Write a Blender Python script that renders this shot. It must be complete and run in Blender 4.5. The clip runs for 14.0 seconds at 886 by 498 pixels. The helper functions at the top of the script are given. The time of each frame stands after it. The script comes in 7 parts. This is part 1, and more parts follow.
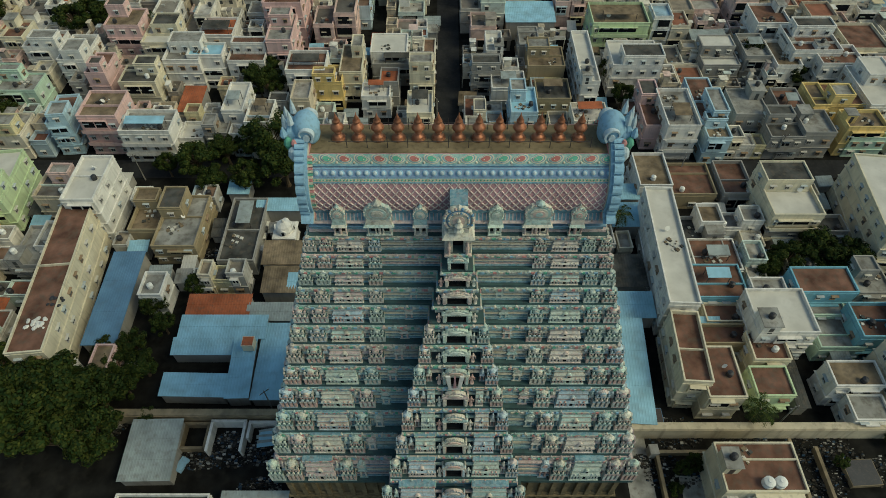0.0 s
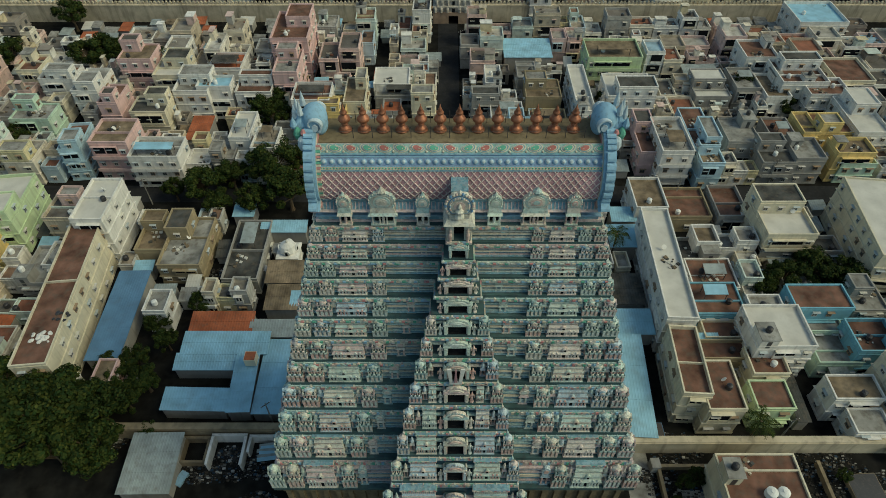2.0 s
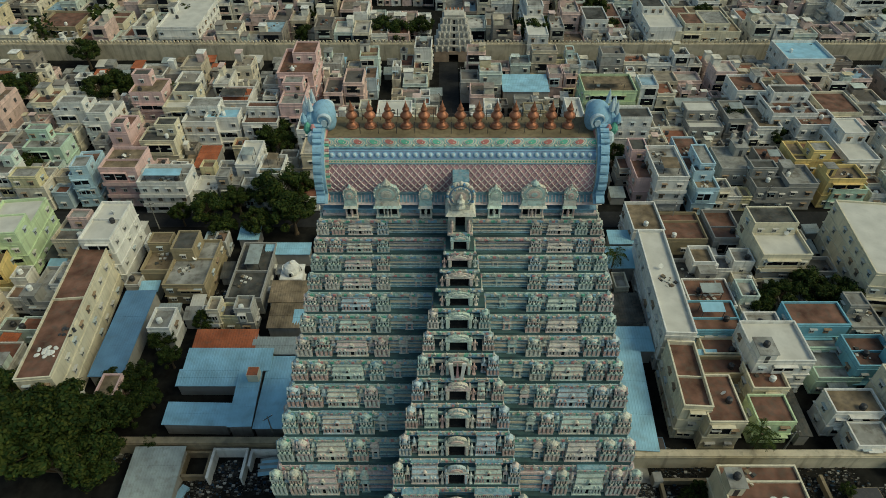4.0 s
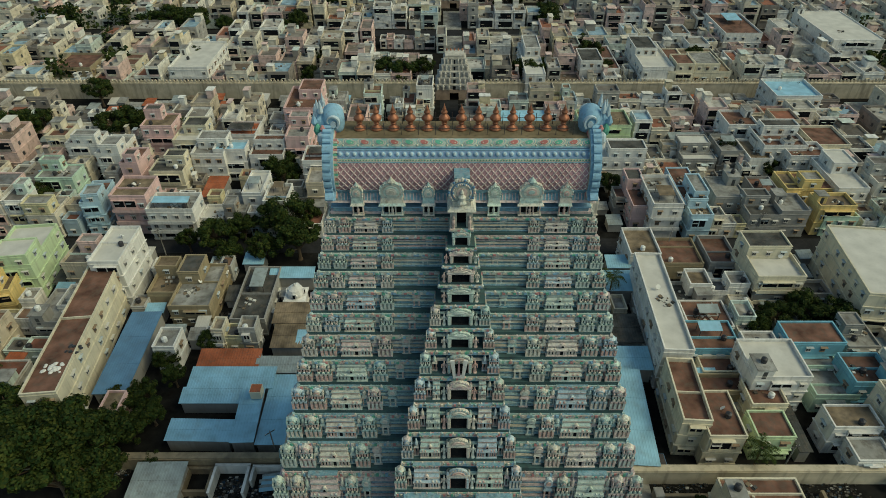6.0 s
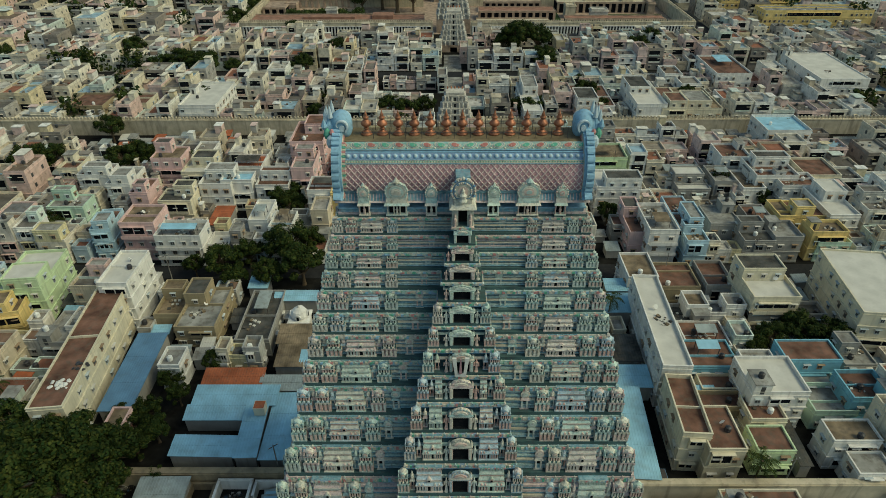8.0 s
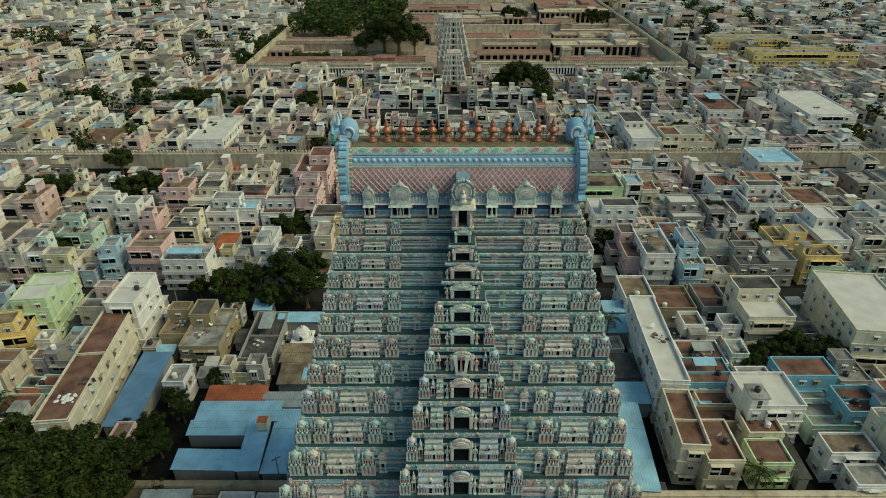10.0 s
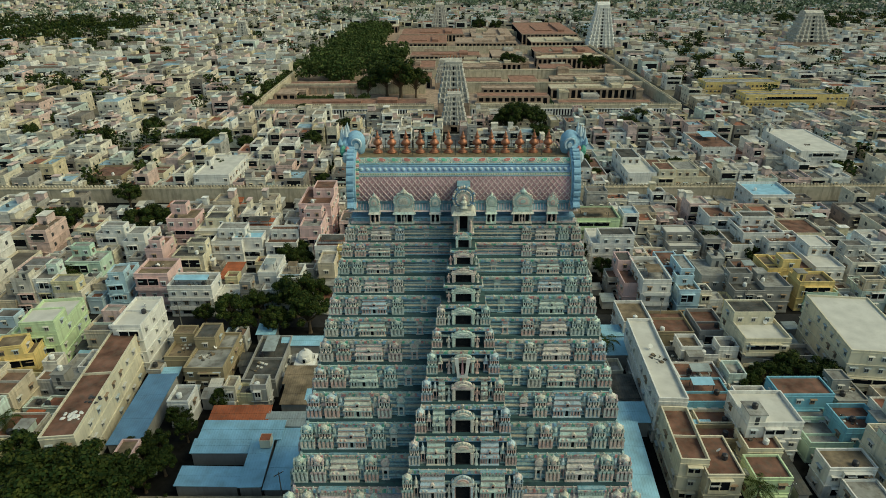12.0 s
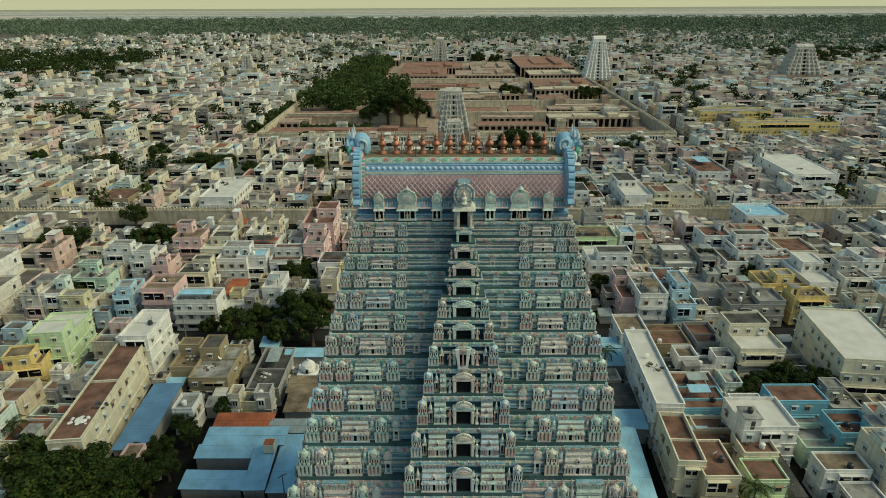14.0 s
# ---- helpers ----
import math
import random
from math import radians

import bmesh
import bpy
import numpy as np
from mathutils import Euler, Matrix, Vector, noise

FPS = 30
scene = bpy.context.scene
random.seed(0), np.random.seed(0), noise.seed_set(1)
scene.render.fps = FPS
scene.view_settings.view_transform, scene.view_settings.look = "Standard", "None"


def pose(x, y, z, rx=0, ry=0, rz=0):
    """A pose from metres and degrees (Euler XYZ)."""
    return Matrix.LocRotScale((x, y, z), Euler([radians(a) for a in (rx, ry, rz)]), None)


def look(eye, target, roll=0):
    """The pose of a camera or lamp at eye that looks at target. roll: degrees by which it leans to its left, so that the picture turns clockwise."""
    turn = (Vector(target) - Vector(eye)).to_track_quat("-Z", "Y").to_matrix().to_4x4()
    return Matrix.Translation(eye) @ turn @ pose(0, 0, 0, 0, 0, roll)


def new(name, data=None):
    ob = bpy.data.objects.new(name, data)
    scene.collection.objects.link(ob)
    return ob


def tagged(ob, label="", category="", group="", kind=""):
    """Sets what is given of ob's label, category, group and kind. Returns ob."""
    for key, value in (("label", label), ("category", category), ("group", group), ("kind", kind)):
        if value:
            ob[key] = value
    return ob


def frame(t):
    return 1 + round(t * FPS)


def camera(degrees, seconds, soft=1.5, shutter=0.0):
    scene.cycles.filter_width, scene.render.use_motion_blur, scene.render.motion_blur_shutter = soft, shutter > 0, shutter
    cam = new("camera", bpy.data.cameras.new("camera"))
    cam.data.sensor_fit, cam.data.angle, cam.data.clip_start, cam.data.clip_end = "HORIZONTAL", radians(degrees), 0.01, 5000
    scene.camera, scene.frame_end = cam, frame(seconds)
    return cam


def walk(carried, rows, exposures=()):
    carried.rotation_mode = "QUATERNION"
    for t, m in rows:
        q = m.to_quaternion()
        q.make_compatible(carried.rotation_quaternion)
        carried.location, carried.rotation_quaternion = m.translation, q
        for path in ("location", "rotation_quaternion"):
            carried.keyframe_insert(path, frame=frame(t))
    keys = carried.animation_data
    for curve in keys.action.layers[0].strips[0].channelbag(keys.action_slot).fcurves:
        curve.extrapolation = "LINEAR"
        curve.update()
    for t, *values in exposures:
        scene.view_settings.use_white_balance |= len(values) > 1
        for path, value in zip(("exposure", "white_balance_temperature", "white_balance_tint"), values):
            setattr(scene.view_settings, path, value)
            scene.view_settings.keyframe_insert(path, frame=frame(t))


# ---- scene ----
cam = camera(70.8, 14.0, soft=0.8)
METRES, EYE, TILT, LEAN, TURN = 43.0, 104.0, -51.1, 0.0, 0.0
ROWS = [
    (0.0, 0.0, 0.0, 0.0, 0.0, 0.0, -0.0),
    (0.5, -0.0006, -0.0113, -0.0318, 0.0, 1.03, -0.0),
    (1.0, -0.0009, -0.0235, -0.0664, 0.02, 2.15, 0.0),
    (1.5, -0.002, -0.0344, -0.0983, 0.01, 3.18, -0.01),
    (2.0, -0.0026, -0.0462, -0.133, 0.02, 4.3, -0.02),
    (2.5, -0.0034, -0.0567, -0.1652, 0.04, 5.33, -0.01),
    (3.0, -0.0047, -0.0677, -0.2003, 0.04, 6.44, 0.0),
    (5.5, -0.0092, -0.1205, -0.369, 0.07, 11.85, -0.03),
    (6.0, -0.0105, -0.1313, -0.4044, 0.08, 12.98, -0.02),
    (6.5, -0.0115, -0.1408, -0.4373, 0.1, 14.03, 0.0),
    (7.0, -0.0127, -0.1512, -0.4736, 0.12, 15.16, 0.01),
    (7.5, -0.0137, -0.1603, -0.5074, 0.14, 16.17, 0.03),
    (8.0, -0.0144, -0.1697, -0.5439, 0.16, 17.26, 0.04),
    (10.5, -0.0178, -0.2154, -0.7179, 0.2, 22.31, 0.07),
    (11.0, -0.0188, -0.2239, -0.7535, 0.22, 23.37, 0.08),
    (11.5, -0.0198, -0.2313, -0.7863, 0.23, 24.38, 0.08),
    (12.0, -0.0208, -0.2387, -0.8215, 0.24, 25.45, 0.08),
    (12.5, -0.0217, -0.2457, -0.8543, 0.24, 26.43, 0.08),
    (13.0, -0.0226, -0.2525, -0.8904, 0.25, 27.37, 0.09),
    (13.5, -0.0236, -0.2585, -0.9244, 0.26, 27.98, 0.1),
    (14.0, -0.0245, -0.264, -0.9628, 0.25, 28.51, 0.09),
]
walk(cam, [(t, pose(0, 0, EYE, TILT, LEAN, TURN) @ pose(METRES * x, METRES * y, METRES * z, 90 + pitch, roll, yaw)) for t, x, y, z, yaw, pitch, roll in ROWS],
     exposures=[(0.0, -0.17, 7050, -12), (7.0, -0.1, 7100, -14), (14.0, 0.1, 7250, -15)])

# ---- light ----
world = bpy.data.worlds.new("sky")
scene.world = world
world.use_nodes = True
wn = world.node_tree.nodes
sky = wn.new("ShaderNodeTexSky")
sky.sky_type, sky.sun_disc = "NISHITA", False
sky.sun_elevation, sky.sun_rotation = radians(46), radians(107)
sky.air_density, sky.dust_density = 1.0, 2.0
wn["Background"].inputs["Strength"].default_value = 0.13
world.node_tree.links.new(sky.outputs[0], wn["Background"].inputs["Color"])
lamp = bpy.data.lights.new("sun", "SUN")
lamp.energy, lamp.angle, lamp.color = 1.6, radians(28), (1.0, 0.86, 0.66)
new("sun", lamp).matrix_world = look((80, -24, 88), (0, 0, 0))


# ---- small helpers ----
class Mb:
    """Collects boxes, prisms and lathes into one mesh with material slots."""

    def __init__(self):
        self.v, self.f, self.m = [], [], []

    def add(self, verts, faces, mat=0):
        o = len(self.v)
        self.v.extend(verts)
        self.f.extend([tuple(i + o for i in q) for q in faces])
        self.m.extend([mat] * len(faces))

    def box(self, x0, x1, y0, y1, z0, z1, mat=0, bottom=False):
        vs = [(x0, y0, z0), (x1, y0, z0), (x1, y1, z0), (x0, y1, z0), (x0, y0, z1), (x1, y0, z1), (x1, y1, z1), (x0, y1, z1)]
        fs = [(0, 1, 5, 4), (1, 2, 6, 5), (2, 3, 7, 6), (3, 0, 4, 7), (4, 5, 6, 7)]
        if bottom:
            fs.append((3, 2, 1, 0))
        self.add(vs, fs, mat)

    def taper(self, a, b, z0, z1, mat=0):
        """A frustum between the rectangles a and b: (x0, x1, y0, y1)."""
        vs = [(a[0], a[2], z0), (a[1], a[2], z0), (a[1], a[3], z0), (a[0], a[3], z0),
              (b[0], b[2], z1), (b[1], b[2], z1), (b[1], b[3], z1), (b[0], b[3], z1)]
        self.add(vs, [(0, 1, 5, 4), (1, 2, 6, 5), (2, 3, 7, 6), (3, 0, 4, 7), (4, 5, 6, 7), (3, 2, 1, 0)], mat)

    def lathe(self, cx, cy, prof, n=8, mat=0, sx=1.0, sy=1.0, turn=0.0):
        """A turned form: prof is a row of (radius, z)."""
        vs = []
        for r, z in prof:
            for k in range(n):
                a = 2 * math.pi * (k + 0.5) / n + turn
                vs.append((cx + sx * r * math.cos(a), cy + sy * r * math.sin(a), z))
        fs = []
        for i in range(len(prof) - 1):
            for k in range(n):
                fs.append((i * n + k, i * n + (k + 1) % n, (i + 1) * n + (k + 1) % n, (i + 1) * n + k))
        fs.append(tuple((len(prof) - 1) * n + k for k in range(n)))
        self.add(vs, fs, mat)

    def extrude_y(self, outline, y0, y1, mat=0):
        """A flat outline of (x, z), counter-clockwise seen from the front, given depth."""
        n = len(outline)
        vs = [(x, y0, z) for x, z in outline] + [(x, y1, z) for x, z in outline]
        fs = [tuple(range(n)), tuple(range(2 * n - 1, n - 1, -1))]
        fs += [((k + 1) % n, k, n + k, n + (k + 1) % n) for k in range(n)]
        self.add(vs, fs, mat)

    def extrude_x(self, outline, x0, x1, mat=0):
        """An outline of (y, z) drawn out along x."""
        n = len(outline)
        vs = [(x0, y, z) for y, z in outline] + [(x1, y, z) for y, z in outline]
        fs = [tuple(range(n)), tuple(range(2 * n - 1, n - 1, -1))]
        fs += [((k + 1) % n, k, n + k, n + (k + 1) % n) for k in range(n)]
        self.add(vs, fs, mat)

    def loft(self, w, d, rings, mat=0, cx=0.0, cy=0.0):
        """One closed skin through rectangles w by d, each grown by o at height z: rings of (o, z); the last is capped."""
        vs = []
        for o, z in rings:
            vs += [(cx - w / 2 - o, cy - d / 2 - o, z), (cx + w / 2 + o, cy - d / 2 - o, z), (cx + w / 2 + o, cy + d / 2 + o, z), (cx - w / 2 - o, cy + d / 2 + o, z)]
        fs = []
        for i in range(len(rings) - 1):
            for k in range(4):
                fs.append((4 * i + k, 4 * i + (k + 1) % 4, 4 * i + 4 + (k + 1) % 4, 4 * i + 4 + k))
        n = 4 * (len(rings) - 1)
        fs.append((n, n + 1, n + 2, n + 3))
        self.add(vs, fs, mat)

    def mesh(self, name, mats, smooth=False):
        me = bpy.data.meshes.new(name)
        me.from_pydata(self.v, [], self.f)
        for m in mats:
            me.materials.append(m)
        me.polygons.foreach_set("material_index", self.m)
        if smooth:
            me.polygons.foreach_set("use_smooth", [True] * len(self.f))
        me.update()
        return me


def part(name, me, parent, at=(0, 0, 0), turn=0.0, scale=(1, 1, 1), label=""):
    """One mesh as a part under a thing or a part."""
    ob = new(name, me)
    ob.parent = parent
    ob.location, ob.rotation_euler, ob.scale = at, (0, 0, turn), scale
    return tagged(ob, label) if label else ob


def thing(name, x=0, y=0, z=0, turn=0.0, label="", category="", group="", kind=""):
    ob = new(name)
    ob.location, ob.rotation_euler = (x, y, z), (0, 0, turn)
    return tagged(ob, label, category, group, kind)


# ---- materials ----
def mat(name, col, rough=0.85, vary=0.25, grain=3.0, stain=0.25, dirt=(0.12, 0.10, 0.08), bump=0.15, metal=0.0, palette=None,
        island=False, streak=False, ornament=0.0, gloss=0.08):
    """A painted or mineral surface: base colour or a random choice of a palette, with two scales of wear."""
    m = bpy.data.materials.new(name)
    m.use_nodes = True
    nt = m.node_tree
    n, l = nt.nodes, nt.links
    bs = n["Principled BSDF"]
    bs.inputs["Roughness"].default_value, bs.inputs["Metallic"].default_value = rough, metal
    bs.inputs["Specular IOR Level"].default_value = 0.5 if rough < 0.65 else gloss
    tc = n.new("ShaderNodeNewGeometry")
    src = tc.outputs["Position"]
    if palette:
        cr = n.new("ShaderNodeValToRGB")
        cr.color_ramp.interpolation = "CONSTANT"
        e = cr.color_ramp.elements
        for i, c in enumerate(palette):
            el = e[i] if i < 2 else e.new(i / len(palette))
            el.position, el.color = i / len(palette), (*c, 1)
        if island:
            l.new(tc.outputs["Random Per Island"], cr.inputs[0])
        else:
            oi = n.new("ShaderNodeObjectInfo")
            l.new(oi.outputs["Random"], cr.inputs[0])
        base = cr.outputs[0]
    else:
        rgb = n.new("ShaderNodeRGB")
        rgb.outputs[0].default_value = (*col, 1)
        base = rgb.outputs[0]
    big = n.new("ShaderNodeTexNoise")
    big.inputs["Scale"].default_value, big.inputs["Detail"].default_value = 0.35, 6
    l.new(src, big.inputs["Vector"])
    fine = n.new("ShaderNodeTexNoise")
    fine.inputs["Scale"].default_value, fine.inputs["Detail"].default_value = grain, 5
    if streak:
        mp = n.new("ShaderNodeMapping")
        mp.inputs["Scale"].default_value = (1, 1, 0.12)
        l.new(src, mp.inputs["Vector"])
        l.new(mp.outputs[0], fine.inputs["Vector"])
    else:
        l.new(src, fine.inputs["Vector"])
    mr = n.new("ShaderNodeMapRange")
    mr.inputs["From Min"].default_value, mr.inputs["From Max"].default_value = 0.3, 0.7
    mr.inputs["To Min"].default_value, mr.inputs["To Max"].default_value = 1 - vary, 1 + vary * 0.6
    l.new(big.outputs[0], mr.inputs[0])
    hs = n.new("ShaderNodeHueSaturation")
    l.new(base, hs.inputs["Color"])
    l.new(mr.outputs[0], hs.inputs["Value"])
    st = n.new("ShaderNodeMapRange")
    st.inputs["From Min"].default_value, st.inputs["From Max"].default_value = 0.5, 0.72
    st.inputs["To Min"].default_value, st.inputs["To Max"].default_value = 0.0, stain
    l.new(fine.outputs[0], st.inputs[0])
    mx = n.new("ShaderNodeMix")
    mx.data_type = "RGBA"
    l.new(st.outputs[0], mx.inputs["Factor"])
    l.new(hs.outputs[0], mx.inputs[6])
    mx.inputs[7].default_value = (*dirt, 1)
    last = mx.outputs[2]
    if ornament:
        vor = n.new("ShaderNodeTexVoronoi")
        vor.inputs["Scale"].default_value = 4.0
        l.new(src, vor.inputs["Vector"])
        oc = n.new("ShaderNodeValToRGB")
        oc.color_ramp.interpolation = "CONSTANT"
        cols = [(0.52, 0.28, 0.25), (0.68, 0.66, 0.60), (0.16, 0.38, 0.40), (0.64, 0.58, 0.50), (0.14, 0.26, 0.42), (0.68, 0.67, 0.62), (0.04, 0.06, 0.07), (0.07, 0.10, 0.11)]
        e = oc.color_ramp.elements
        for i, c in enumerate(cols):
            el = e[i] if i < 2 else e.new(i / len(cols))
            el.position, el.color = i / len(cols), (*c, 1)
        sx = n.new("ShaderNodeSeparateColor")
        l.new(vor.outputs["Color"], sx.inputs[0])
        l.new(sx.outputs[0], oc.inputs[0])
        om = n.new("ShaderNodeMix")
        om.data_type = "RGBA"
        om.inputs["Factor"].default_value = ornament
        l.new(last, om.inputs[6])
        l.new(oc.outputs[0], om.inputs[7])
        last = om.outputs[2]
    l.new(last, bs.inputs["Base Color"])
    if bump:
        bp = n.new("ShaderNodeBump")
        bp.inputs["Strength"].default_value, bp.inputs["Distance"].default_value = bump, 0.05
        l.new(fine.outputs[0], bp.inputs["Height"])
        l.new(bp.outputs[0], bs.inputs["Normal"])
    return m


STUCCO = [(0.44, 0.58, 0.55), (0.57, 0.57, 0.50), (0.38, 0.54, 0.54), (0.60, 0.48, 0.47), (0.50, 0.59, 0.54), (0.58, 0.56, 0.50), (0.40, 0.52, 0.60), (0.60, 0.57, 0.52)]
m_stucco = mat("painted_stucco", (0.44, 0.53, 0.56), vary=0.2, grain=2.5, stain=0.55, palette=STUCCO, ornament=0.14)
m_wall = mat("turquoise_stucco", (0.19, 0.35, 0.44), vary=0.25, grain=2.0, stain=0.5, streak=True, ornament=0.15)
# blue wall stucco darkened in its colour for the shade of the recesses
m_recess_shade = mat("shade_darkened_blue_stucco", (0.03, 0.07, 0.095), vary=0.3, grain=2.0, stain=0.5, streak=True)
m_ledge = mat("grimy_ledge", (0.07, 0.125, 0.13), vary=0.35, grain=2.0, stain=0.6, dirt=(0.07, 0.07, 0.08))
m_pier = mat("pilaster_stucco", (0.54, 0.48, 0.45), vary=0.2, grain=4, stain=0.4, ornament=0.12,
             palette=[(0.70, 0.54, 0.48), (0.72, 0.68, 0.60), (0.60, 0.66, 0.62), (0.68, 0.46, 0.41), (0.72, 0.67, 0.60)])
m_dome = mat("dome_stucco", (0.49, 0.53, 0.54), vary=0.2, grain=4, stain=0.5, ornament=0.14,
             palette=[(0.68, 0.67, 0.58), (0.54, 0.67, 0.63), (0.72, 0.68, 0.60), (0.56, 0.68, 0.60), (0.52, 0.64, 0.70), (0.72, 0.62, 0.58)])
m_blue = mat("blue_stucco", (0.16, 0.30, 0.46), vary=0.2, grain=3, stain=0.3)
m_skyblue = mat("pale_blue_stucco", (0.27, 0.45, 0.60), vary=0.15, grain=3, stain=0.3)
m_pink = mat("pink_stucco", (0.46, 0.28, 0.31), vary=0.2, grain=3, stain=0.35)
m_motif = mat("rose_motif_paint", (0.52, 0.25, 0.25), vary=0.2, grain=3, stain=0.3)
m_green = mat("green_stucco", (0.14, 0.40, 0.30), vary=0.2, grain=3, stain=0.3)
m_cream = mat("cream_stucco", (0.58, 0.54, 0.44), vary=0.2, grain=3, stain=0.4)
m_copper = mat("copper", (0.36, 0.15, 0.085), rough=0.5, metal=0.5, vary=0.3, grain=5, stain=0.4, dirt=(0.12, 0.05, 0.03))
m_granite = mat("granite", (0.20, 0.16, 0.10), vary=0.35, grain=2, stain=0.5, dirt=(0.06, 0.05, 0.035), bump=0.4)
# near-black for panels that stand in for shade, and for the stripes' dark ground
m_dark = mat("shade_and_stripe_black", (0.012, 0.014, 0.017), stain=0.1, gloss=0.0)
m_iron = mat("dark_iron", (0.06, 0.05, 0.05), rough=0.6)

WALLS = [(0.66, 0.60, 0.48), (0.70, 0.66, 0.58), (0.74, 0.72, 0.68), (0.58, 0.50, 0.38), (0.66, 0.48, 0.44), (0.56, 0.64, 0.58), (0.46, 0.45, 0.42), (0.64, 0.57, 0.36),
         (0.73, 0.71, 0.66), (0.56, 0.52, 0.46), (0.46, 0.56, 0.62), (0.70, 0.64, 0.54)]
ROOFS = [(0.22, 0.10, 0.07), (0.25, 0.23, 0.20), (0.34, 0.32, 0.29), (0.16, 0.15, 0.14), (0.22, 0.14, 0.10), (0.46, 0.44, 0.40), (0.18, 0.18, 0.18), (0.28, 0.24, 0.19)]
FARWALLS = [(0.66, 0.60, 0.48), (0.70, 0.67, 0.60), (0.74, 0.73, 0.69), (0.50, 0.43, 0.33), (0.66, 0.50, 0.46), (0.70, 0.65, 0.55), (0.40, 0.38, 0.35), (0.62, 0.53, 0.36), (0.74, 0.72, 0.68), (0.28, 0.25, 0.22),
            (0.68, 0.61, 0.49), (0.56, 0.62, 0.57), (0.64, 0.47, 0.42), (0.72, 0.69, 0.62)]
m_house = mat("house_paint", (0.6, 0.55, 0.45), vary=0.18, grain=1.4, stain=0.45, streak=True, palette=WALLS)
m_terrace = mat("roof_terrace", (0.35, 0.3, 0.25), vary=0.55, grain=0.9, stain=0.75, palette=ROOFS)
m_house_far = mat("far_house_paint", (0.6, 0.55, 0.45), vary=0.2, grain=0.8, stain=0.45, palette=FARWALLS, island=True)
PAINT = {k: mat("paint_" + nm, c, vary=0.15, grain=1.4, stain=0.28, streak=True) for k, nm, c in (
    ("c", "cream", (0.66, 0.60, 0.46)), ("w", "white", (0.72, 0.70, 0.66)), ("p", "pink", (0.66, 0.46, 0.44)), ("g", "mint", (0.50, 0.64, 0.52)),
    ("y", "yellow", (0.72, 0.55, 0.24)), ("b", "blue", (0.20, 0.42, 0.52)), ("k", "grey", (0.33, 0.32, 0.30)), ("l", "lime", (0.55, 0.66, 0.42)),
    ("s", "sky_blue", (0.45, 0.60, 0.68)), ("o", "ochre", (0.34, 0.28, 0.18)))}
ROOF = {k: mat("terrace_" + nm, c, vary=v + 0.15, grain=0.9, stain=0.7) for k, nm, c, v in (
    ("r", "red", (0.18, 0.098, 0.072), 0.4), ("g", "grey", (0.29, 0.285, 0.265), 0.35), ("w", "white", (0.66, 0.65, 0.62), 0.12), ("d", "dark", (0.085, 0.085, 0.08), 0.45),
    ("o", "ochre", (0.22, 0.17, 0.115), 0.45))}
ROOF["w"] = mat("terrace_whitewash", (0.58, 0.56, 0.51), vary=0.16, grain=0.7, stain=0.3, dirt=(0.3, 0.28, 0.25))
ROOF["b"] = mat("blue_sheet", (0.29, 0.51, 0.64), rough=0.7, vary=0.2, grain=0.5, stain=0.4, dirt=(0.2, 0.28, 0.33), gloss=0.25)
ROOF["n"] = mat("navy_sheet", (0.11, 0.22, 0.36), rough=0.7, vary=0.2, grain=0.5, stain=0.3, dirt=(0.1, 0.15, 0.2), gloss=0.25)
ROOF["t"] = mat("clay_tile", (0.38, 0.12, 0.06), vary=0.35, grain=2.0, stain=0.5)
ROOF["z"] = mat("zinc_sheet", (0.30, 0.34, 0.34), rough=0.7, vary=0.25, grain=0.9, stain=0.4)
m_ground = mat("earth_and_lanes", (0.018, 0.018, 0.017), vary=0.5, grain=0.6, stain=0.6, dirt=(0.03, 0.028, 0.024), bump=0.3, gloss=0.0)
m_road = mat("asphalt", (0.027, 0.028, 0.031), vary=0.3, grain=1.2, stain=0.4, dirt=(0.05, 0.048, 0.045))
m_plaster = mat("wall_plaster", (0.55, 0.48, 0.36), vary=0.25, grain=0.9, stain=0.5, streak=True)
m_sand = mat("river_sand", (0.50, 0.44, 0.36), vary=0.3, grain=0.02, stain=0.4, dirt=(0.30, 0.30, 0.28))
m_stone = mat("temple_stone", (0.40, 0.30, 0.23), vary=0.35, grain=0.4, stain=0.5)
m_redstone = mat("red_lime_roof", (0.30, 0.165, 0.12), vary=0.35, grain=0.3, stain=0.5, dirt=(0.2, 0.14, 0.11))
# far dusty earth, its colour lifted to imitate haze over the lanes
m_pale_earth = mat("haze_paled_earth", (0.19, 0.17, 0.13), vary=0.4, grain=0.05, stain=0.5, dirt=(0.09, 0.1, 0.06), bump=0)
m_lawn = mat("court_grass", (0.05, 0.085, 0.03), vary=0.4, grain=0.8, stain=0.4, dirt=(0.09, 0.08, 0.04))
m_rubble = mat("rubble", (0.2, 0.19, 0.18), vary=0.4, grain=3, stain=0.5, palette=[(0.03, 0.03, 0.03), (0.14, 0.135, 0.125), (0.06, 0.05, 0.04), (0.02, 0.02, 0.02), (0.36, 0.35, 0.33), (0.03, 0.06, 0.1), (0.03, 0.03, 0.03), (0.02, 0.022, 0.02)], island=True)
m_limewash = mat("limewash", (0.74, 0.72, 0.68), vary=0.15, grain=0.6, stain=0.3)
m_ochre = mat("old_plaster", (0.26, 0.21, 0.14), vary=0.4, grain=0.9, stain=0.6, streak=True)
m_window = mat("window_shade", (0.05, 0.055, 0.06), rough=0.3, stain=0.1)
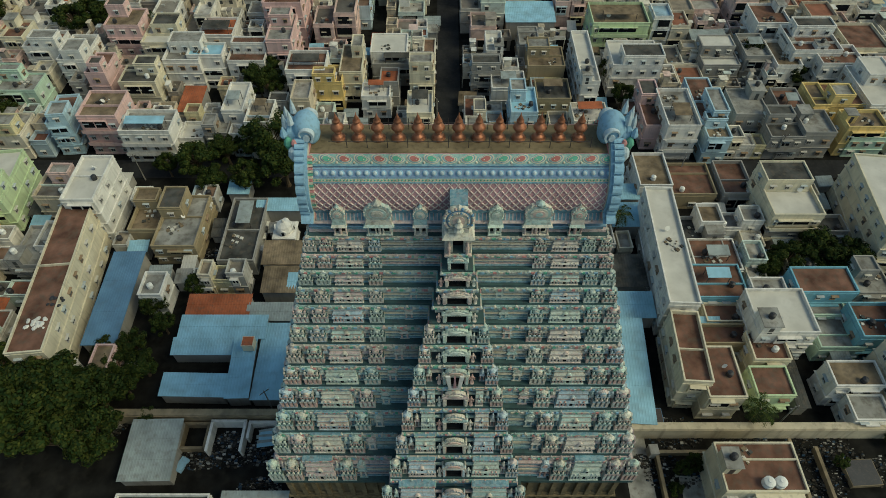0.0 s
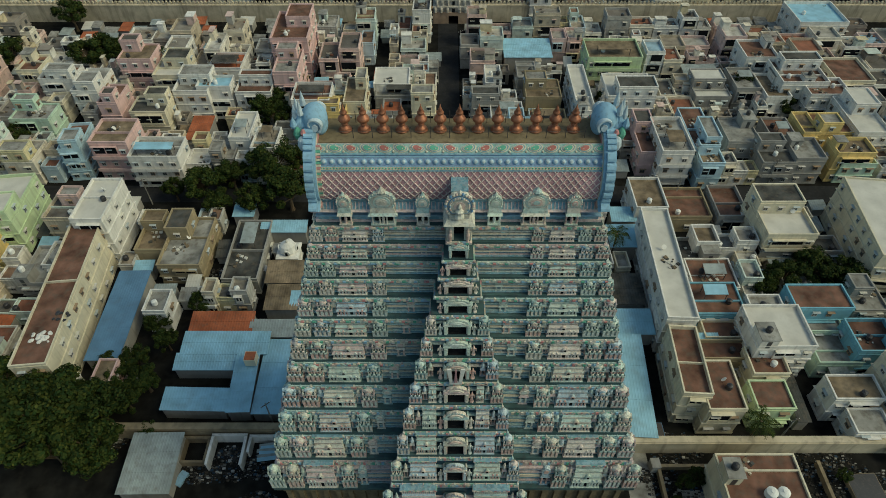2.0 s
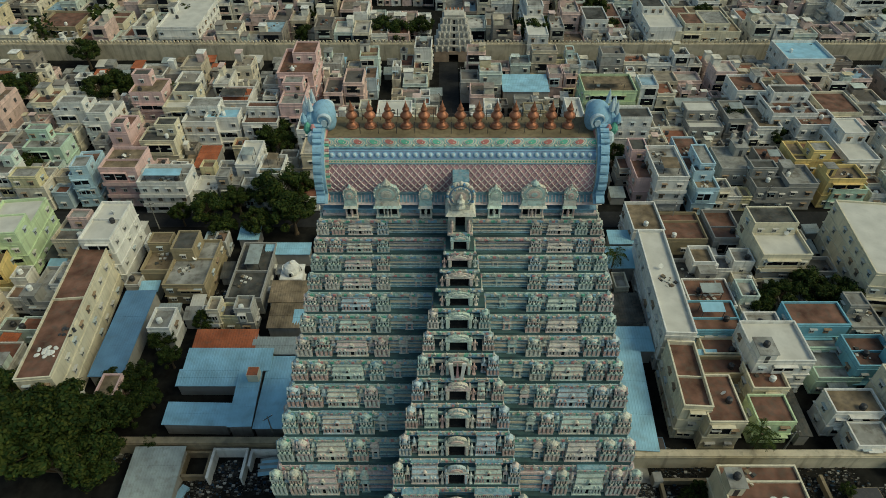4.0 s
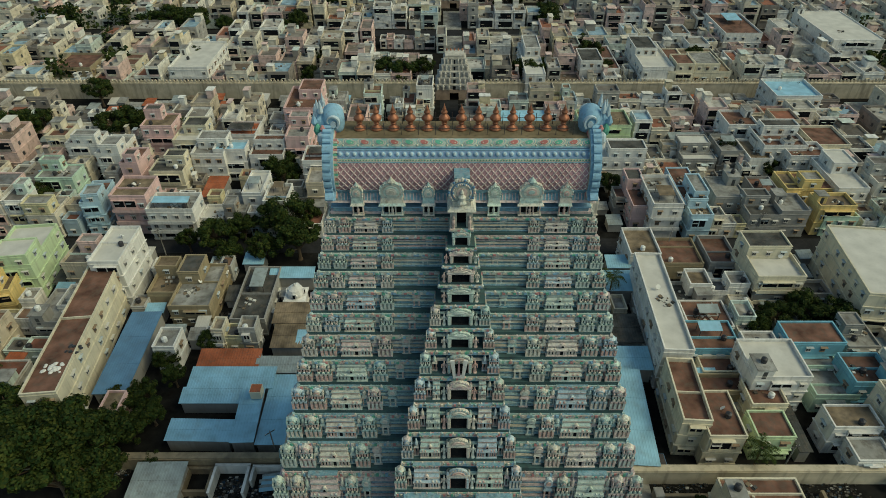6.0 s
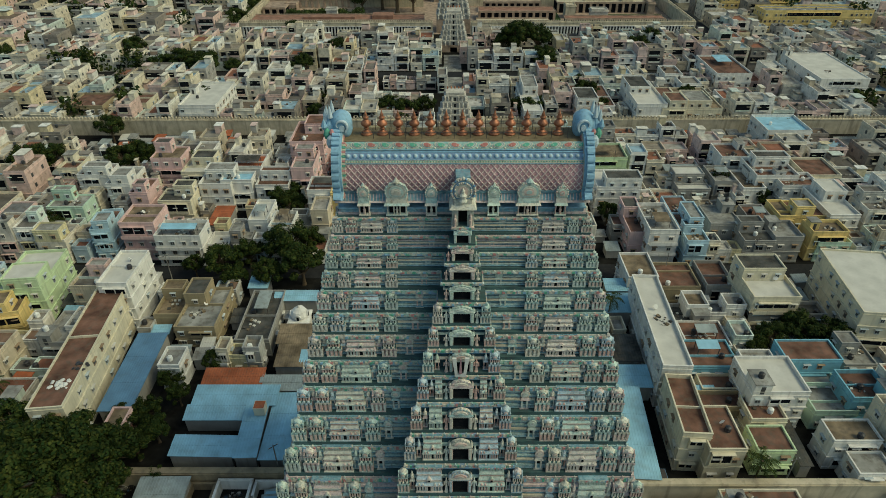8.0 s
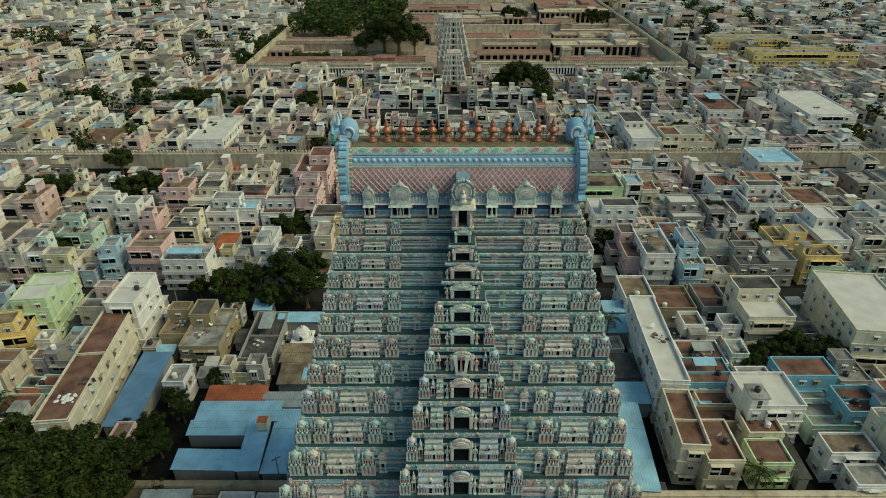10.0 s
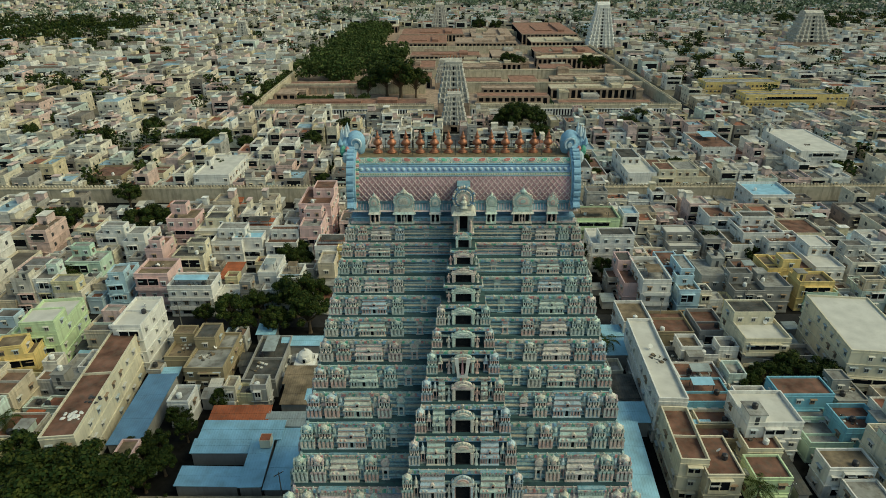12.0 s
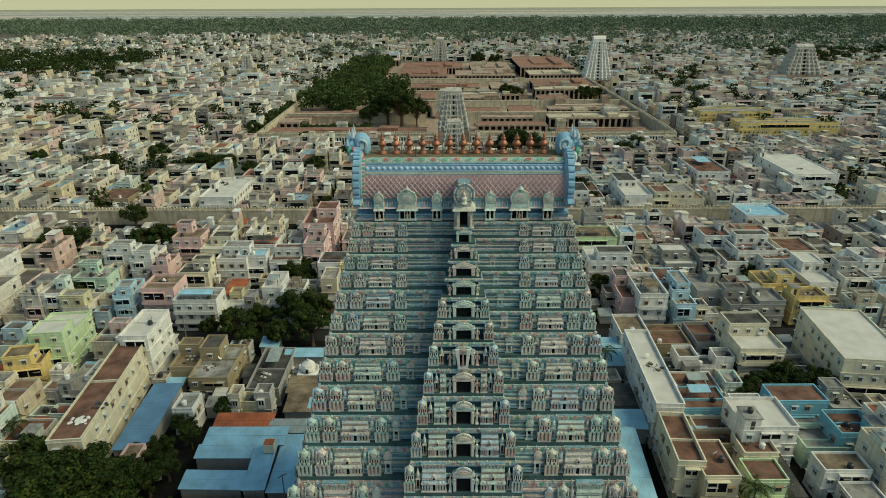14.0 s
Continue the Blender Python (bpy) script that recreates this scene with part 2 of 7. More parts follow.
m_leaf = mat("foliage", (0.06, 0.10, 0.025), rough=0.7, vary=0.45, grain=1.5, stain=0.4, dirt=(0.015, 0.03, 0.01), bump=0, palette=[(0.022, 0.042, 0.011), (0.046, 0.06, 0.014), (0.03, 0.046, 0.011), (0.015, 0.03, 0.009), (0.06, 0.07, 0.016)], island=True)
m_bark = mat("bark", (0.12, 0.09, 0.06), grain=6, bump=0.5)
m_tank = mat("black_plastic", (0.03, 0.03, 0.035), rough=0.5)
m_steel = mat("worn_steel", (0.55, 0.56, 0.58), rough=0.35, metal=0.8, stain=0.2)

# ---- the gopuram ----
TX, TY = 1.4, 43.1
LEVELS = [14.7, 21.6, 26.8, 31.5, 36.0, 39.8, 43.4, 46.4, 49.4, 51.9, 54.2, 56.3, 58.5]


def half_width(z):
    return 14.6 + 0.251 * (57.7 - z)


def front(z):
    """Depth of the wings' face in front of the tower's axis."""
    return 43.1 - (39.0 - (62 - z) * 0.2)


def bay_front(z):
    return 43.1 - (36.2 - (58.7 - z) * 0.226)


def bay_half(z):
    return 1.3 + 0.193 * (57.5 - z)


def crowding(z):
    return float(np.interp(z, [14, 24, 41, 57], [1.0, 1.0, 0.92, 0.62]))


def kuta_mesh(wide=1.0):
    """A pavilion, one unit wide and one high: plinth, legs before a core painted near-black for shade, eaves, short
    upper storey, faceted dome with arched crests and finial. Front is -y.
    """
    b = Mb()
    w = 0.5 * wide
    b.box(-w, w, -0.5, 0.5, 0, 0.05, 2)
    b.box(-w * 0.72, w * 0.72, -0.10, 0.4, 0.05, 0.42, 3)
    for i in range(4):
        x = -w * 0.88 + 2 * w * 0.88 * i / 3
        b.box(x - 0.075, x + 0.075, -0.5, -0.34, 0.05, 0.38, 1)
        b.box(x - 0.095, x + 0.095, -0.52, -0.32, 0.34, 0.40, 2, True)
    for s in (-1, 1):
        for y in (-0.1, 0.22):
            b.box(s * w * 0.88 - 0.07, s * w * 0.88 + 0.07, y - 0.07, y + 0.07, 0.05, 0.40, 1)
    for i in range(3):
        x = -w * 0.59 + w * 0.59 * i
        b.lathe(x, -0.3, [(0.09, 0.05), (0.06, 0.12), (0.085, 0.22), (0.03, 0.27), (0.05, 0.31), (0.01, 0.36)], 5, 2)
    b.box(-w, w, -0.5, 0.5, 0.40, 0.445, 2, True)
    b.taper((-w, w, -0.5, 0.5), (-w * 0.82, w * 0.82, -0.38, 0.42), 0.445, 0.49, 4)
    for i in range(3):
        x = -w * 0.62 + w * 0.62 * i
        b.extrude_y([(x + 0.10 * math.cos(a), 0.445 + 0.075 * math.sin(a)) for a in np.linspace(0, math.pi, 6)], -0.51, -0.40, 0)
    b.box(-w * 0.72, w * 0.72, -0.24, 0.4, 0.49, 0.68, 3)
    for i in range(5):
        x = -w * 0.74 + w * 1.48 * i / 4
        b.box(x - 0.05, x + 0.05, -0.37, -0.22, 0.49, 0.66, 1)
    for i in range(2):
        b.lathe((i - 0.5) * w * 0.74, -0.3, [(0.075, 0.49), (0.05, 0.53), (0.07, 0.60), (0.03, 0.65)], 5, 2)
    b.box(-w * 0.86, w * 0.86, -0.44, 0.42, 0.66, 0.70, 2, True)
    b.taper((-w * 0.84, w * 0.84, -0.42, 0.42), (-w * 0.66, w * 0.66, -0.30, 0.42), 0.70, 0.75, 4)
    b.lathe(0, 0.02, [(0.33, 0.72), (0.39, 0.76), (0.38, 0.82), (0.30, 0.88), (0.14, 0.92), (0.10, 0.94), (0.03, 0.98)], 8, 0, sx=wide)
    for q, y0, mt in ((1.0, -0.43, 2), (0.72, -0.47, 1), (0.4, -0.51, 2)):
        b.extrude_y([(0.22 * q * math.cos(a), 0.75 + 0.13 * q * math.sin(a)) for a in np.linspace(-0.4, math.pi + 0.4, 9)], y0, -0.25, mt)
    for s in (-1, 1):
        b.lathe(s * w * 0.74, -0.34, [(0.07, 0.70), (0.10, 0.74), (0.05, 0.80), (0.0, 0.84)], 5, 2)
        b.extrude_x([(0.2 * math.cos(a), 0.75 + 0.12 * math.sin(a)) for a in np.linspace(-0.4, math.pi + 0.4, 8)][::-1], s * w * 0.74 - 0.05, s * w * 0.74 + 0.05, 2)
    return b.mesh("kuta", [m_dome, m_pier, m_stucco, m_dark, m_ledge])


def shala_mesh():
    """An oblong block, one unit wide and one high: stacked rounded mouldings over joints painted near-black for shade,
    centre niche with posts, round crest, dentils. Front is -y.
    """
    b = Mb()
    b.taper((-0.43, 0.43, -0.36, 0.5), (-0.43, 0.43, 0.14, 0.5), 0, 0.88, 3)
    b.box(-0.5, 0.5, -0.5, 0.5, 0, 0.04, 2)
    b.box(-0.46, 0.46, -0.36, 0.5, 0.04, 0.30, 0)
    for i in range(10):
        x = -0.44 + 0.88 * i / 9
        if abs(x) > 0.12:
            b.box(x - 0.02, x + 0.02, -0.43, -0.33, 0.04, 0.30, 1)
            b.box(x - 0.03, x + 0.03, -0.45, -0.33, 0.25, 0.30, 2, True)
    for i in range(8):
        x = -0.40 + 0.8 * i / 7
        if abs(x) > 0.14:
            b.box(x - 0.014, x + 0.014, -0.38, -0.3, 0.08, 0.22, 3)
    # centre niche between pale posts
    b.box(-0.05, 0.05, -0.37, -0.3, 0.04, 0.26, 3)
    for q in (-1, 1):
        for x in (0.07, 0.115):
            b.lathe(q * x, -0.44, [(0.022, 0.04), (0.017, 0.08), (0.017, 0.24), (0.028, 0.28)], 6, 2)
    # eave, parapet and upper mouldings, each rolled
    for z0, z1, w0, y0, w1, y1, mt in ((0.30, 0.335, 0.50, 0.53, 0.50, 0.53, 2), (0.335, 0.40, 0.50, 0.52, 0.46, 0.38, 0), (0.43, 0.48, 0.45, 0.32, 0.45, 0.32, 1),
                                       (0.50, 0.535, 0.475, 0.36, 0.47, 0.35, 2), (0.535, 0.60, 0.465, 0.34, 0.44, 0.20, 0), (0.63, 0.67, 0.44, 0.14, 0.44, 0.14, 1),
                                       (0.69, 0.72, 0.46, 0.19, 0.455, 0.18, 2), (0.72, 0.78, 0.45, 0.17, 0.43, 0.04, 0)):
        b.taper((-w0, w0, -y0, 0.5), (-w1, w1, -y1, 0.5), z0, z1, mt)
    for i in range(17):
        x = -0.43 + 0.86 * i / 16
        b.box(x - 0.017, x + 0.017, -0.06, 0.2, 0.78, 0.885, 2, True)
    b.box(-0.485, 0.485, -0.08, 0.5, 0.885, 0.905, 2, True)
    b.box(-0.50, 0.50, -0.12, 0.5, 0.905, 0.965, 5, True)
    for i in range(9):
        x = -0.46 + 0.92 * i / 8
        b.box(x - 0.03, x + 0.03, -0.15, 0.0, 0.912, 0.958, (1, 2, 6)[i % 3], True)
    b.box(-0.48, 0.48, -0.08, 0.5, 0.965, 0.985, 7)
    for q, y0, mt in ((1.0, -0.42, 2), (0.74, -0.45, 1), (0.42, -0.48, 3)):
        b.extrude_y([(0.095 * q * math.cos(a), 0.50 + 0.115 * q * math.sin(a)) for a in np.linspace(-0.6, math.pi + 0.6, 11)], y0, -0.15, mt)
    for x in (-0.36, -0.22, 0.22, 0.36):
        b.extrude_y([(x + 0.04 * math.cos(a), 0.335 + 0.065 * math.sin(a)) for a in np.linspace(0, math.pi, 6)], -0.54, -0.4, 1)
    return b.mesh("shala", [m_stucco, m_pier, m_dome, m_dark, m_ledge, m_band, m_motif, m_wall])


def pillar_mesh():
    """A slim post with a figure-like bulb crown that fills the slot between two pavilions."""
    b = Mb()
    b.box(-0.5, 0.5, -0.3, 0.5, 0, 0.06, 1)
    b.box(-0.36, -0.2, -0.25, 0.1, 0.06, 0.5, 0)
    b.box(0.2, 0.36, -0.25, 0.1, 0.06, 0.5, 0)
    b.taper((-0.5, 0.5, -0.35, 0.4), (-0.35, 0.35, -0.2, 0.3), 0.5, 0.6, 1)
    b.lathe(0, -0.02, [(0.22, 0.6), (0.34, 0.68), (0.3, 0.78), (0.14, 0.86), (0.16, 0.9), (0.03, 1.0)], 8, 2)
    return b.mesh("slot_pillar", [m_pier, m_stucco, m_dome])


def niche_mesh():
    """A slender niche shrine on the plain wall, with a round crest."""
    b = Mb()
    b.box(-0.5, 0.5, -0.4, 0.5, 0, 0.06, 1)
    b.box(-0.38, -0.2, -0.35, 0.3, 0.06, 0.5, 0)
    b.box(0.2, 0.38, -0.35, 0.3, 0.06, 0.5, 0)
    b.box(-0.2, 0.2, 0.0, 0.3, 0.06, 0.5, 3)
    b.taper((-0.55, 0.55, -0.45, 0.5), (-0.4, 0.4, -0.3, 0.5), 0.5, 0.6, 1)
    ring = [(0.52 * math.cos(a), 0.8 + 0.2 * math.sin(a)) for a in np.linspace(-0.9, math.pi + 0.9, 13)]
    b.extrude_y(ring, -0.3, 0.3, 2)
    b.extrude_y([(x * 0.55, 0.8 + (z - 0.8) * 0.55) for x, z in ring], -0.36, -0.2, 0)
    return b.mesh("niche", [m_pier, m_stucco, m_dome, m_dark])


def figure_mesh():
    """A door-guardian statue as one plain painted form."""
    b = Mb()
    b.lathe(0, 0, [(0.30, 0), (0.28, 0.06), (0.12, 0.1), (0.14, 0.3), (0.20, 0.42), (0.15, 0.55), (0.22, 0.7), (0.16, 0.78), (0.07, 0.8), (0.11, 0.87), (0.10, 0.93), (0.04, 1.0)], 8, 0)
    for s in (-1, 1):
        b.taper((s * 0.2 - 0.05, s * 0.2 + 0.05, -0.08, 0.05), (s * 0.34 - 0.05, s * 0.34 + 0.05, -0.18, -0.05), 0.66, 0.48, 0)
        b.taper((s * 0.34 - 0.05, s * 0.34 + 0.05, -0.18, -0.06), (s * 0.3 - 0.05, s * 0.3 + 0.05, -0.22, -0.1), 0.5, 0.78, 0)
        b.taper((s * 0.14 - 0.07, s * 0.14 + 0.07, -0.12, 0.08), (s * 0.1 - 0.07, s * 0.1 + 0.07, -0.1, 0.1), 0.02, 0.4, 0)
    return b.mesh("statue", [m_pier])


def opening_mesh():
    """The bay's doorway: deep jambs, lintel, dentils, and a great gable arch over it; one unit wide."""
    b = Mb()
    b.box(-0.5, 0.5, -0.46, 0.5, 0, 0.05, 4)
    b.box(-0.5, -0.34, -0.42, 0.5, 0.05, 0.54, 0)
    b.box(0.34, 0.5, -0.42, 0.5, 0.05, 0.54, 0)
    # near-black back panel and floor plate paint the doorway's shade
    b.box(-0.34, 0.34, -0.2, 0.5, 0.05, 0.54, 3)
    b.box(-0.34, 0.34, -0.44, -0.2, 0.05, 0.058, 3)
    b.box(-0.52, 0.52, -0.44, 0.5, 0.54, 0.60, 2, True)
    b.taper((-0.54, 0.54, -0.46, 0.5), (-0.48, 0.48, -0.4, 0.5), 0.60, 0.66, 1)
    b.box(-0.46, 0.46, -0.3, 0.5, 0.66, 0.69, 4)
    arch = [(0.42 * math.cos(a), 0.67 + 0.2 * math.sin(a)) for a in np.linspace(0, math.pi, 13)]
    b.extrude_y(arch, -0.36, -0.05, 2)
    b.extrude_y([(x * 0.68, 0.67 + (z - 0.67) * 0.68) for x, z in arch], -0.45, -0.3, 0)
    b.extrude_y([(x * 0.36, 0.67 + (z - 0.67) * 0.4) for x, z in arch], -0.49, -0.4, 1)
    b.lathe(0, -0.3, [(0.05, 0.84), (0.09, 0.89), (0.03, 0.94), (0.0, 0.98)], 6, 2)
    for i in range(9):
        a = math.pi * (i + 0.5) / 9
        b.lathe(0.39 * math.cos(a), -0.36, [(0.035, 0.65 + 0.2 * math.sin(a)), (0.045, 0.68 + 0.2 * math.sin(a)), (0.0, 0.73 + 0.2 * math.sin(a))], 5, 1)
    for s in (-1, 1):
        b.box(s * 0.43 - 0.05, s * 0.43 + 0.05, -0.5, -0.38, 0.05, 0.52, 2)
        b.lathe(s * 0.46, -0.3, [(0.06, 0.62), (0.08, 0.68), (0.02, 0.78)], 6, 2)
    for i in range(11):
        x = -0.45 + 0.09 * i
        b.box(x - 0.02, x + 0.02, -0.47, -0.4, 0.56, 0.59, 1, True)
    return b.mesh("doorway", [m_pier, m_stucco, m_dome, m_dark, m_ledge])


def band_material():
    """Cornice paint: rows of pink, green and cream motifs on the plaster."""
    m = mat("cornice_paint", (0.4, 0.5, 0.46), vary=0.2, grain=3, stain=0.45,
            palette=[(0.36, 0.50, 0.44), (0.46, 0.36, 0.36), (0.30, 0.44, 0.52), (0.40, 0.50, 0.40)])
    nt = m.node_tree
    n, l = nt.nodes, nt.links
    pos = n.new("ShaderNodeNewGeometry")
    sep = n.new("ShaderNodeSeparateXYZ")
    l.new(pos.outputs["Position"], sep.inputs[0])
    vor = n.new("ShaderNodeTexVoronoi")
    vor.inputs["Scale"].default_value = 2.0
    l.new(pos.outputs["Position"], vor.inputs["Vector"])
    cr = n.new("ShaderNodeValToRGB")
    cr.color_ramp.interpolation = "CONSTANT"
    e = cr.color_ramp.elements
    cols = [(0.50, 0.26, 0.26), (0.52, 0.50, 0.42), (0.20, 0.42, 0.34), (0.56, 0.48, 0.40), (0.24, 0.38, 0.52), (0.50, 0.52, 0.46)]
    for i, c in enumerate(cols):
        el = e[i] if i < 2 else e.new(i / len(cols))
        el.position, el.color = i / len(cols), (*c, 1)
    l.new(vor.outputs["Color"], cr.inputs[0])
    mix = n.new("ShaderNodeMix")
    mix.data_type = "RGBA"
    mix.inputs["Factor"].default_value = 0.8
    bs = n["Principled BSDF"]
    old = bs.inputs["Base Color"].links[0].from_socket
    l.new(old, mix.inputs[6])
    l.new(cr.outputs[0], mix.inputs[7])
    l.new(mix.outputs[2], bs.inputs["Base Color"])
    return m


m_band = band_material()


def tier_mesh(i):
    """The solid of one storey: stepped ledge, wall with mouldings, and the painted cornice on top; wings and bay."""
    z0, z1 = LEVELS[i], LEVELS[i + 1]
    h = z1 - z0
    b = Mb()
    g = crowding(z0)

    def ring(hw, fr, za, zb, mt, grow=0.0):
        b.taper((-hw, hw, -fr, fr), (-hw + grow, hw - grow, -fr + grow, fr - grow), za, zb, mt)

    hw0, f0 = half_width(z0), front(z0)
    hw, f = half_width(z1), front(z1)
    wall = 1.0 * g + 0.25
    ring(hw0 - 0.1, f0 - 0.1, z0 - 0.02, z0 + 0.10 * h, 6)
    # set-back wall in the darkened stucco, recess shade painted in
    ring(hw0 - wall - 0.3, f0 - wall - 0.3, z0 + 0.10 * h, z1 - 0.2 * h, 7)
    for k, (zz, out, mt) in enumerate(((0.13, 0.55, 0), (0.20, 0.42, 1), (0.29, 0.30, 0), (0.37, 0.34, 1), (0.44, 0.5, 2), (0.51, 0.3, 0), (0.58, 0.4, 1), (0.66, 0.26, 0), (0.73, 0.36, 1))):
        ring(hw0 - wall + out, f0 - wall + out, z0 + zz * h, z0 + (zz + 0.055) * h, mt, 0.04)
    ring(hw - 0.25, f - 0.25, z1 - 0.26 * h, z1 - 0.20 * h, 1)
    ring(hw + 0.05, f + 0.05, z1 - 0.22 * h, z1 - 0.19 * h, 4)
    ring(hw + 0.16, f + 0.16, z1 - 0.19 * h, z1 - 0.05 * h, 3, 0.08)
    ring(hw + 0.1, f + 0.1, z1 - 0.05 * h, z1 - 0.03 * h, 1)
    ring(hw - 0.05, f - 0.05, z1 - 0.03 * h, z1, 6)
    bh0, bf0, bh, bf = bay_half(z0), bay_front(z0), bay_half(z1), bay_front(z1)

    def nose(hwid, fr, za, zb, mt, grow=0.0):
        b.taper((-hwid, hwid, -fr, -f0 + 2), (-hwid + grow, hwid - grow, -fr + grow, -f0 + 2), za, zb, mt)

    nose(bh0 - 0.05, bf0 - 0.05, z0 - 0.02, z0 + 0.08 * h, 6)
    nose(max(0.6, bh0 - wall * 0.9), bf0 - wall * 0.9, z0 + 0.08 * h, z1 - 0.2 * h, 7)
    nose(max(0.7, bh0 - wall * 0.8 + 0.15), bf0 - wall * 0.8 + 0.15, z0 + 0.5 * h, z0 + 0.58 * h, 1)
    nose(bh + 0.12, bf + 0.12, z1 - 0.20 * h, z1 - 0.15 * h, 4)
    nose(bh + 0.14, bf + 0.14, z1 - 0.17 * h, z1 - 0.03 * h, 3, 0.06)
    nose(bh - 0.05, bf - 0.05, z1 - 0.03 * h, z1, 6)
    # painted motifs in turn along the cornice roll
    count = int(2 * hw / 0.62)
    for k in range(count):
        x = -hw + 2 * hw * (k + 0.5) / count
        if abs(x) > bh + 0.3:
            b.box(x - 0.17, x + 0.17, -f - 0.22, -f, z1 - 0.165 * h, z1 - 0.075 * h, (8, 2, 9, 5, 10, 1)[(k + 2 * i) % 6], True)
    count = max(3, int(2 * bh / 0.5))
    for k in range(count):
        x = -bh + 2 * bh * (k + 0.5) / count
        b.box(x - 0.14, x + 0.14, -bf - 0.2, -bf, z1 - 0.145 * h, z1 - 0.06 * h, (8, 2, 9, 5, 10, 1)[(k + i) % 6], True)
    # small arched crests along the cornice
    step = 0.95 * g + 0.35
    nn = int(2 * hw / step)
    for k in range(nn + 1):
        x = -hw + 2 * hw * k / nn
        if abs(x) > bh + 0.3:
            b.extrude_y([(x + 0.2 * math.cos(a), z1 - 0.1 * h + 0.09 * h * math.sin(a)) for a in np.linspace(0, math.pi, 6)], -f - 0.2, -f + 0.1, 1 if k % 2 else 5)
    nn = max(2, int(2 * bh / step))
    for k in range(nn + 1):
        x = -bh + 2 * bh * k / nn
        b.extrude_y([(x + 0.18 * math.cos(a), z1 - 0.1 * h + 0.09 * h * math.sin(a)) for a in np.linspace(0, math.pi, 6)], -bf - 0.2, -bf + 0.1, 1 if k % 2 else 5)
    # side crests
    nn = int(2 * f / step)
    for s in (-1, 1):
        for k in range(nn + 1):
            y = -f + 2 * f * k / nn
            b.extrude_x([(y + 0.2 * math.cos(a), z1 - 0.1 * h + 0.13 * h * math.sin(a)) for a in np.linspace(0, math.pi, 6)], s * hw - 0.18, s * hw + 0.18, 1)
    return b.mesh("tier", [m_wall, m_stucco, m_cream, m_band, m_blue, m_pier, m_ledge, m_recess_shade, m_motif, m_green, m_skyblue])


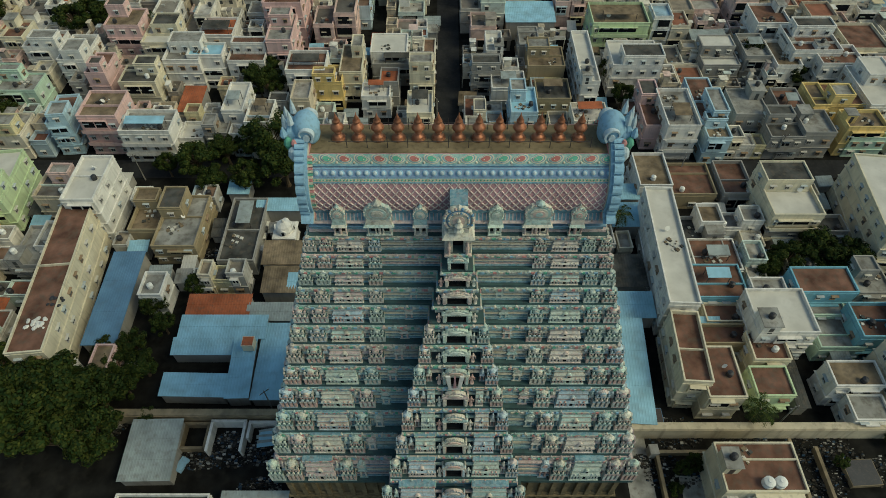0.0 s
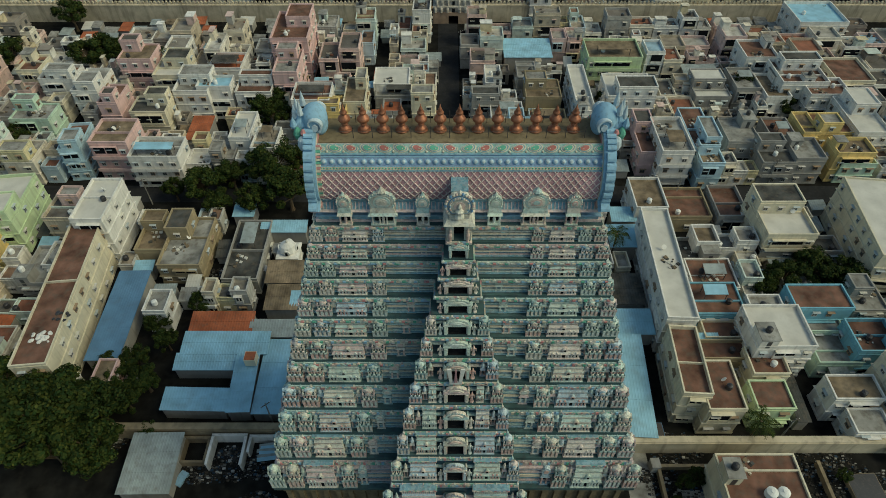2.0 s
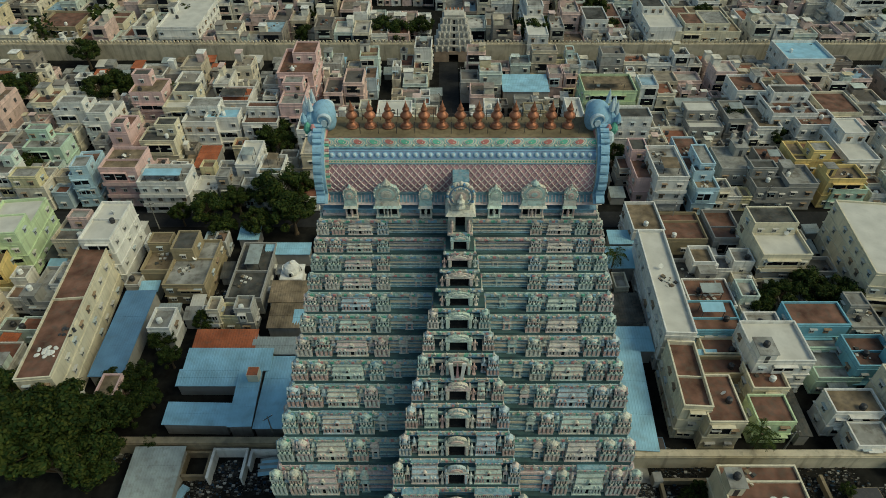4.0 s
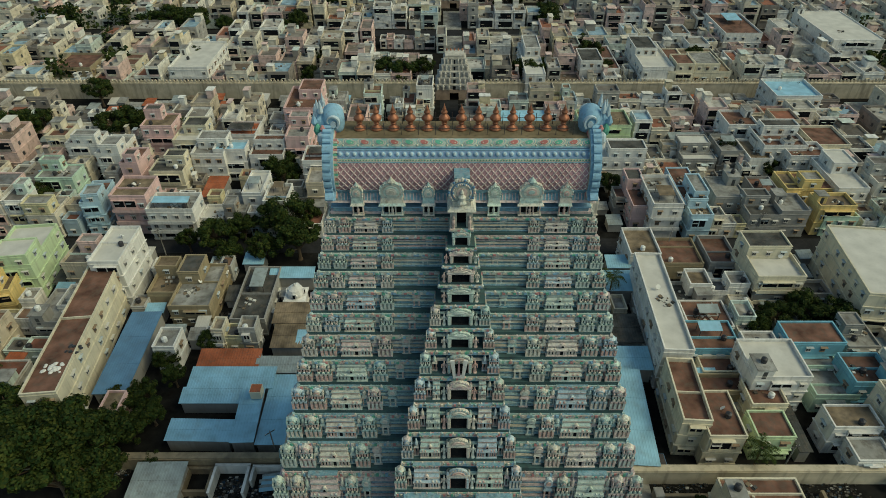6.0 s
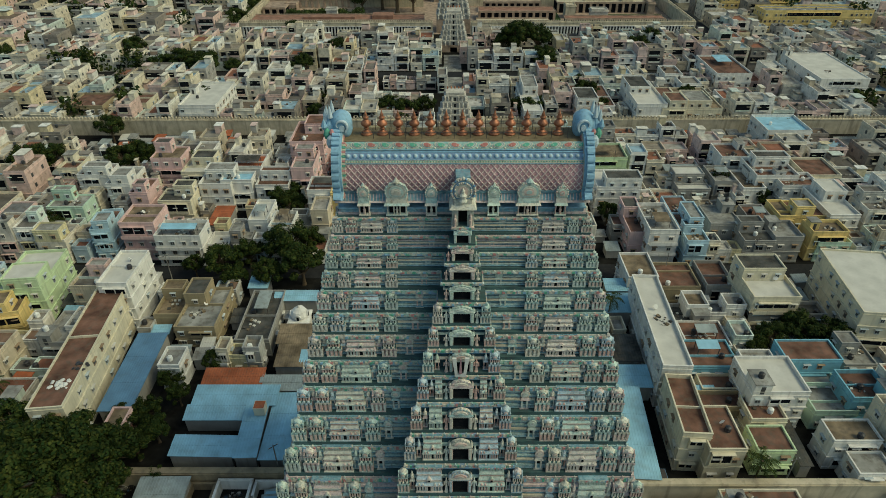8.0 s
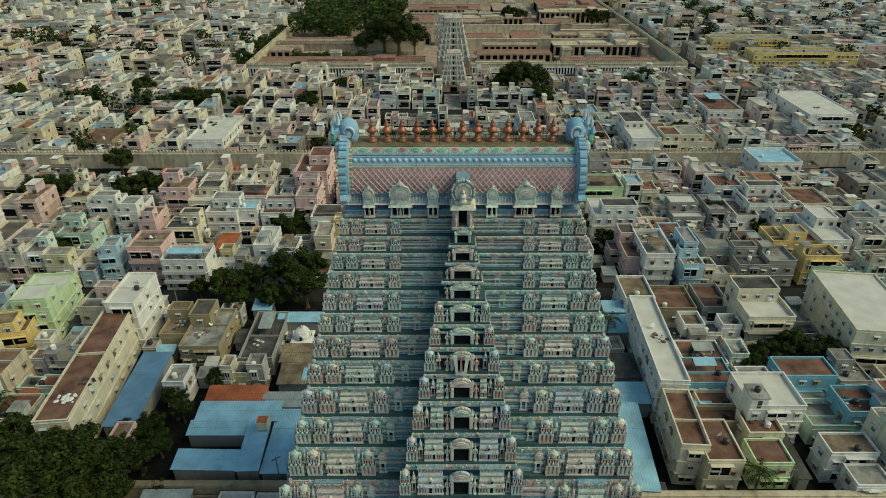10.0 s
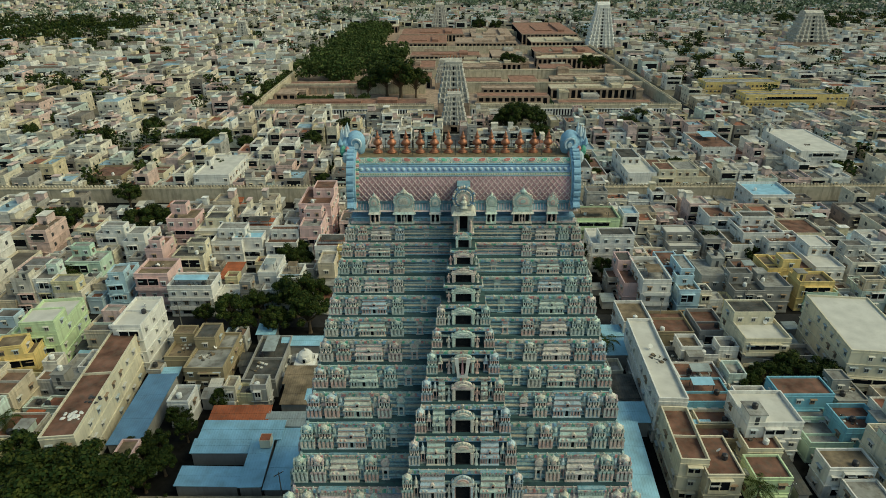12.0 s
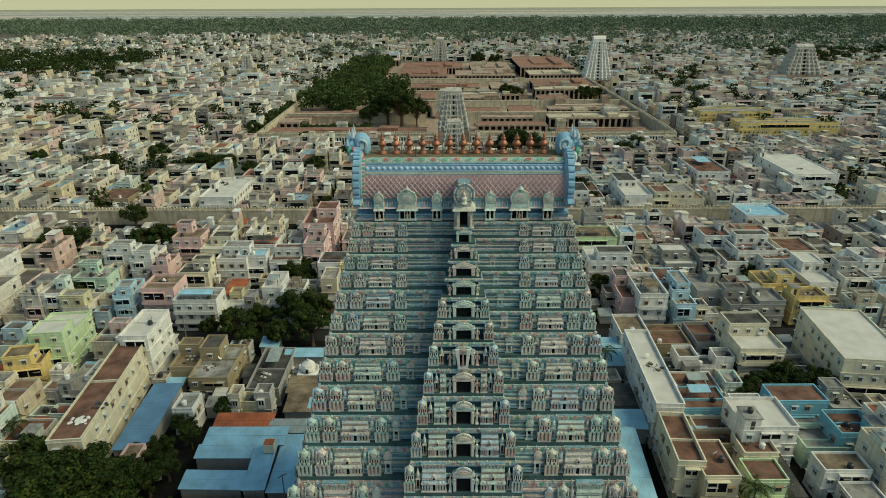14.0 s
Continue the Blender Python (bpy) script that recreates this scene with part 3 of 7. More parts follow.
def gopuram():
    g = thing("gopuram", TX, TY, 0, label="towering temple gateway of pastel painted stucco tiers on granite base", category="temple tower")
    meshes = {"kuta": kuta_mesh(), "shala": shala_mesh(), "slot_pillar": pillar_mesh(), "niche": niche_mesh(), "statue": figure_mesh(), "doorway": opening_mesh()}
    b = Mb()
    z = LEVELS[0]
    hw, f = half_width(z) - 1.2, front(z) - 1.2
    b.box(-hw, -3.5, -f, f, 0, z, 0)
    b.box(3.5, hw, -f, f, 0, z, 0)
    b.box(-3.5, 3.5, -f, f, 10.5, z, 0, True)
    for s in (-1, 1):
        for k in range(12):
            x = s * (4.2 + (hw - 4.6) * k / 11)
            b.box(x - 0.35, x + 0.35, -f - 0.45, -f, 1.2, z - 0.6, 0)
            b.box(x - 0.55, x + 0.55, -f - 0.6, -f, z - 1.6, z - 0.6, 0)
    for zz, o in ((0.0, 1.0), (1.0, 0.7), (6.5, 0.55), (7.2, 0.3), (z - 0.55, 0.9)):
        b.box(-hw - o, -3.5, -f - o, f + o, zz, zz + 0.5, 0, True)
        b.box(3.5, hw + o, -f - o, f + o, zz, zz + 0.5, 0, True)
    bh, bf = bay_half(z) - 1, bay_front(z) - 0.8
    for s in (-1, 1):
        x0, x1 = sorted((s * 3.5, s * bh))
        b.box(x0, x1, -bf, -f - 0.02, 0, z, 0)
    b.box(-bh, bh, -bf, -f - 0.02, 10.5, z - 0.02, 0, True)
    part("granite_base", b.mesh("granite_base", [m_granite]), g, label="dark weathered granite gate base")
    b = Mb()
    b.box(-4.6, 4.6, -bf - 2.6, -bf, 12.4, 13.1, 0, True)
    b.box(-4.2, -3.7, -bf - 2.3, -bf, 0, 12.4, 1)
    b.box(3.7, 4.2, -bf - 2.3, -bf, 0, 12.4, 1)
    part("porch_slab", b.mesh("porch_slab", [m_pink, m_granite]), g, label="pink plastered slab over the gate")
    for i in range(12):
        z0, z1 = LEVELS[i], LEVELS[i + 1]
        h = z1 - z0
        t = part("tier", tier_mesh(i), g)
        c = crowding(z0)
        hw, f, bh, bf = half_width(z0), front(z0), bay_half(z0), bay_front(z0)
        zz = z0 + 0.1 * h
        tall = 0.86 * h
        for s in (-1, 1):
            row = [("kuta", 0.98, 1.95, 1.0), ("slot_pillar", 2.25, 0.9, 0.92), ("kuta", 3.5, 2.0, 1.02), ("slot_pillar", 4.75, 0.9, 0.92),
                   ("shala", 7.15, 4.1, 1.05), ("slot_pillar", 9.6, 0.9, 0.92), ("kuta", 10.95, 1.9, 1.0), ("niche", 12.9, 1.2, 0.85)]
            for nm, off, w, hh in row:
                x = hw - off * c
                if nm == "niche":
                    x = hw - 12.9 * (0.78 + 0.22 * c) if i < 11 else hw - 10.3
                if x - w * c / 2 < bh + 0.1:
                    continue
                dep = (1.5 if nm in ("kuta", "shala") else 1.0) * c
                y = -f + 0.1 + dep / 2 + (0.35 if nm in ("slot_pillar", "niche") else 0)
                part(nm, meshes[nm], t, (s * x, y, zz), 0, (w * c, dep, tall * hh))
            # side faces
            for k in range(4):
                yy = -f + 2.6 + (2 * f - 4.2) * (k + 0.5) / 4
                part("kuta", meshes["kuta"], t, (s * (hw - 0.75 * c), yy, zz), s * math.pi / 2, (1.6 * c, 1.4 * c, tall))
        # the projecting bay
        zb = z0 + 0.08 * h
        dw = min(2.9, bh * 1.25)
        part("doorway", meshes["doorway"], t, (0, -bf + 0.75, zb), 0, (dw, 1.5, 0.9 * h))
        for s in (-1, 1):
            if i < 11:
                part("statue", meshes["statue"], t, (s * (dw / 2 + 0.38), -bf + 0.35, zb), 0, (0.95 * c, 0.9, 0.56 * h))
            if bh > 3.2:
                part("kuta", meshes["kuta"], t, (s * (bh - 0.75 * c), -bf + 0.75, zb), 0, (1.5 * c, 1.4, 0.86 * h))
            if bh > 4.5:
                part("slot_pillar", meshes["slot_pillar"], t, (s * (bh - 1.9 * c), -bf + 0.8, zb), 0, (0.72 * c, 1.0, 0.74 * h))
            x0, x1 = dw / 2 + 0.85, bh - 2.35 * c
            if x1 - x0 > 0.9:
                part("shala", meshes["shala"], t, (s * (x0 + x1) / 2, -bf + 0.8, zb), 0, (x1 - x0, 1.4, 0.9 * h))
    return g


tower = gopuram()


# ---- the gopuram's barrel roof ----
PROFILE = [(-4.15, 61.2), (-4.35, 61.9), (-4.38, 62.7), (-4.2, 63.6), (-3.85, 64.4), (-3.4, 65.1), (-2.8, 65.8), (-2.0, 66.42)]
SEG = [0.0]
for (ya, za), (yb, zb) in zip(PROFILE, PROFILE[1:]):
    SEG.append(SEG[-1] + math.hypot(yb - ya, zb - za))


def on_roof(s, out=0.0):
    """A point of the barrel's front at arc length s, raised by out: (y, z)."""
    s = min(max(s, 0), SEG[-1] - 1e-4)
    k = max(i for i in range(len(SEG) - 1) if SEG[i] <= s)
    t = (s - SEG[k]) / (SEG[k + 1] - SEG[k])
    (ya, za), (yb, zb) = PROFILE[k], PROFILE[k + 1]
    dy, dz = yb - ya, zb - za
    ln = math.hypot(dy, dz)
    return ya + dy * t - dz / ln * out, za + dz * t + dy / ln * out


def roof_strip(b, x0, x1, s0, s1, out, mt, n=4):
    """A raised band of the barrel between two arc lengths."""
    pts = [on_roof(s0 + (s1 - s0) * i / n, out) for i in range(n + 1)] + [on_roof(s1 - (s1 - s0) * i / n, -0.1) for i in range(n + 1)]
    b.extrude_x(pts[::-1], x0, x1, mt)


def boss(b, x, s, r, out, mt, n=8):
    """A rounded boss seated on the barrel."""
    y, z = on_roof(s, 0)
    y2, z2 = on_roof(s, 1.0)
    ny, nz = y2 - y, z2 - z
    vs, fs = [], []
    rings = [(1.0, out * 0.2), (0.8, out * 0.75), (0.35, out)]
    for q, o in rings:
        for k in range(n):
            a = 2 * math.pi * k / n
            u, v = r * q * math.cos(a), r * q * math.sin(a)
            vs.append((x + u, y + ny * o + nz * v, z + nz * o - ny * v))
    for i in range(2):
        for k in range(n):
            fs.append((i * n + k, i * n + (k + 1) % n, (i + 1) * n + (k + 1) % n, (i + 1) * n + k))
    fs.append(tuple(2 * n + k for k in range(n)))
    b.add(vs, fs, mt)


def plate(b, pts, out, mt):
    """A thin raised plate on the barrel with the outline pts of (x, arc length)."""
    n = len(pts)
    vs = [(x, *on_roof(s, out)) for x, s in pts] + [(x, *on_roof(s, 0.0)) for x, s in pts]
    b.add(vs, [tuple(range(n))] + [((k + 1) % n, k, n + k, n + (k + 1) % n) for k in range(n)], mt)


def barrel_roof(g):
    L = 13.7
    b = Mb()
    outline = PROFILE + [(-y, z) for y, z in PROFILE[::-1]]
    b.extrude_x(outline[::-1], -L, L, 0)
    b.box(-L + 0.3, L - 0.3, -1.9, 1.9, 66.4, 66.5, 1)
    roof = part("barrel_roof", b.mesh("barrel_roof", [m_pink, m_granite]), g, label="pink latticed barrel roof with painted bands")
    # bands: dotted cream, blue with pearls, leaf scrolls
    total = SEG[-1]
    for s0, s1, out, paint in ((0.0, 0.4, 0.10, m_wall), (3.5, 3.62, 0.14, m_wall), (3.64, 3.92, 0.07, m_cream), (3.94, 4.02, 0.12, m_skyblue), (4.04, 4.76, 0.05, m_bluegrey),
                               (4.78, 4.9, 0.12, m_skyblue), (4.93, 5.0, 0.05, m_blue), (5.02, 5.16, 0.14, m_wall), (5.18, total, 0.07, m_seagreen)):
        strip = Mb()
        roof_strip(strip, -L, L, s0, s1, out, 0)
        part("painted_band", strip.mesh("painted_band", [paint]), roof)
    pearls = Mb()
    for k in range(37):
        x = -L + 0.35 + (2 * L - 0.7) * k / 36
        boss(pearls, x, 4.4, 0.3, 0.2, 2, 10)
        boss(pearls, x, 4.4, 0.23, 0.28, 0, 10)
    for k in range(90):
        x = -L + 0.2 + (2 * L - 0.4) * k / 89
        boss(pearls, x, 3.78, 0.1, 0.16, 1, 5)
    part("pearl_band", pearls.mesh("pearl_band", [m_pale, m_green, m_skyblue]), roof, label="row of pale round bosses on blue")
    scroll = Mb()
    n = 18
    for k in range(n):
        x = -L + 0.6 + (2 * L - 1.2) * k / (n - 1)
        s = 5.62
        side = -1 if x < 0 else 1
        for q, out, mt in ((1.0, 0.12, 2), (0.84, 0.15, 3), (0.70, 0.18, 2), (0.56, 0.23, k % 2)):
            pts = []
            for i in range(16):
                a = 2 * math.pi * i / 16
                rr = 0.5 * q * (1 + 0.42 * max(0, math.cos(a - 0.7)) ** 3 - 0.3 * max(0, math.cos(a - 2.2)) ** 6)
                pts.append((x + side * rr * 1.3 * math.cos(a), s + rr * 0.82 * math.sin(a)))
            plate(scroll, pts if side > 0 else pts[::-1], out, mt)
        boss(scroll, x - 0.08 * side, s - 0.06, 0.1, 0.28, 2, 7)
        boss(scroll, x + 0.78, s - 0.3, 0.14, 0.18, 2, 7)
    part("leaf_scroll_band", scroll.mesh("leaf_scroll_band", [m_rose, m_green, m_cream, m_wall]), roof, label="green and pink leaf scrolls along the ridge")
    # diamond lattice
    lat = Mb()
    s0, s1, step = 0.4, 3.5, 0.7
    rise = s1 - s0
    m = 6
    for sign in (1, -1):
        k = -int((2 * L + rise) / step) - 1
        while k * step < 2 * L + rise:
            xa = -L + k * step
            prev = None
            for i in range(m + 1):
                x = xa + sign * rise * 0.86 * i / m
                s = s0 + rise * i / m
                if -L <= x <= L:
                    y, z = on_roof(s, 0.10)
                    yi, zi = on_roof(s, -0.02)
                    cur = [(x - 0.04, y, z), (x + 0.04, y, z), (x - 0.07, yi, zi), (x + 0.07, yi, zi)]
                    if prev:
                        lat.add(prev + cur, [(0, 1, 5, 4), (2, 0, 4, 6), (1, 3, 7, 5)], 0)
                    prev = cur
                else:
                    prev = None
            k += 1
    rows = int(rise / (step / 0.86 / 2))
    for r in range(rows):
        for k in range(int(2 * L / step)):
            x = -L + 0.5 * step + k * step + (0.5 * step if r % 2 else 0)
            if x < L - 0.3:
                boss(lat, x, s0 + 0.32 + r * step / 0.86 / 2, 0.12, 0.12, 1, 6)
    part("lattice", lat.mesh("lattice", [m_rib, m_pink]), roof, label="cream diamond ribs over rose panels")
    # top storey: recessed blue wall, ledge, eave
    b = Mb()
    z = LEVELS[-1]
    b.box(-14.2, 14.2, -4.3, 4.3, z - 0.02, z + 0.25, 2)
    b.box(-13.9, 13.9, -4.15, 4.15, z + 0.25, z + 0.75, 1)
    b.box(-14.1, 14.1, -4.3, 4.3, z + 0.75, z + 0.9, 3, True)
    b.box(-13.5, 13.5, -3.3, 3.3, z + 0.9, z + 2.2, 0)
    b.taper((-14.4, 14.4, -4.75, 4.75), (-14.2, 14.2, -4.5, 4.5), z + 1.75, z + 1.9, 2)
    b.taper((-14.2, 14.2, -4.5, 4.5), (-13.9, 13.9, -4.0, 4.0), z + 1.9, z + 2.85, 1)
    for k in range(80):
        x = -13.9 + 27.8 * k / 79
        b.taper((x - 0.05, x + 0.05, -4.56, -4.3), (x - 0.05, x + 0.05, -4.1, -3.9), z + 1.9, z + 2.75, 2)
    top = part("top_storey", b.mesh("top_storey", [m_blue, m_wall, m_stucco, m_skyblue]), g, label="recessed blue storey under the barrel roof")
    # ridge finials
    f = Mb()
    f.lathe(0, 0, [(0.5, 0), (0.6, 0.05), (0.6, 0.13), (0.46, 0.2), (0.5, 0.27), (0.36, 0.36), (0.2, 0.46), (0.17, 0.54), (0.3, 0.6), (0.3, 0.66), (0.16, 0.72), (0.3, 0.82), (0.52, 0.98), (0.56, 1.12), (0.46, 1.3),
                    (0.24, 1.5), (0.20, 1.56), (0.33, 1.64), (0.31, 1.76), (0.16, 1.88), (0.2, 1.96), (0.13, 2.1), (0.05, 2.3), (0.01, 2.5)], 14)
    fin = f.mesh("finial", [m_copper], True)
    rod = Mb()
    rod.box(-0.03, 0.03, -0.03, 0.03, 0, 1.3)
    rodm = rod.mesh("railing_post", [m_iron])
    for k in range(13):
        x = -10.8 + 1.8 * k
        part("finial", fin, g, (x, 0, 66.5), 0, (1.08, 1.08, 1.18), "polished copper pot finial")
        part("railing_post", rodm, g, (x + 0.88, -1.25, 66.5))
        part("railing_post", rodm, g, (x + 0.88, 1.25, 66.5))
    r = Mb()
    r.box(-11.5, 11.5, -1.28, -1.24, 67.2, 67.24, 0, True)
    r.box(-11.5, 11.5, 1.24, 1.28, 67.2, 67.24, 0, True)
    part("railing", r.mesh("railing", [m_iron]), g)
    # horned end gables
    e = Mb()
    arch = []
    for y, zz in [(-4.9, 60.6)] + PROFILE:
        arch.append((y * 1.1, 60.5 + (zz - 60.5) * 1.06))
    arch = arch + [(-1.2, 67.2), (1.2, 67.2)] + [(-y, zz) for y, zz in arch[::-1]]
    e.extrude_x(arch[::-1], -0.55, 0.55, 0)
    rim = []
    for (ya, za), (yb, zb) in zip(arch[:9], arch[1:10]):
        n = max(1, round(math.hypot(yb - ya, zb - za) / 0.7))
        rim += [(ya, za, yb, zb, t / n, (t + 0.86) / n) for t in range(n)]
    for ya, za, yb, zb, t0, t1 in rim:
        ln = math.hypot(yb - ya, zb - za)
        ny, nz = -(zb - za) / ln, (yb - ya) / ln
        for sg in (-1, 1):
            tile = []
            for t, o in ((t0, 0.05), (t0, 0.26), (t0 + 0.25 * (t1 - t0), 0.36), (t0 + 0.75 * (t1 - t0), 0.36), (t1, 0.26), (t1, 0.05)):
                tile.append((-sg * (ya + (yb - ya) * t + ny * o), za + (zb - za) * t + nz * o))
            e.extrude_x(tile if sg > 0 else tile[::-1], -0.5, 0.34, 0)
    for q, out, mt in ((0.95, 0.6, 4), (0.9, 0.66, 5), (0.82, 0.7, 2), (0.74, 0.74, 1)):
        inner = [(y * q, 60.9 + (zz - 60.9) * q) for y, zz in arch]
        e.extrude_x(inner[::-1], -out, out, mt)
    # cream and rose border on the barrel's side
    for k in range(22):
        sa = 0.15 + 5.6 * k / 22
        roof_strip(e, 0.5, 0.95, sa, sa + 0.2, 0.16, (4, 5, 4, 3)[k % 4], 1)
    # the monster head: a smooth curled mass with a pale ear spiral on its faces
    head = Mb()
    rings = [(math.cos(a), math.sin(a)) for a in np.linspace(-0.9, 1.45, 12)]
    head.lathe(0.3, 0, [(1.22 * q, 67.55 + 1.5 * v) for q, v in rings], 22, 0, sy=1.25)
    head.lathe(0.75, 0, [(0.75 * q, 67.0 + 1.1 * v) for q, v in rings], 18, 0, sy=1.5)
    head.lathe(-0.65, 0, [(0.8 * q, 67.0 + 1.25 * v) for q, v in rings], 16, 0, sy=1.6)
    hm = head.mesh("horned_head", [m_skyblue], True)
    for x, a in ((-13.85, 0.0), (13.85, math.pi)):
        part("horned_head", hm, g, (x, 0, 0.3), a, (1, 1, 1), "smooth sky-blue rounded beast head")
    for sy in (-1, 1):
        curl, inside = [], []
        for k in range(22):
            a = -0.9 + 4.6 * k / 21
            rad, w = 0.86 - 0.026 * k, 0.11 - 0.003 * k
            curl.append((0.35 + (rad + w) * math.cos(a), 67.75 + (rad + w) * math.sin(a)))
            inside.append((0.35 + (rad - w) * math.cos(a), 67.75 + (rad - w) * math.sin(a)))
        for p0, p1, q1, q0 in zip(curl, curl[1:], inside[1:], inside):
            e.extrude_y([q0, p0, p1, q1], min(sy * 1.0, sy * 1.6), max(sy * 1.0, sy * 1.6), 1)
        e.extrude_y([(0.55 + 0.3 * math.cos(a), 67.5 + 0.36 * math.sin(a)) for a in np.linspace(0, 2 * math.pi, 13)[:-1]], min(sy * 1.0, sy * 1.62), max(sy * 1.0, sy * 1.62), 1)
        # tusks, leaf flames and face bosses on the outer side
        e.lathe(-0.75, sy * 0.8, [(0.30, 68.5), (0.22, 69.1), (0.1, 69.6), (0.01, 70.0)], 7, 1)
        e.lathe(-1.35, sy * 0.55, [(0.28, 68.0), (0.2, 68.7), (0.02, 69.4)], 7, 1)
        e.lathe(-1.45, sy * 1.2, [(0.2, 67.3), (0.36, 67.6), (0.2, 68.1), (0.02, 68.5)], 7, 0)
        e.lathe(-1.15, sy * 1.35, [(0.3, 66.3), (0.45, 66.8), (0.32, 67.2), (0.1, 67.5)], 8, 3)
        e.lathe(-0.7, sy * 2.0, [(0.35, 65.5), (0.52, 66.0), (0.42, 66.6), (0.12, 66.9)], 8, 1)
        e.lathe(-0.55, sy * 1.75, [(0.2, 66.9), (0.3, 67.15), (0.12, 67.5)], 7, 5)
    e.lathe(-1.0, 0, [(0.9, 66.2), (1.05, 66.9), (0.85, 67.8), (0.4, 68.4), (0.1, 68.6)], 12, 0, sx=0.7, sy=1.3)
    gm = e.mesh("end_gable", [m_skyblue, m_pale, m_stucco, m_green, m_cream, m_motif], False)
    part("end_gable", gm, g, (-13.85, 0, 0.3), 0, (1, 1, 1), "sky-blue horned gable end with a curled scroll")
    part("end_gable", gm, g, (13.85, 0, 0.3), math.pi, (1, 1, 1), "sky-blue horned gable end with a curled scroll")
    # gable shrines along the foot of the barrel

    def nasi(w, h, posts):
        b = Mb()
        b.box(-0.5 * w, 0.5 * w, -0.75, 0.9, 0, 0.14, 1)
        n = posts
        for i in range(n):
            x = -0.42 * w + 0.84 * w * i / (n - 1)
            b.lathe(x, -0.55, [(0.11, 0.14), (0.08, 0.3), (0.10, 1.2), (0.15, 1.4)], 6, 0)
        b.box(-0.36 * w, 0.36 * w, -0.2, 0.9, 0.14, 1.4, 3)
        b.lathe(0, -0.5, [(0.16, 0.14), (0.13, 0.4), (0.17, 0.75), (0.06, 0.9), (0.1, 1.0), (0.02, 1.2)], 7, 0)
        b.taper((-0.58 * w, 0.58 * w, -0.95, 0.9), (-0.5 * w, 0.5 * w, -0.75, 0.9), 1.4, 1.65, 1)
        b.taper((-0.5 * w, 0.5 * w, -0.75, 1.2), (-0.44 * w, 0.44 * w, -0.6, 1.2), 1.65, 2.3, 2)
        zc = 2.3 + 0.22 * h
        for q, out, mt in ((1.0, 0.62, 1), (0.82, 0.66, 2), (0.64, 0.70, 1), (0.44, 0.74, 0), (0.24, 0.78, 2)):
            pts = []
            for a in np.linspace(-0.75, math.pi + 0.75, 17):
                rr = (1 + 0.05 * math.cos(9 * a)) if q == 1.0 else 1.0
                pts.append((0.52 * w * q * rr * math.cos(a), zc + 0.36 * h * q * rr * math.sin(a)))
            b.extrude_y(pts, -out, 2.4 if q == 1.0 else -0.4, mt)
        for i in range(13):
            a = -0.5 + (math.pi + 1.0) * i / 12
            cx, cz = 0.5 * w * math.cos(a), zc + 0.35 * h * math.sin(a)
            b.lathe(cx, -0.62, [(0.02, cz - 0.1), (0.09, cz - 0.03), (0.09, cz + 0.05), (0.0, cz + 0.15)], 6, (1, 0, 2)[i % 3])
        b.lathe(0, -0.4, [(0.14 * w, zc + 0.3 * h), (0.18 * w, zc + 0.38 * h), (0.08 * w, zc + 0.46 * h), (0.01, zc + 0.56 * h)], 7, 2)
        return b.mesh("gable_shrine", [m_pier, m_dome, m_stucco, m_dark])

    small, mid = nasi(1.3, 2.4, 3), nasi(2.5, 3.2, 4)
    for x in (-11.1, -3.5, 3.5, 11.1):
        part("gable_shrine", small, g, (x, -4.2, z + 0.15))
    for x in (-7.4, 7.4):
        part("gable_shrine", mid, g, (x, -4.2, z + 0.15), 0, (1, 1, 1), "pale arched shrine with slim pillars")
    b = Mb()
    b.box(-1.3, 1.3, -2.0, 2.0, 0, 0.2, 1)
    b.box(-1.2, -0.5, -1.8, 2.0, 0.2, 2.6, 2)
    b.box(0.5, 1.2, -1.8, 2.0, 0.2, 2.6, 2)
    b.box(-0.5, 0.5, -0.9, 2.0, 0.2, 2.6, 3)
    for s in (-1, 1):
        b.lathe(s * 0.85, -1.9, [(0.2, 0.2), (0.14, 0.5), (0.22, 1.2), (0.1, 1.5), (0.15, 1.7), (0.03, 2.0)], 7, 0)
    b.taper((-1.5, 1.5, -2.2, 2), (-1.2, 1.2, -1.8, 2), 2.6, 3.0, 1)
    b.box(-0.95, 0.95, -1.6, 2.6, 3.0, 3.5, 2)
    zc = 4.6
    for q, out, mt in ((1.0, 1.5, 1), (0.86, 1.54, 4), (0.78, 1.58, 1), (0.6, 1.62, 2), (0.42, 1.66, 0)):
        pts = []
        for a in np.linspace(-0.85, math.pi + 0.85, 25):
            rr = (1 + 0.06 * math.cos(12 * a)) if q == 1.0 else 1.0
            pts.append((1.3 * q * rr * math.cos(a), zc + 1.45 * q * rr * math.sin(a)))
        b.extrude_y(pts, -out, -1.0 if q == 1.0 else -1.2, mt)
    for i in range(21):
        a = -0.7 + (math.pi + 1.4) * i / 20
        for rr, out, size in ((1.3, -1.5, 0.15), (0.9, -1.6, 0.1)):
            cx, cz = rr * math.cos(a), zc + 1.1 * rr * math.sin(a)
            b.lathe(cx, out, [(0.02, cz - size), (size, cz - 0.3 * size), (size, cz + 0.4 * size), (0.0, cz + 1.5 * size)], 6, (1, 4, 2, 0)[i % 4])
    b.lathe(0, -1.75, [(0.5, 3.5), (0.34, 3.8), (0.42, 4.2), (0.16, 4.5), (0.22, 4.7), (0.03, 5.1)], 8, 1)
    b.box(-0.8, 0.8, -1.0, 3.0, 3.5, 6.0, 5)
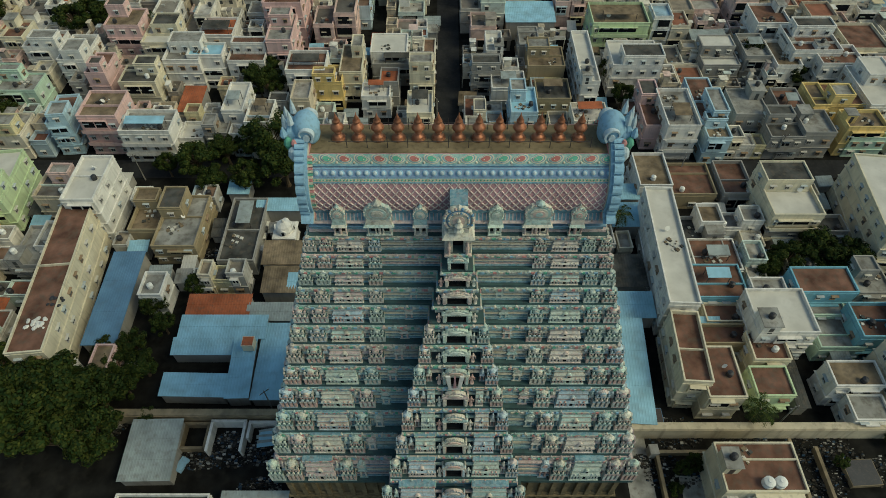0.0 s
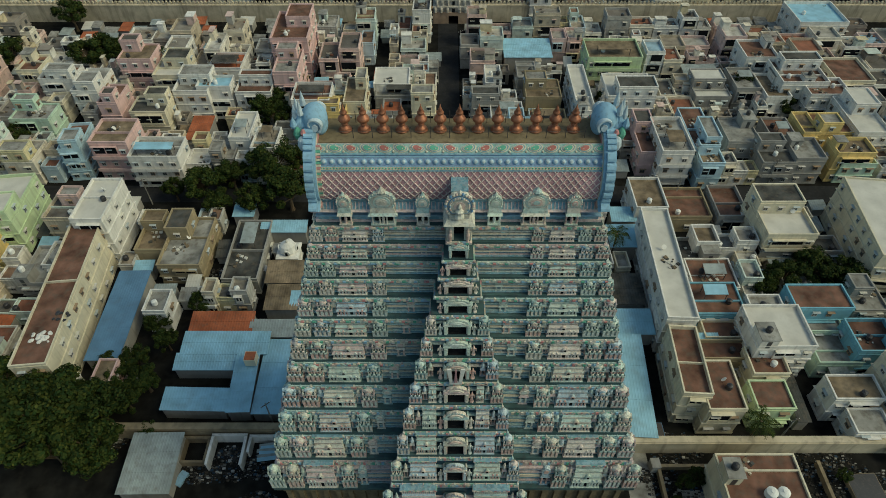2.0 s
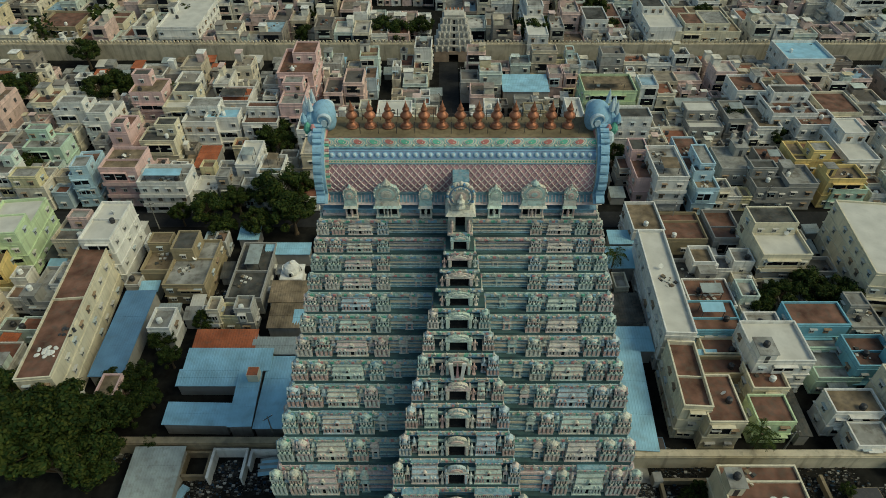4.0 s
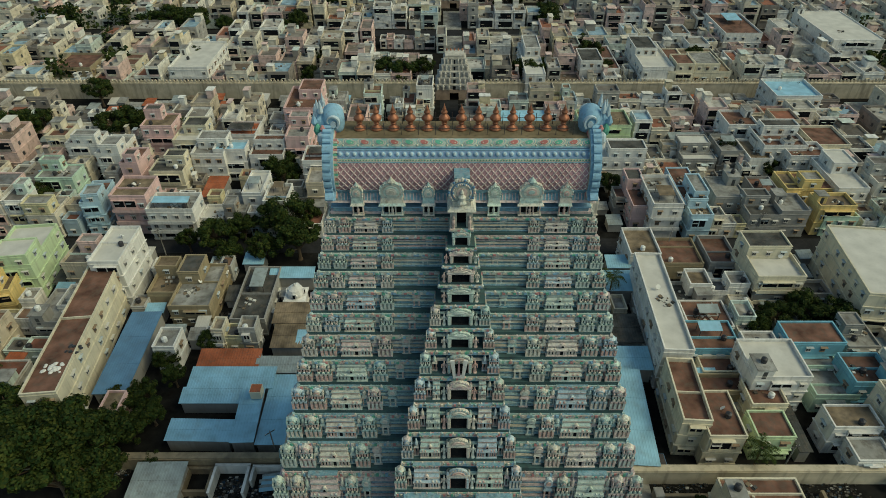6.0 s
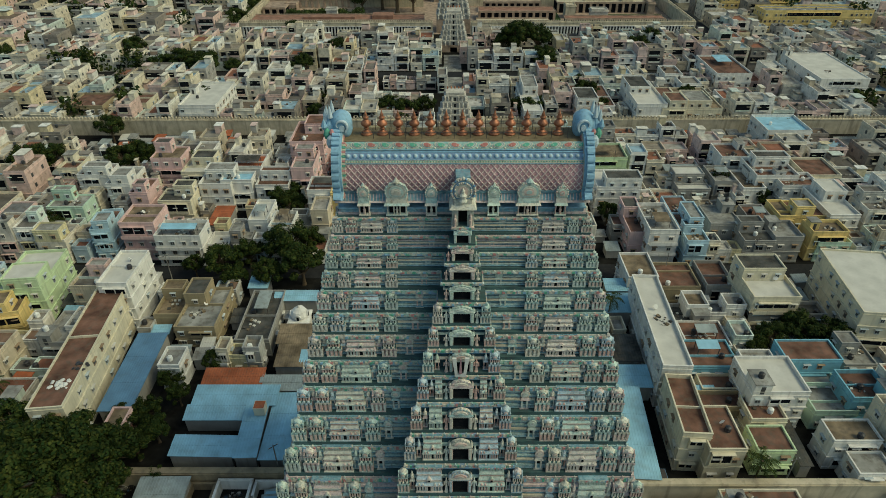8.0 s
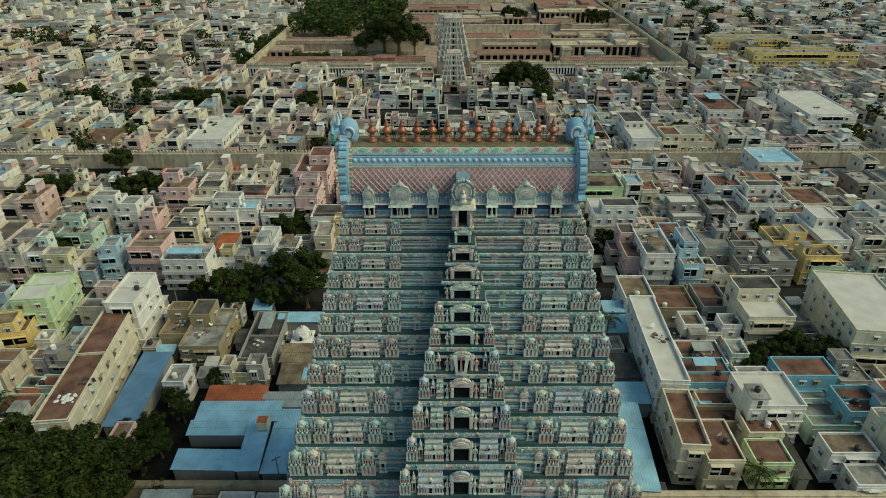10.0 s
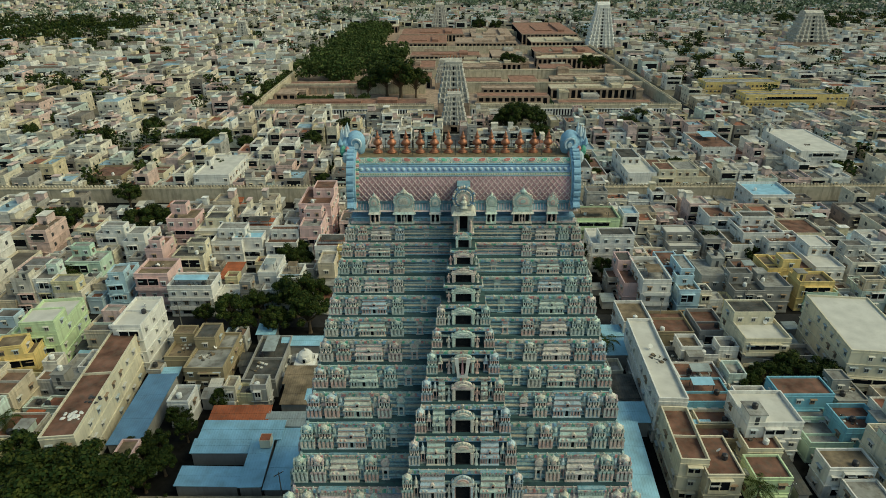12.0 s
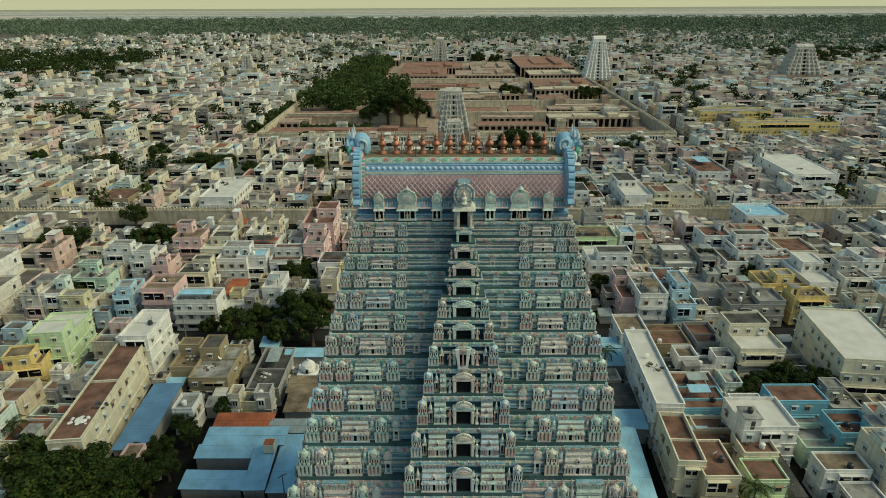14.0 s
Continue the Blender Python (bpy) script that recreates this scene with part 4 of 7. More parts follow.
    part("centre_gable", b.mesh("centre_gable", [m_pier, m_dome, m_stucco, m_dark, m_blue, m_wall]), g, (0, -5.0, z - 0.4), 0, (1, 1, 1), "tall ornate central gable over a dark doorway")
    # the white emblem on the bay
    b = Mb()
    for s in (-1, 1):
        b.taper((s * 0.42 - 0.14, s * 0.42 + 0.14, -0.14, 0.0), (s * 0.62 - 0.2, s * 0.62 + 0.2, -0.14, 0.0), 0, 2.0, 0)
    b.box(-0.56, 0.56, -0.14, 0.0, -0.3, 0.05, 0, True)
    b.taper((-0.14, 0.14, -0.2, -0.02), (-0.05, 0.05, -0.2, -0.02), 0.1, 1.9, 1)
    part("emblem", b.mesh("emblem", [m_white, m_pink]), g, (-0.1, -11.4, 40.3), 0, (1.25, 1.5, 1.3), "white painted U-shaped emblem with a rose centre stroke")


m_bluegrey = mat("grey_blue_stucco", (0.24, 0.34, 0.50), vary=0.15, grain=3, stain=0.3)
m_seagreen = mat("sea_green_stucco", (0.26, 0.44, 0.42), vary=0.15, grain=3, stain=0.3, ornament=0.15)
m_rose = mat("rose_stucco", (0.42, 0.17, 0.16), vary=0.2, grain=3, stain=0.3)
m_rib = mat("rib_stucco", (0.68, 0.58, 0.54), vary=0.12, grain=3, stain=0.3)
m_pale = mat("pale_scroll_stucco", (0.50, 0.60, 0.66), vary=0.15, grain=3, stain=0.3)
m_white = mat("white_paint", (0.75, 0.75, 0.72), vary=0.1, stain=0.15)
barrel_roof(tower)


# ---- ground, streets and long walls ----
def slab(name, x0, x1, y0, y1, z0, z1, m, label="", kind="structure", category=""):
    b = Mb()
    b.box(x0, x1, y0, y1, z0, z1, 0)
    return tagged(new(name, b.mesh(name, [m])), label, category, "", kind)


b = Mb()
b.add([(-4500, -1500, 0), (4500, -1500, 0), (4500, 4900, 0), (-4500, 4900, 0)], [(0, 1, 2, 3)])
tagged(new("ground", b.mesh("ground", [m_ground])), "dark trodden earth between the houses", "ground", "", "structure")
slab("ground_far_pale", -1600, 1600, 336, 1900, 0.0, 0.01, m_pale_earth, "dusty earth of the far quarters, coloured pale for haze", category="ground")
for nm, r in (("road", (-260, 260, 105.5, 111.5)), ("road", (-1.8, 4.6, 58, 195)), ("road", (-300, 300, 262, 270)), ("road", (-0.8, 7.6, 204, 262)), ("road", (-0.8, 7.6, 270, 297)), ("road", (-330, 330, 318, 328)), ("road", (143, 152, 328, 800))):
    slab(nm, *r, 0.0, 0.02 + 0.004 * len(scene.objects) % 0.02, ROOF["g"] if r[2] in (204, 270) else m_road, "dusty grey asphalt street", category="road")


def crenel_wall(name, x0, x1, y, h, thick, label, m, gap=None, tooth=1.3):
    """A long enclosure wall with rounded merlons along its top."""
    b = Mb()
    spans = [(x0, x1)] if gap is None else [(x0, gap[0]), (gap[1], x1)]
    for a, c in spans:
        b.box(a, c, y - thick / 2, y + thick / 2, 0, h, 0)
        b.box(a, c, y - thick / 2 - 0.12, y + thick / 2 + 0.12, h - 0.5, h - 0.25, 0, True)
        if tooth:
            n = int((c - a) / tooth)
            for k in range(n):
                x = a + (k + 0.5) * tooth
                b.extrude_y([(x - 0.42, h), (x + 0.42, h), (x + 0.42, h + 0.55), (x + 0.2, h + 0.95), (x - 0.2, h + 0.95), (x - 0.42, h + 0.55)], y - 0.2 * thick, y + 0.2 * thick, 0)
    return tagged(new(name, b.mesh(name, [m])), label, "wall", "", "structure")


crenel_wall("wall_south_right", 24, 330, 42.6, 4.0, 1.2, "low cream plastered enclosure wall", m_plaster, tooth=0)
crenel_wall("wall_south_left", -330, -21, 45.2, 3.6, 1.2, "low weathered enclosure wall beside the gateway", m_ochre, tooth=0)
crenel_wall("wall_second", -330, 330, 197, 6.0, 1.6, "cream crenellated enclosure wall across the town", m_plaster, gap=(-4, 8))
crenel_wall("wall_third", -115, 139, 335, 7.0, 1.6, "cream crenellated temple wall", m_plaster, gap=(-7, 14))


stripes = Mb()
for x0, x1 in ((-113, -8), (15, 138)):
    for k in range(int((x1 - x0) / 1.7)):
        stripes.box(x0 + 1.7 * k, x0 + 1.7 * k + 0.85, 333.9, 334.2, 0, 4.6, 0)
    stripes.box(x0, x1, 333.7, 334.2, 4.6, 5.0, 0, True)
    stripes.box(x0, x1, 334.1, 334.2, 0, 4.6, 1)
tagged(new("trim_stripes", stripes.mesh("trim_stripes", [m_limewash, m_dark])), "white stripes painted along the dark temple wall foot", "wall trim", "", "structure")


def side_wall(name, x, y0, y1, h, m):
    b = Mb()
    b.box(x - 0.9, x + 0.9, y0, y1, 0, h, 0)
    b.box(x - 1.1, x + 1.1, y0, y1, h - 0.6, h - 0.3, 0, True)
    n = int((y1 - y0) / 2.6)
    for k in range(n):
        b.box(x - 0.4, x + 0.4, y0 + 2.6 * k, y0 + 2.6 * k + 1.5, h, h + 0.9, 0)
    return tagged(new(name, b.mesh(name, [m])), "long plastered temple side wall", "wall", "", "structure")


side_wall("wall_temple_left", -114.1, 335.8, 790, 7.0, m_plaster)
side_wall("wall_temple_right", 138.1, 335.8, 790, 7.0, m_plaster)

# ---- houses ----
rng = random.Random(7)
TAKEN = []


def claim(x, y, w, d, pad=0.3):
    """Notes a footprint; false where something stands already."""
    r = (x - w / 2 - pad, x + w / 2 + pad, y - d / 2 - pad, y + d / 2 + pad)
    for q in TAKEN:
        if r[0] < q[1] and q[0] < r[1] and r[2] < q[3] and q[2] < r[3]:
            return False
    TAKEN.append(r)
    return True


def keep(x, y, w, d):
    """Notes the footprint of a house that is set by hand."""
    TAKEN.append((x - w / 2, x + w / 2, y - d / 2, y + d / 2))


def window_mesh():
    """Recess, frame, cross bar and sun shade; front is -y, one metre wide."""
    b = Mb()
    b.box(-0.42, 0.42, -0.03, 0.05, 0.08, 1.12, 1, True)
    b.box(-0.5, -0.42, -0.08, 0.05, 0, 1.2, 0, True)
    b.box(0.42, 0.5, -0.08, 0.05, 0, 1.2, 0, True)
    b.box(-0.5, 0.5, -0.12, 0.05, -0.05, 0.08, 0, True)
    b.box(-0.03, 0.03, -0.06, 0.05, 0.08, 1.12, 0, True)
    b.taper((-0.7, 0.7, -0.5, 0.05), (-0.7, 0.7, -0.42, 0.05), 1.22, 1.32, 0)
    return b.mesh("window", [m_frame, m_window])


def tank_mesh():
    b = Mb()
    b.lathe(0, 0, [(0.5, 0), (0.55, 0.06), (0.55, 0.4), (0.58, 0.45), (0.55, 0.5), (0.55, 0.95), (0.3, 1.12), (0.2, 1.15), (0.2, 1.22)], 12)
    return b.mesh("water_tank", [m_tank])


def tank_white_mesh():
    b = Mb()
    b.lathe(0, 0, [(0.5, 0), (0.55, 0.06), (0.55, 0.4), (0.58, 0.45), (0.55, 0.5), (0.55, 0.95), (0.3, 1.12), (0.2, 1.15), (0.2, 1.22)], 12)
    return b.mesh("water_tank", [m_white])


m_frame = mat("window_frame_paint", (0.5, 0.48, 0.44), vary=0.2, palette=[(0.55, 0.53, 0.5), (0.3, 0.22, 0.15), (0.45, 0.5, 0.52), (0.6, 0.58, 0.52)])
WIN, TANK, TANKW = window_mesh(), tank_mesh(), tank_white_mesh()


def junk_mesh(seed):
    """Rooftop clutter: boards, bricks, pipes and pots."""
    r = random.Random(seed)
    b = Mb()
    for _ in range(14):
        x, y, s = r.uniform(-1.5, 1.5), r.uniform(-1.2, 1.2), r.uniform(0.08, 0.35)
        b.box(x - s, x + s, y - s * r.uniform(0.3, 1.5), y + s, 0, s * r.uniform(0.3, 1.2), r.randrange(3))
    return b.mesh("roof_clutter", [ROOF["o"], ROOF["d"], ROOF["w"]])


JUNK = [junk_mesh(k) for k in range(4)]


def body_mesh(w, d, h, wall, floors, r, par=0.75, ledges=True):
    """Walls with parapet, floor ledges, plinth and corner piers."""
    b = Mb()
    rings = [(0.1, 0), (0.1, 0.5), (0, 0.5)]
    if ledges:
        for k in range(1, floors + 1):
            z = h * k / floors
            o = 0.10 + 0.14 * (k < floors)
            rings += [(0, z - 0.22), (o, z - 0.22), (o, z - 0.08), (0, z - 0.08)]
    rings += [(0, h + par - 0.1), (0.06, h + par - 0.1), (0.06, h + par), (-0.22, h + par), (-0.22, h)]
    b.loft(w, d, rings)
    return b.mesh("wall", [wall])


def house(x, y, w, d, h, turn=0.0, wall=None, roof=None, stair=None, label="", seed=0, detail=2, balcony=False):
    """A flat-roofed town house with its windows, stair head, tank and clutter."""
    r = random.Random(seed * 7919 + int(x * 13) * 31 + int(y * 17))
    wm = PAINT[wall] if wall else m_house
    rm = ROOF[roof] if roof else m_terrace
    floors = max(1, round(h / 3.2))
    if not label:
        tone = {"c": "cream", "w": "white", "p": "pink", "g": "mint green", "y": "yellow", "b": "blue", "k": "grey", "l": "lime green", "s": "pale blue", "o": "ochre"}.get(wall, "plastered")
        deck = {"r": "red-brown terrace", "g": "grey terrace", "w": "whitewashed terrace", "d": "dark terrace", "o": "ochre terrace", "b": "blue sheet roof", "t": "clay tile roof", "z": "zinc roof"}.get(roof, "worn flat roof")
        label = "%s %s-storey town house with %s" % (tone, ("single", "two", "three", "four", "five")[min(floors, 5) - 1], deck)
    g = thing("house", x, y, 0, radians(turn), label, "house", "town houses")
    part("wall", body_mesh(w, d, h, wm, floors, r, r.choice((0.5, 0.8, 1.0))), g)
    b = Mb()
    b.box(-w / 2 + 0.22, w / 2 - 0.22, -d / 2 + 0.22, d / 2 - 0.22, h, h + 0.06, 0)
    if r.random() < 0.6 and d > 7:
        yy = r.uniform(-0.2, 0.2) * d
        b.box(-w / 2 + 0.22, w / 2 - 0.22, yy - 0.1, yy + 0.1, h + 0.06, h + 0.6, 1)
    part("roof", b.mesh("roof", [rm, wm]), g)
    # a set-back upper room over part of the terrace
    extra = random.Random(int(x * 11) + int(y * 5) + 3)
    upper = stair is None and w > 4.5 and d > 6.5 and extra.random() < 0.42
    if upper:
        stair = False
        uw, ud, uh = w * extra.uniform(0.5, 0.94), d * extra.uniform(0.35, 0.55), extra.uniform(2.6, 3.1)
        ux, uy = extra.choice((-1, 1)) * (w - uw) / 2 * 0.98, extra.choice((-1, 1, 1)) * (d - ud) / 2 * 0.98
        room = part("upper_room", body_mesh(uw, ud, uh, wm, 1, r, 0.45), g, (ux, uy, h + 0.06))
        deck = Mb()
        deck.box(-uw / 2 + 0.22, uw / 2 - 0.22, -ud / 2 + 0.22, ud / 2 - 0.22, uh, uh + 0.05, 0)
        part("roof", deck.mesh("roof", [extra.choice((rm, ROOF["g"], ROOF["d"]))]), room)
        for i in range(max(1, int(uw / 2.6))):
            part("window", WIN, room, (-uw / 2 + uw * (i + 0.5) / max(1, int(uw / 2.6)), -ud / 2 - 0.02, 0.85), 0, (1.0, 1, 0.95))
        part("window", WIN, room, ((1 if x < 0 else -1) * (uw / 2 + 0.02), 0, 0.85), (1 if x < 0 else -1) * math.pi / 2, (1.0, 1, 0.95))
    elif stair is None and w > 4 and d > 5 and extra.random() < 0.35:
        lw, ld = w * extra.uniform(0.4, 0.8), d * extra.uniform(0.25, 0.4)
        q = Mb()
        for px_ in (-0.46, 0.46):
            for py_, pz_ in ((-0.46, 1.9), (0.46, 2.3)):
                q.box(px_ * lw - 0.06, px_ * lw + 0.06, py_ * ld - 0.06, py_ * ld + 0.06, 0, pz_, 1)
        q.add([(-lw / 2, -ld / 2, 1.9), (lw / 2, -ld / 2, 1.9), (lw / 2, ld / 2, 2.3), (-lw / 2, ld / 2, 2.3), (-lw / 2, -ld / 2, 1.97), (lw / 2, -ld / 2, 1.97), (lw / 2, ld / 2, 2.37), (-lw / 2, ld / 2, 2.37)],
              [(3, 2, 1, 0), (4, 5, 6, 7), (0, 1, 5, 4), (1, 2, 6, 5), (2, 3, 7, 6), (3, 0, 4, 7)], 0)
        part("terrace_shelter", q.mesh("terrace_shelter", [ROOF[extra.choice("zzbdot")], m_iron]), g, (0, extra.uniform(-0.2, 0.2) * d, h + 0.06))
        stair = False
    # stair head
    if stair is None:
        stair = r.random() < 0.55 and w > 4 and d > 6
    if stair:
        sw, sd, sh = min(w * 0.5, r.uniform(2.2, 3.4)), min(d * 0.4, r.uniform(2.6, 4.5)), r.uniform(2.1, 2.7)
        sx = r.choice((-1, 1)) * (w / 2 - sw / 2 - 0.02)
        sy = r.choice((-1, 0.2, 1)) * (d / 2 - sd / 2 - 0.02)
        q = Mb()
        q.box(-sw / 2, sw / 2, -sd / 2, sd / 2, 0, sh, 0)
        q.box(-sw / 2 - 0.2, sw / 2 + 0.2, -sd / 2 - 0.2, sd / 2 + 0.2, sh, sh + 0.14, 1, True)
        q.box(-0.4, 0.4, -sd / 2 - 0.03, -sd / 2 + 0.05, 0.05, 1.9, 2)
        st = part("stair_room", q.mesh("stair_room", [wm, ROOF["g"], m_window]), g, (sx, sy, h + 0.06))
        if r.random() < 0.5:
            part("water_tank", TANK if r.random() < 0.7 else TANKW, st, (0, 0, sh + 0.14))
    if r.random() < 0.45:
        part("water_tank", TANK if r.random() < 0.7 else TANKW, g, (r.uniform(-0.3, 0.3) * w, r.uniform(-0.35, 0.1) * d, h + 0.06))
    if r.random() < 0.5 and w > 5:
        part("roof_clutter", r.choice(JUNK), g, (r.uniform(-0.2, 0.2) * w, r.uniform(-0.3, 0.3) * d, h + 0.06), r.uniform(0, 3))
    # windows on the street side and the inner flank
    fh = h / floors
    if detail:
        nx = max(1, int(w / 2.6))
        for k in range(floors):
            for i in range(nx):
                if r.random() < 0.8:
                    part("window", WIN, g, (-w / 2 + w * (i + 0.5) / nx, -d / 2 - 0.02, k * fh + 0.9), 0, (r.uniform(0.9, 1.3), 1, 1))
        side = 1 if x < 0 else -1
        ny = min(9, max(1, int(d / 3.4)))
        for k in range(floors):
            for i in range(ny):
                if r.random() < (0.75 if detail > 1 else 0.4):
                    part("window", WIN, g, (side * (w / 2 + 0.02), -d / 2 + d * (i + 0.5) / ny, k * fh + 0.9), side * math.pi / 2, (r.uniform(0.9, 1.2), 1, 1))
    if floors > 1 or w > 5:
        for k in range(floors):
            if r.random() < 0.45:
                a, c = sorted((r.uniform(-0.46, -0.1) * w, r.uniform(0.1, 0.46) * w))
                q = Mb()
                z = k * fh + 0.25
                # near-black panel proud of the wall paints the verandah's shade
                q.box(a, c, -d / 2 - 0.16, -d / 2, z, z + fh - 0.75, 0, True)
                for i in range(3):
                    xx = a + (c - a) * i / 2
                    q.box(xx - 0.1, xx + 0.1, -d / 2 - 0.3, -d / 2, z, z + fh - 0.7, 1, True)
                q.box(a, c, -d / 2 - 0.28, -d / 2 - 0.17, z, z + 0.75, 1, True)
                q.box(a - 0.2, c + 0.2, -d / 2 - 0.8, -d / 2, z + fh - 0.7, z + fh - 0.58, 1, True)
                part("verandah", q.mesh("verandah", [m_dark, wm]), g, label="verandah with low railing, its shade painted near-black")
    if balcony:
        q = Mb()
        for k in range(1, floors):
            z = k * fh
            q.box(-w / 2 + 0.2, w / 2 - 0.2, -d / 2 - 1.1, -d / 2 - 0.24, z - 0.12, z + 0.02, 0, True)
            q.box(-w / 2 + 0.2, w / 2 - 0.2, -d / 2 - 1.1, -d / 2 - 1.0, z + 0.02, z + 0.85, 0)
        if floors > 1:
            part("balcony", q.mesh("balcony", [wm]), g)
    return g


def shed(x, y, w, d, h, turn=0.0, roof="b", pitch=0.6, label=""):
    """A low shed under a ribbed metal or tiled roof."""
    word = {"b": "faded blue ribbed metal", "n": "deep blue metal", "z": "grey zinc sheet", "t": "orange clay tile", "d": "dark sheet", "o": "rusty ochre sheet", "w": "white sheet", "g": "grey sheet", "r": "red sheet"}[roof]
    g = thing("shed", x, y, 0, radians(turn), label or "low shed under a %s roof" % word, "shed", "sheds")
    b = Mb()
    b.box(-w / 2 + 0.3, w / 2 - 0.3, -d / 2 + 0.3, d / 2 - 0.3, 0, h - pitch, 0)
    part("wall", b.mesh("wall", [PAINT["k"]]), g)
    q = Mb()
    n = max(4, int(w / 0.5))
    line = []
    for k in range(n):
        x0, st = -w / 2 + k * w / n, w / n
        line += [(x0, 0.0), (x0 + st * 0.6, 0.0), (x0 + st * 0.7, 0.022), (x0 + st * 0.9, 0.022)]
    line.append((w / 2, 0.0))
    m = len(line)
    lap = 3 if d > 8 else 2
    rows = []
    for j in range(lap + 1):
        t = j / lap
        rows.append((-d / 2 + d * t, h - pitch + pitch * t))
        if 0 < j < lap:
            rows.append((-d / 2 + d * t, h - pitch + pitch * t + 0.05))
    vs = [(x, y, z + e) for y, z in rows for x, e in line]
    fs = [(j * m + i, j * m + i + 1, (j + 1) * m + i + 1, (j + 1) * m + i) for j in range(len(rows) - 1) for i in range(m - 1)]
    q.add(vs, fs, 0)
    o = len(q.v)
    q.v.extend([(-w / 2, -d / 2, h - pitch - 0.1), (w / 2, -d / 2, h - pitch - 0.1), (w / 2, d / 2, h - 0.1), (-w / 2, d / 2, h - 0.1)])
    last = (len(rows) - 1) * m
    for f in ((o, o + 1, m - 1, 0), (o + 1, o + 2, last + m - 1, m - 1), (o + 2, o + 3, last, last + m - 1), (o + 3, o, 0, last), (o + 3, o + 2, o + 1, o)):
        q.f.append(f)
        q.m.append(0)
    part("roof", q.mesh("roof", [ROOF[roof]]), g)
    return g


# the houses that stand out, block by block
keep(-73.0, 70.2, 8.3, 35.5)
house(-73.0, 70.2, 6.2, 35.3, 10.5, 5.8, "c", "r", stair=False)
keep(-73.5, 92.4, 6.7, 12.9)
house(-73.5, 92.4, 6.6, 12.9, 12.5, 0.4, "w", "w", stair=False)
keep(-63.7, 68.9, 6.9, 21.7)
shed(-63.7, 68.9, 6.5, 21.6, 4.5, 1.6, "n")
keep(-97.7, 96.4, 10.8, 16.4)
house(-97.7, 96.4, 9.8, 15.8, 9, 6.3, "l", "w")
keep(-99.1, 87.3, 8.9, 11.0)
house(-99.1, 87.3, 7.8, 10.2, 7, 11.6, "y", "o")
keep(-62.5, 89.8, 6.7, 10.1)
house(-62.5, 89.8, 6.7, 10.1, 4.5, 0.0, "o", "o")
keep(-55.1, 87.2, 8.9, 14.3)
house(-55.1, 87.2, 8.9, 14.3, 5, 0.0, "o", "g")
keep(-42.0, 85.8, 7.4, 17.3)
house(-42.0, 85.8, 7.4, 17.3, 4, 0.0, "k", "d")
keep(-45.8, 99.2, 5.0, 4.5)
shed(-45.8, 99.2, 5.0, 4.5, 4, 0.0, "b")
keep(-35.6, 93.1, 10.4, 3.4)
shed(-35.6, 93.1, 10.4, 3.4, 4.5, 0.0, "b")
keep(-32.8, 79.7, 8.2, 5.9)
shed(-32.8, 79.7, 8.2, 5.9, 4.5, 0.0, "o")
keep(-32.3, 72.9, 7.0, 6.2)
shed(-32.3, 72.9, 7.0, 6.2, 4.5, 0.0, "o")
keep(-28.8, 72.3, 3.9, 4.1)
shed(-28.8, 72.3, 3.9, 4.1, 4.5, 0.0, "b")
keep(-55.8, 70.1, 4.3, 5.4)
house(-55.8, 70.1, 4.3, 5.4, 6, 0.0, "w", "g", stair=False)
keep(-43.1, 67.0, 12.3, 4.7)
shed(-43.1, 67.0, 12.3, 4.7, 4.2, 0.0, "t")
keep(-32.5, 65.6, 10.3, 3.9)
shed(-32.5, 65.6, 10.3, 3.9, 4, 0.0, "z")
keep(-41.1, 61.9, 16.4, 4.9)
shed(-41.1, 61.9, 16.4, 4.9, 4.5, 0.0, "b")
keep(-43.4, 58.1, 13.0, 3.4)
shed(-43.4, 58.1, 13.0, 3.4, 3.9, 0.0, "b")
keep(-36.1, 53.6, 4.6, 11.8)
shed(-36.1, 53.6, 4.3, 11.7, 4.2, 1.8, "b")
keep(-43.9, 50.3, 11.7, 4.5)
shed(-43.9, 50.3, 11.6, 4.3, 4, -1.3, "b")
keep(-30.8, 55.4, 5.9, 15.4)
shed(-30.8, 55.4, 5.9, 15.4, 3.6, -0.1, "b")
keep(-48.2, 38.9, 8.6, 10.3)
shed(-48.2, 38.9, 8.6, 10.3, 3.5, 0.8, "z")
keep(-60.4, 53.7, 3.4, 6.3)
house(-60.4, 53.7, 3.4, 6.3, 6, 0.0, "p", "o", stair=False)
keep(-68.9, 52.7, 5.8, 4.9)
house(-68.9, 52.7, 5.8, 4.9, 4, 0.0, "w", "d", stair=False)
keep(-83.1, 80.2, 5.6, 10.4)
house(-83.1, 80.2, 5.6, 10.4, 5, 0.0, "k", "g")
keep(-79.8, 82.6, 5.3, 6.8)
house(-79.8, 82.6, 5.3, 6.8, 6, 0.0, "w", "g")
keep(-35.4, 41.0, 5.3, 5.1)
keep(-28.4, 40.9, 7.5, 4.4)
keep(-106.4, 131.2, 10.1, 7.2)
house(-106.4, 131.2, 10.1, 7.2, 8, 0.0, "g", "g")
keep(-90.4, 119.0, 5.8, 10.9)
house(-90.4, 119.0, 5.2, 10.6, 9, 6.1, "s", "r")
keep(-80.0, 118.5, 9.1, 9.4)
house(-80.0, 118.5, 9.1, 9.4, 11, 0.0, "p", "o", balcony=True)
keep(-69.1, 115.0, 11.8, 7.7)
house(-69.1, 115.0, 11.8, 7.7, 8.5, 0.0, "w", "g", balcony=True)
keep(-63.8, 129.3, 5.6, 9.9)
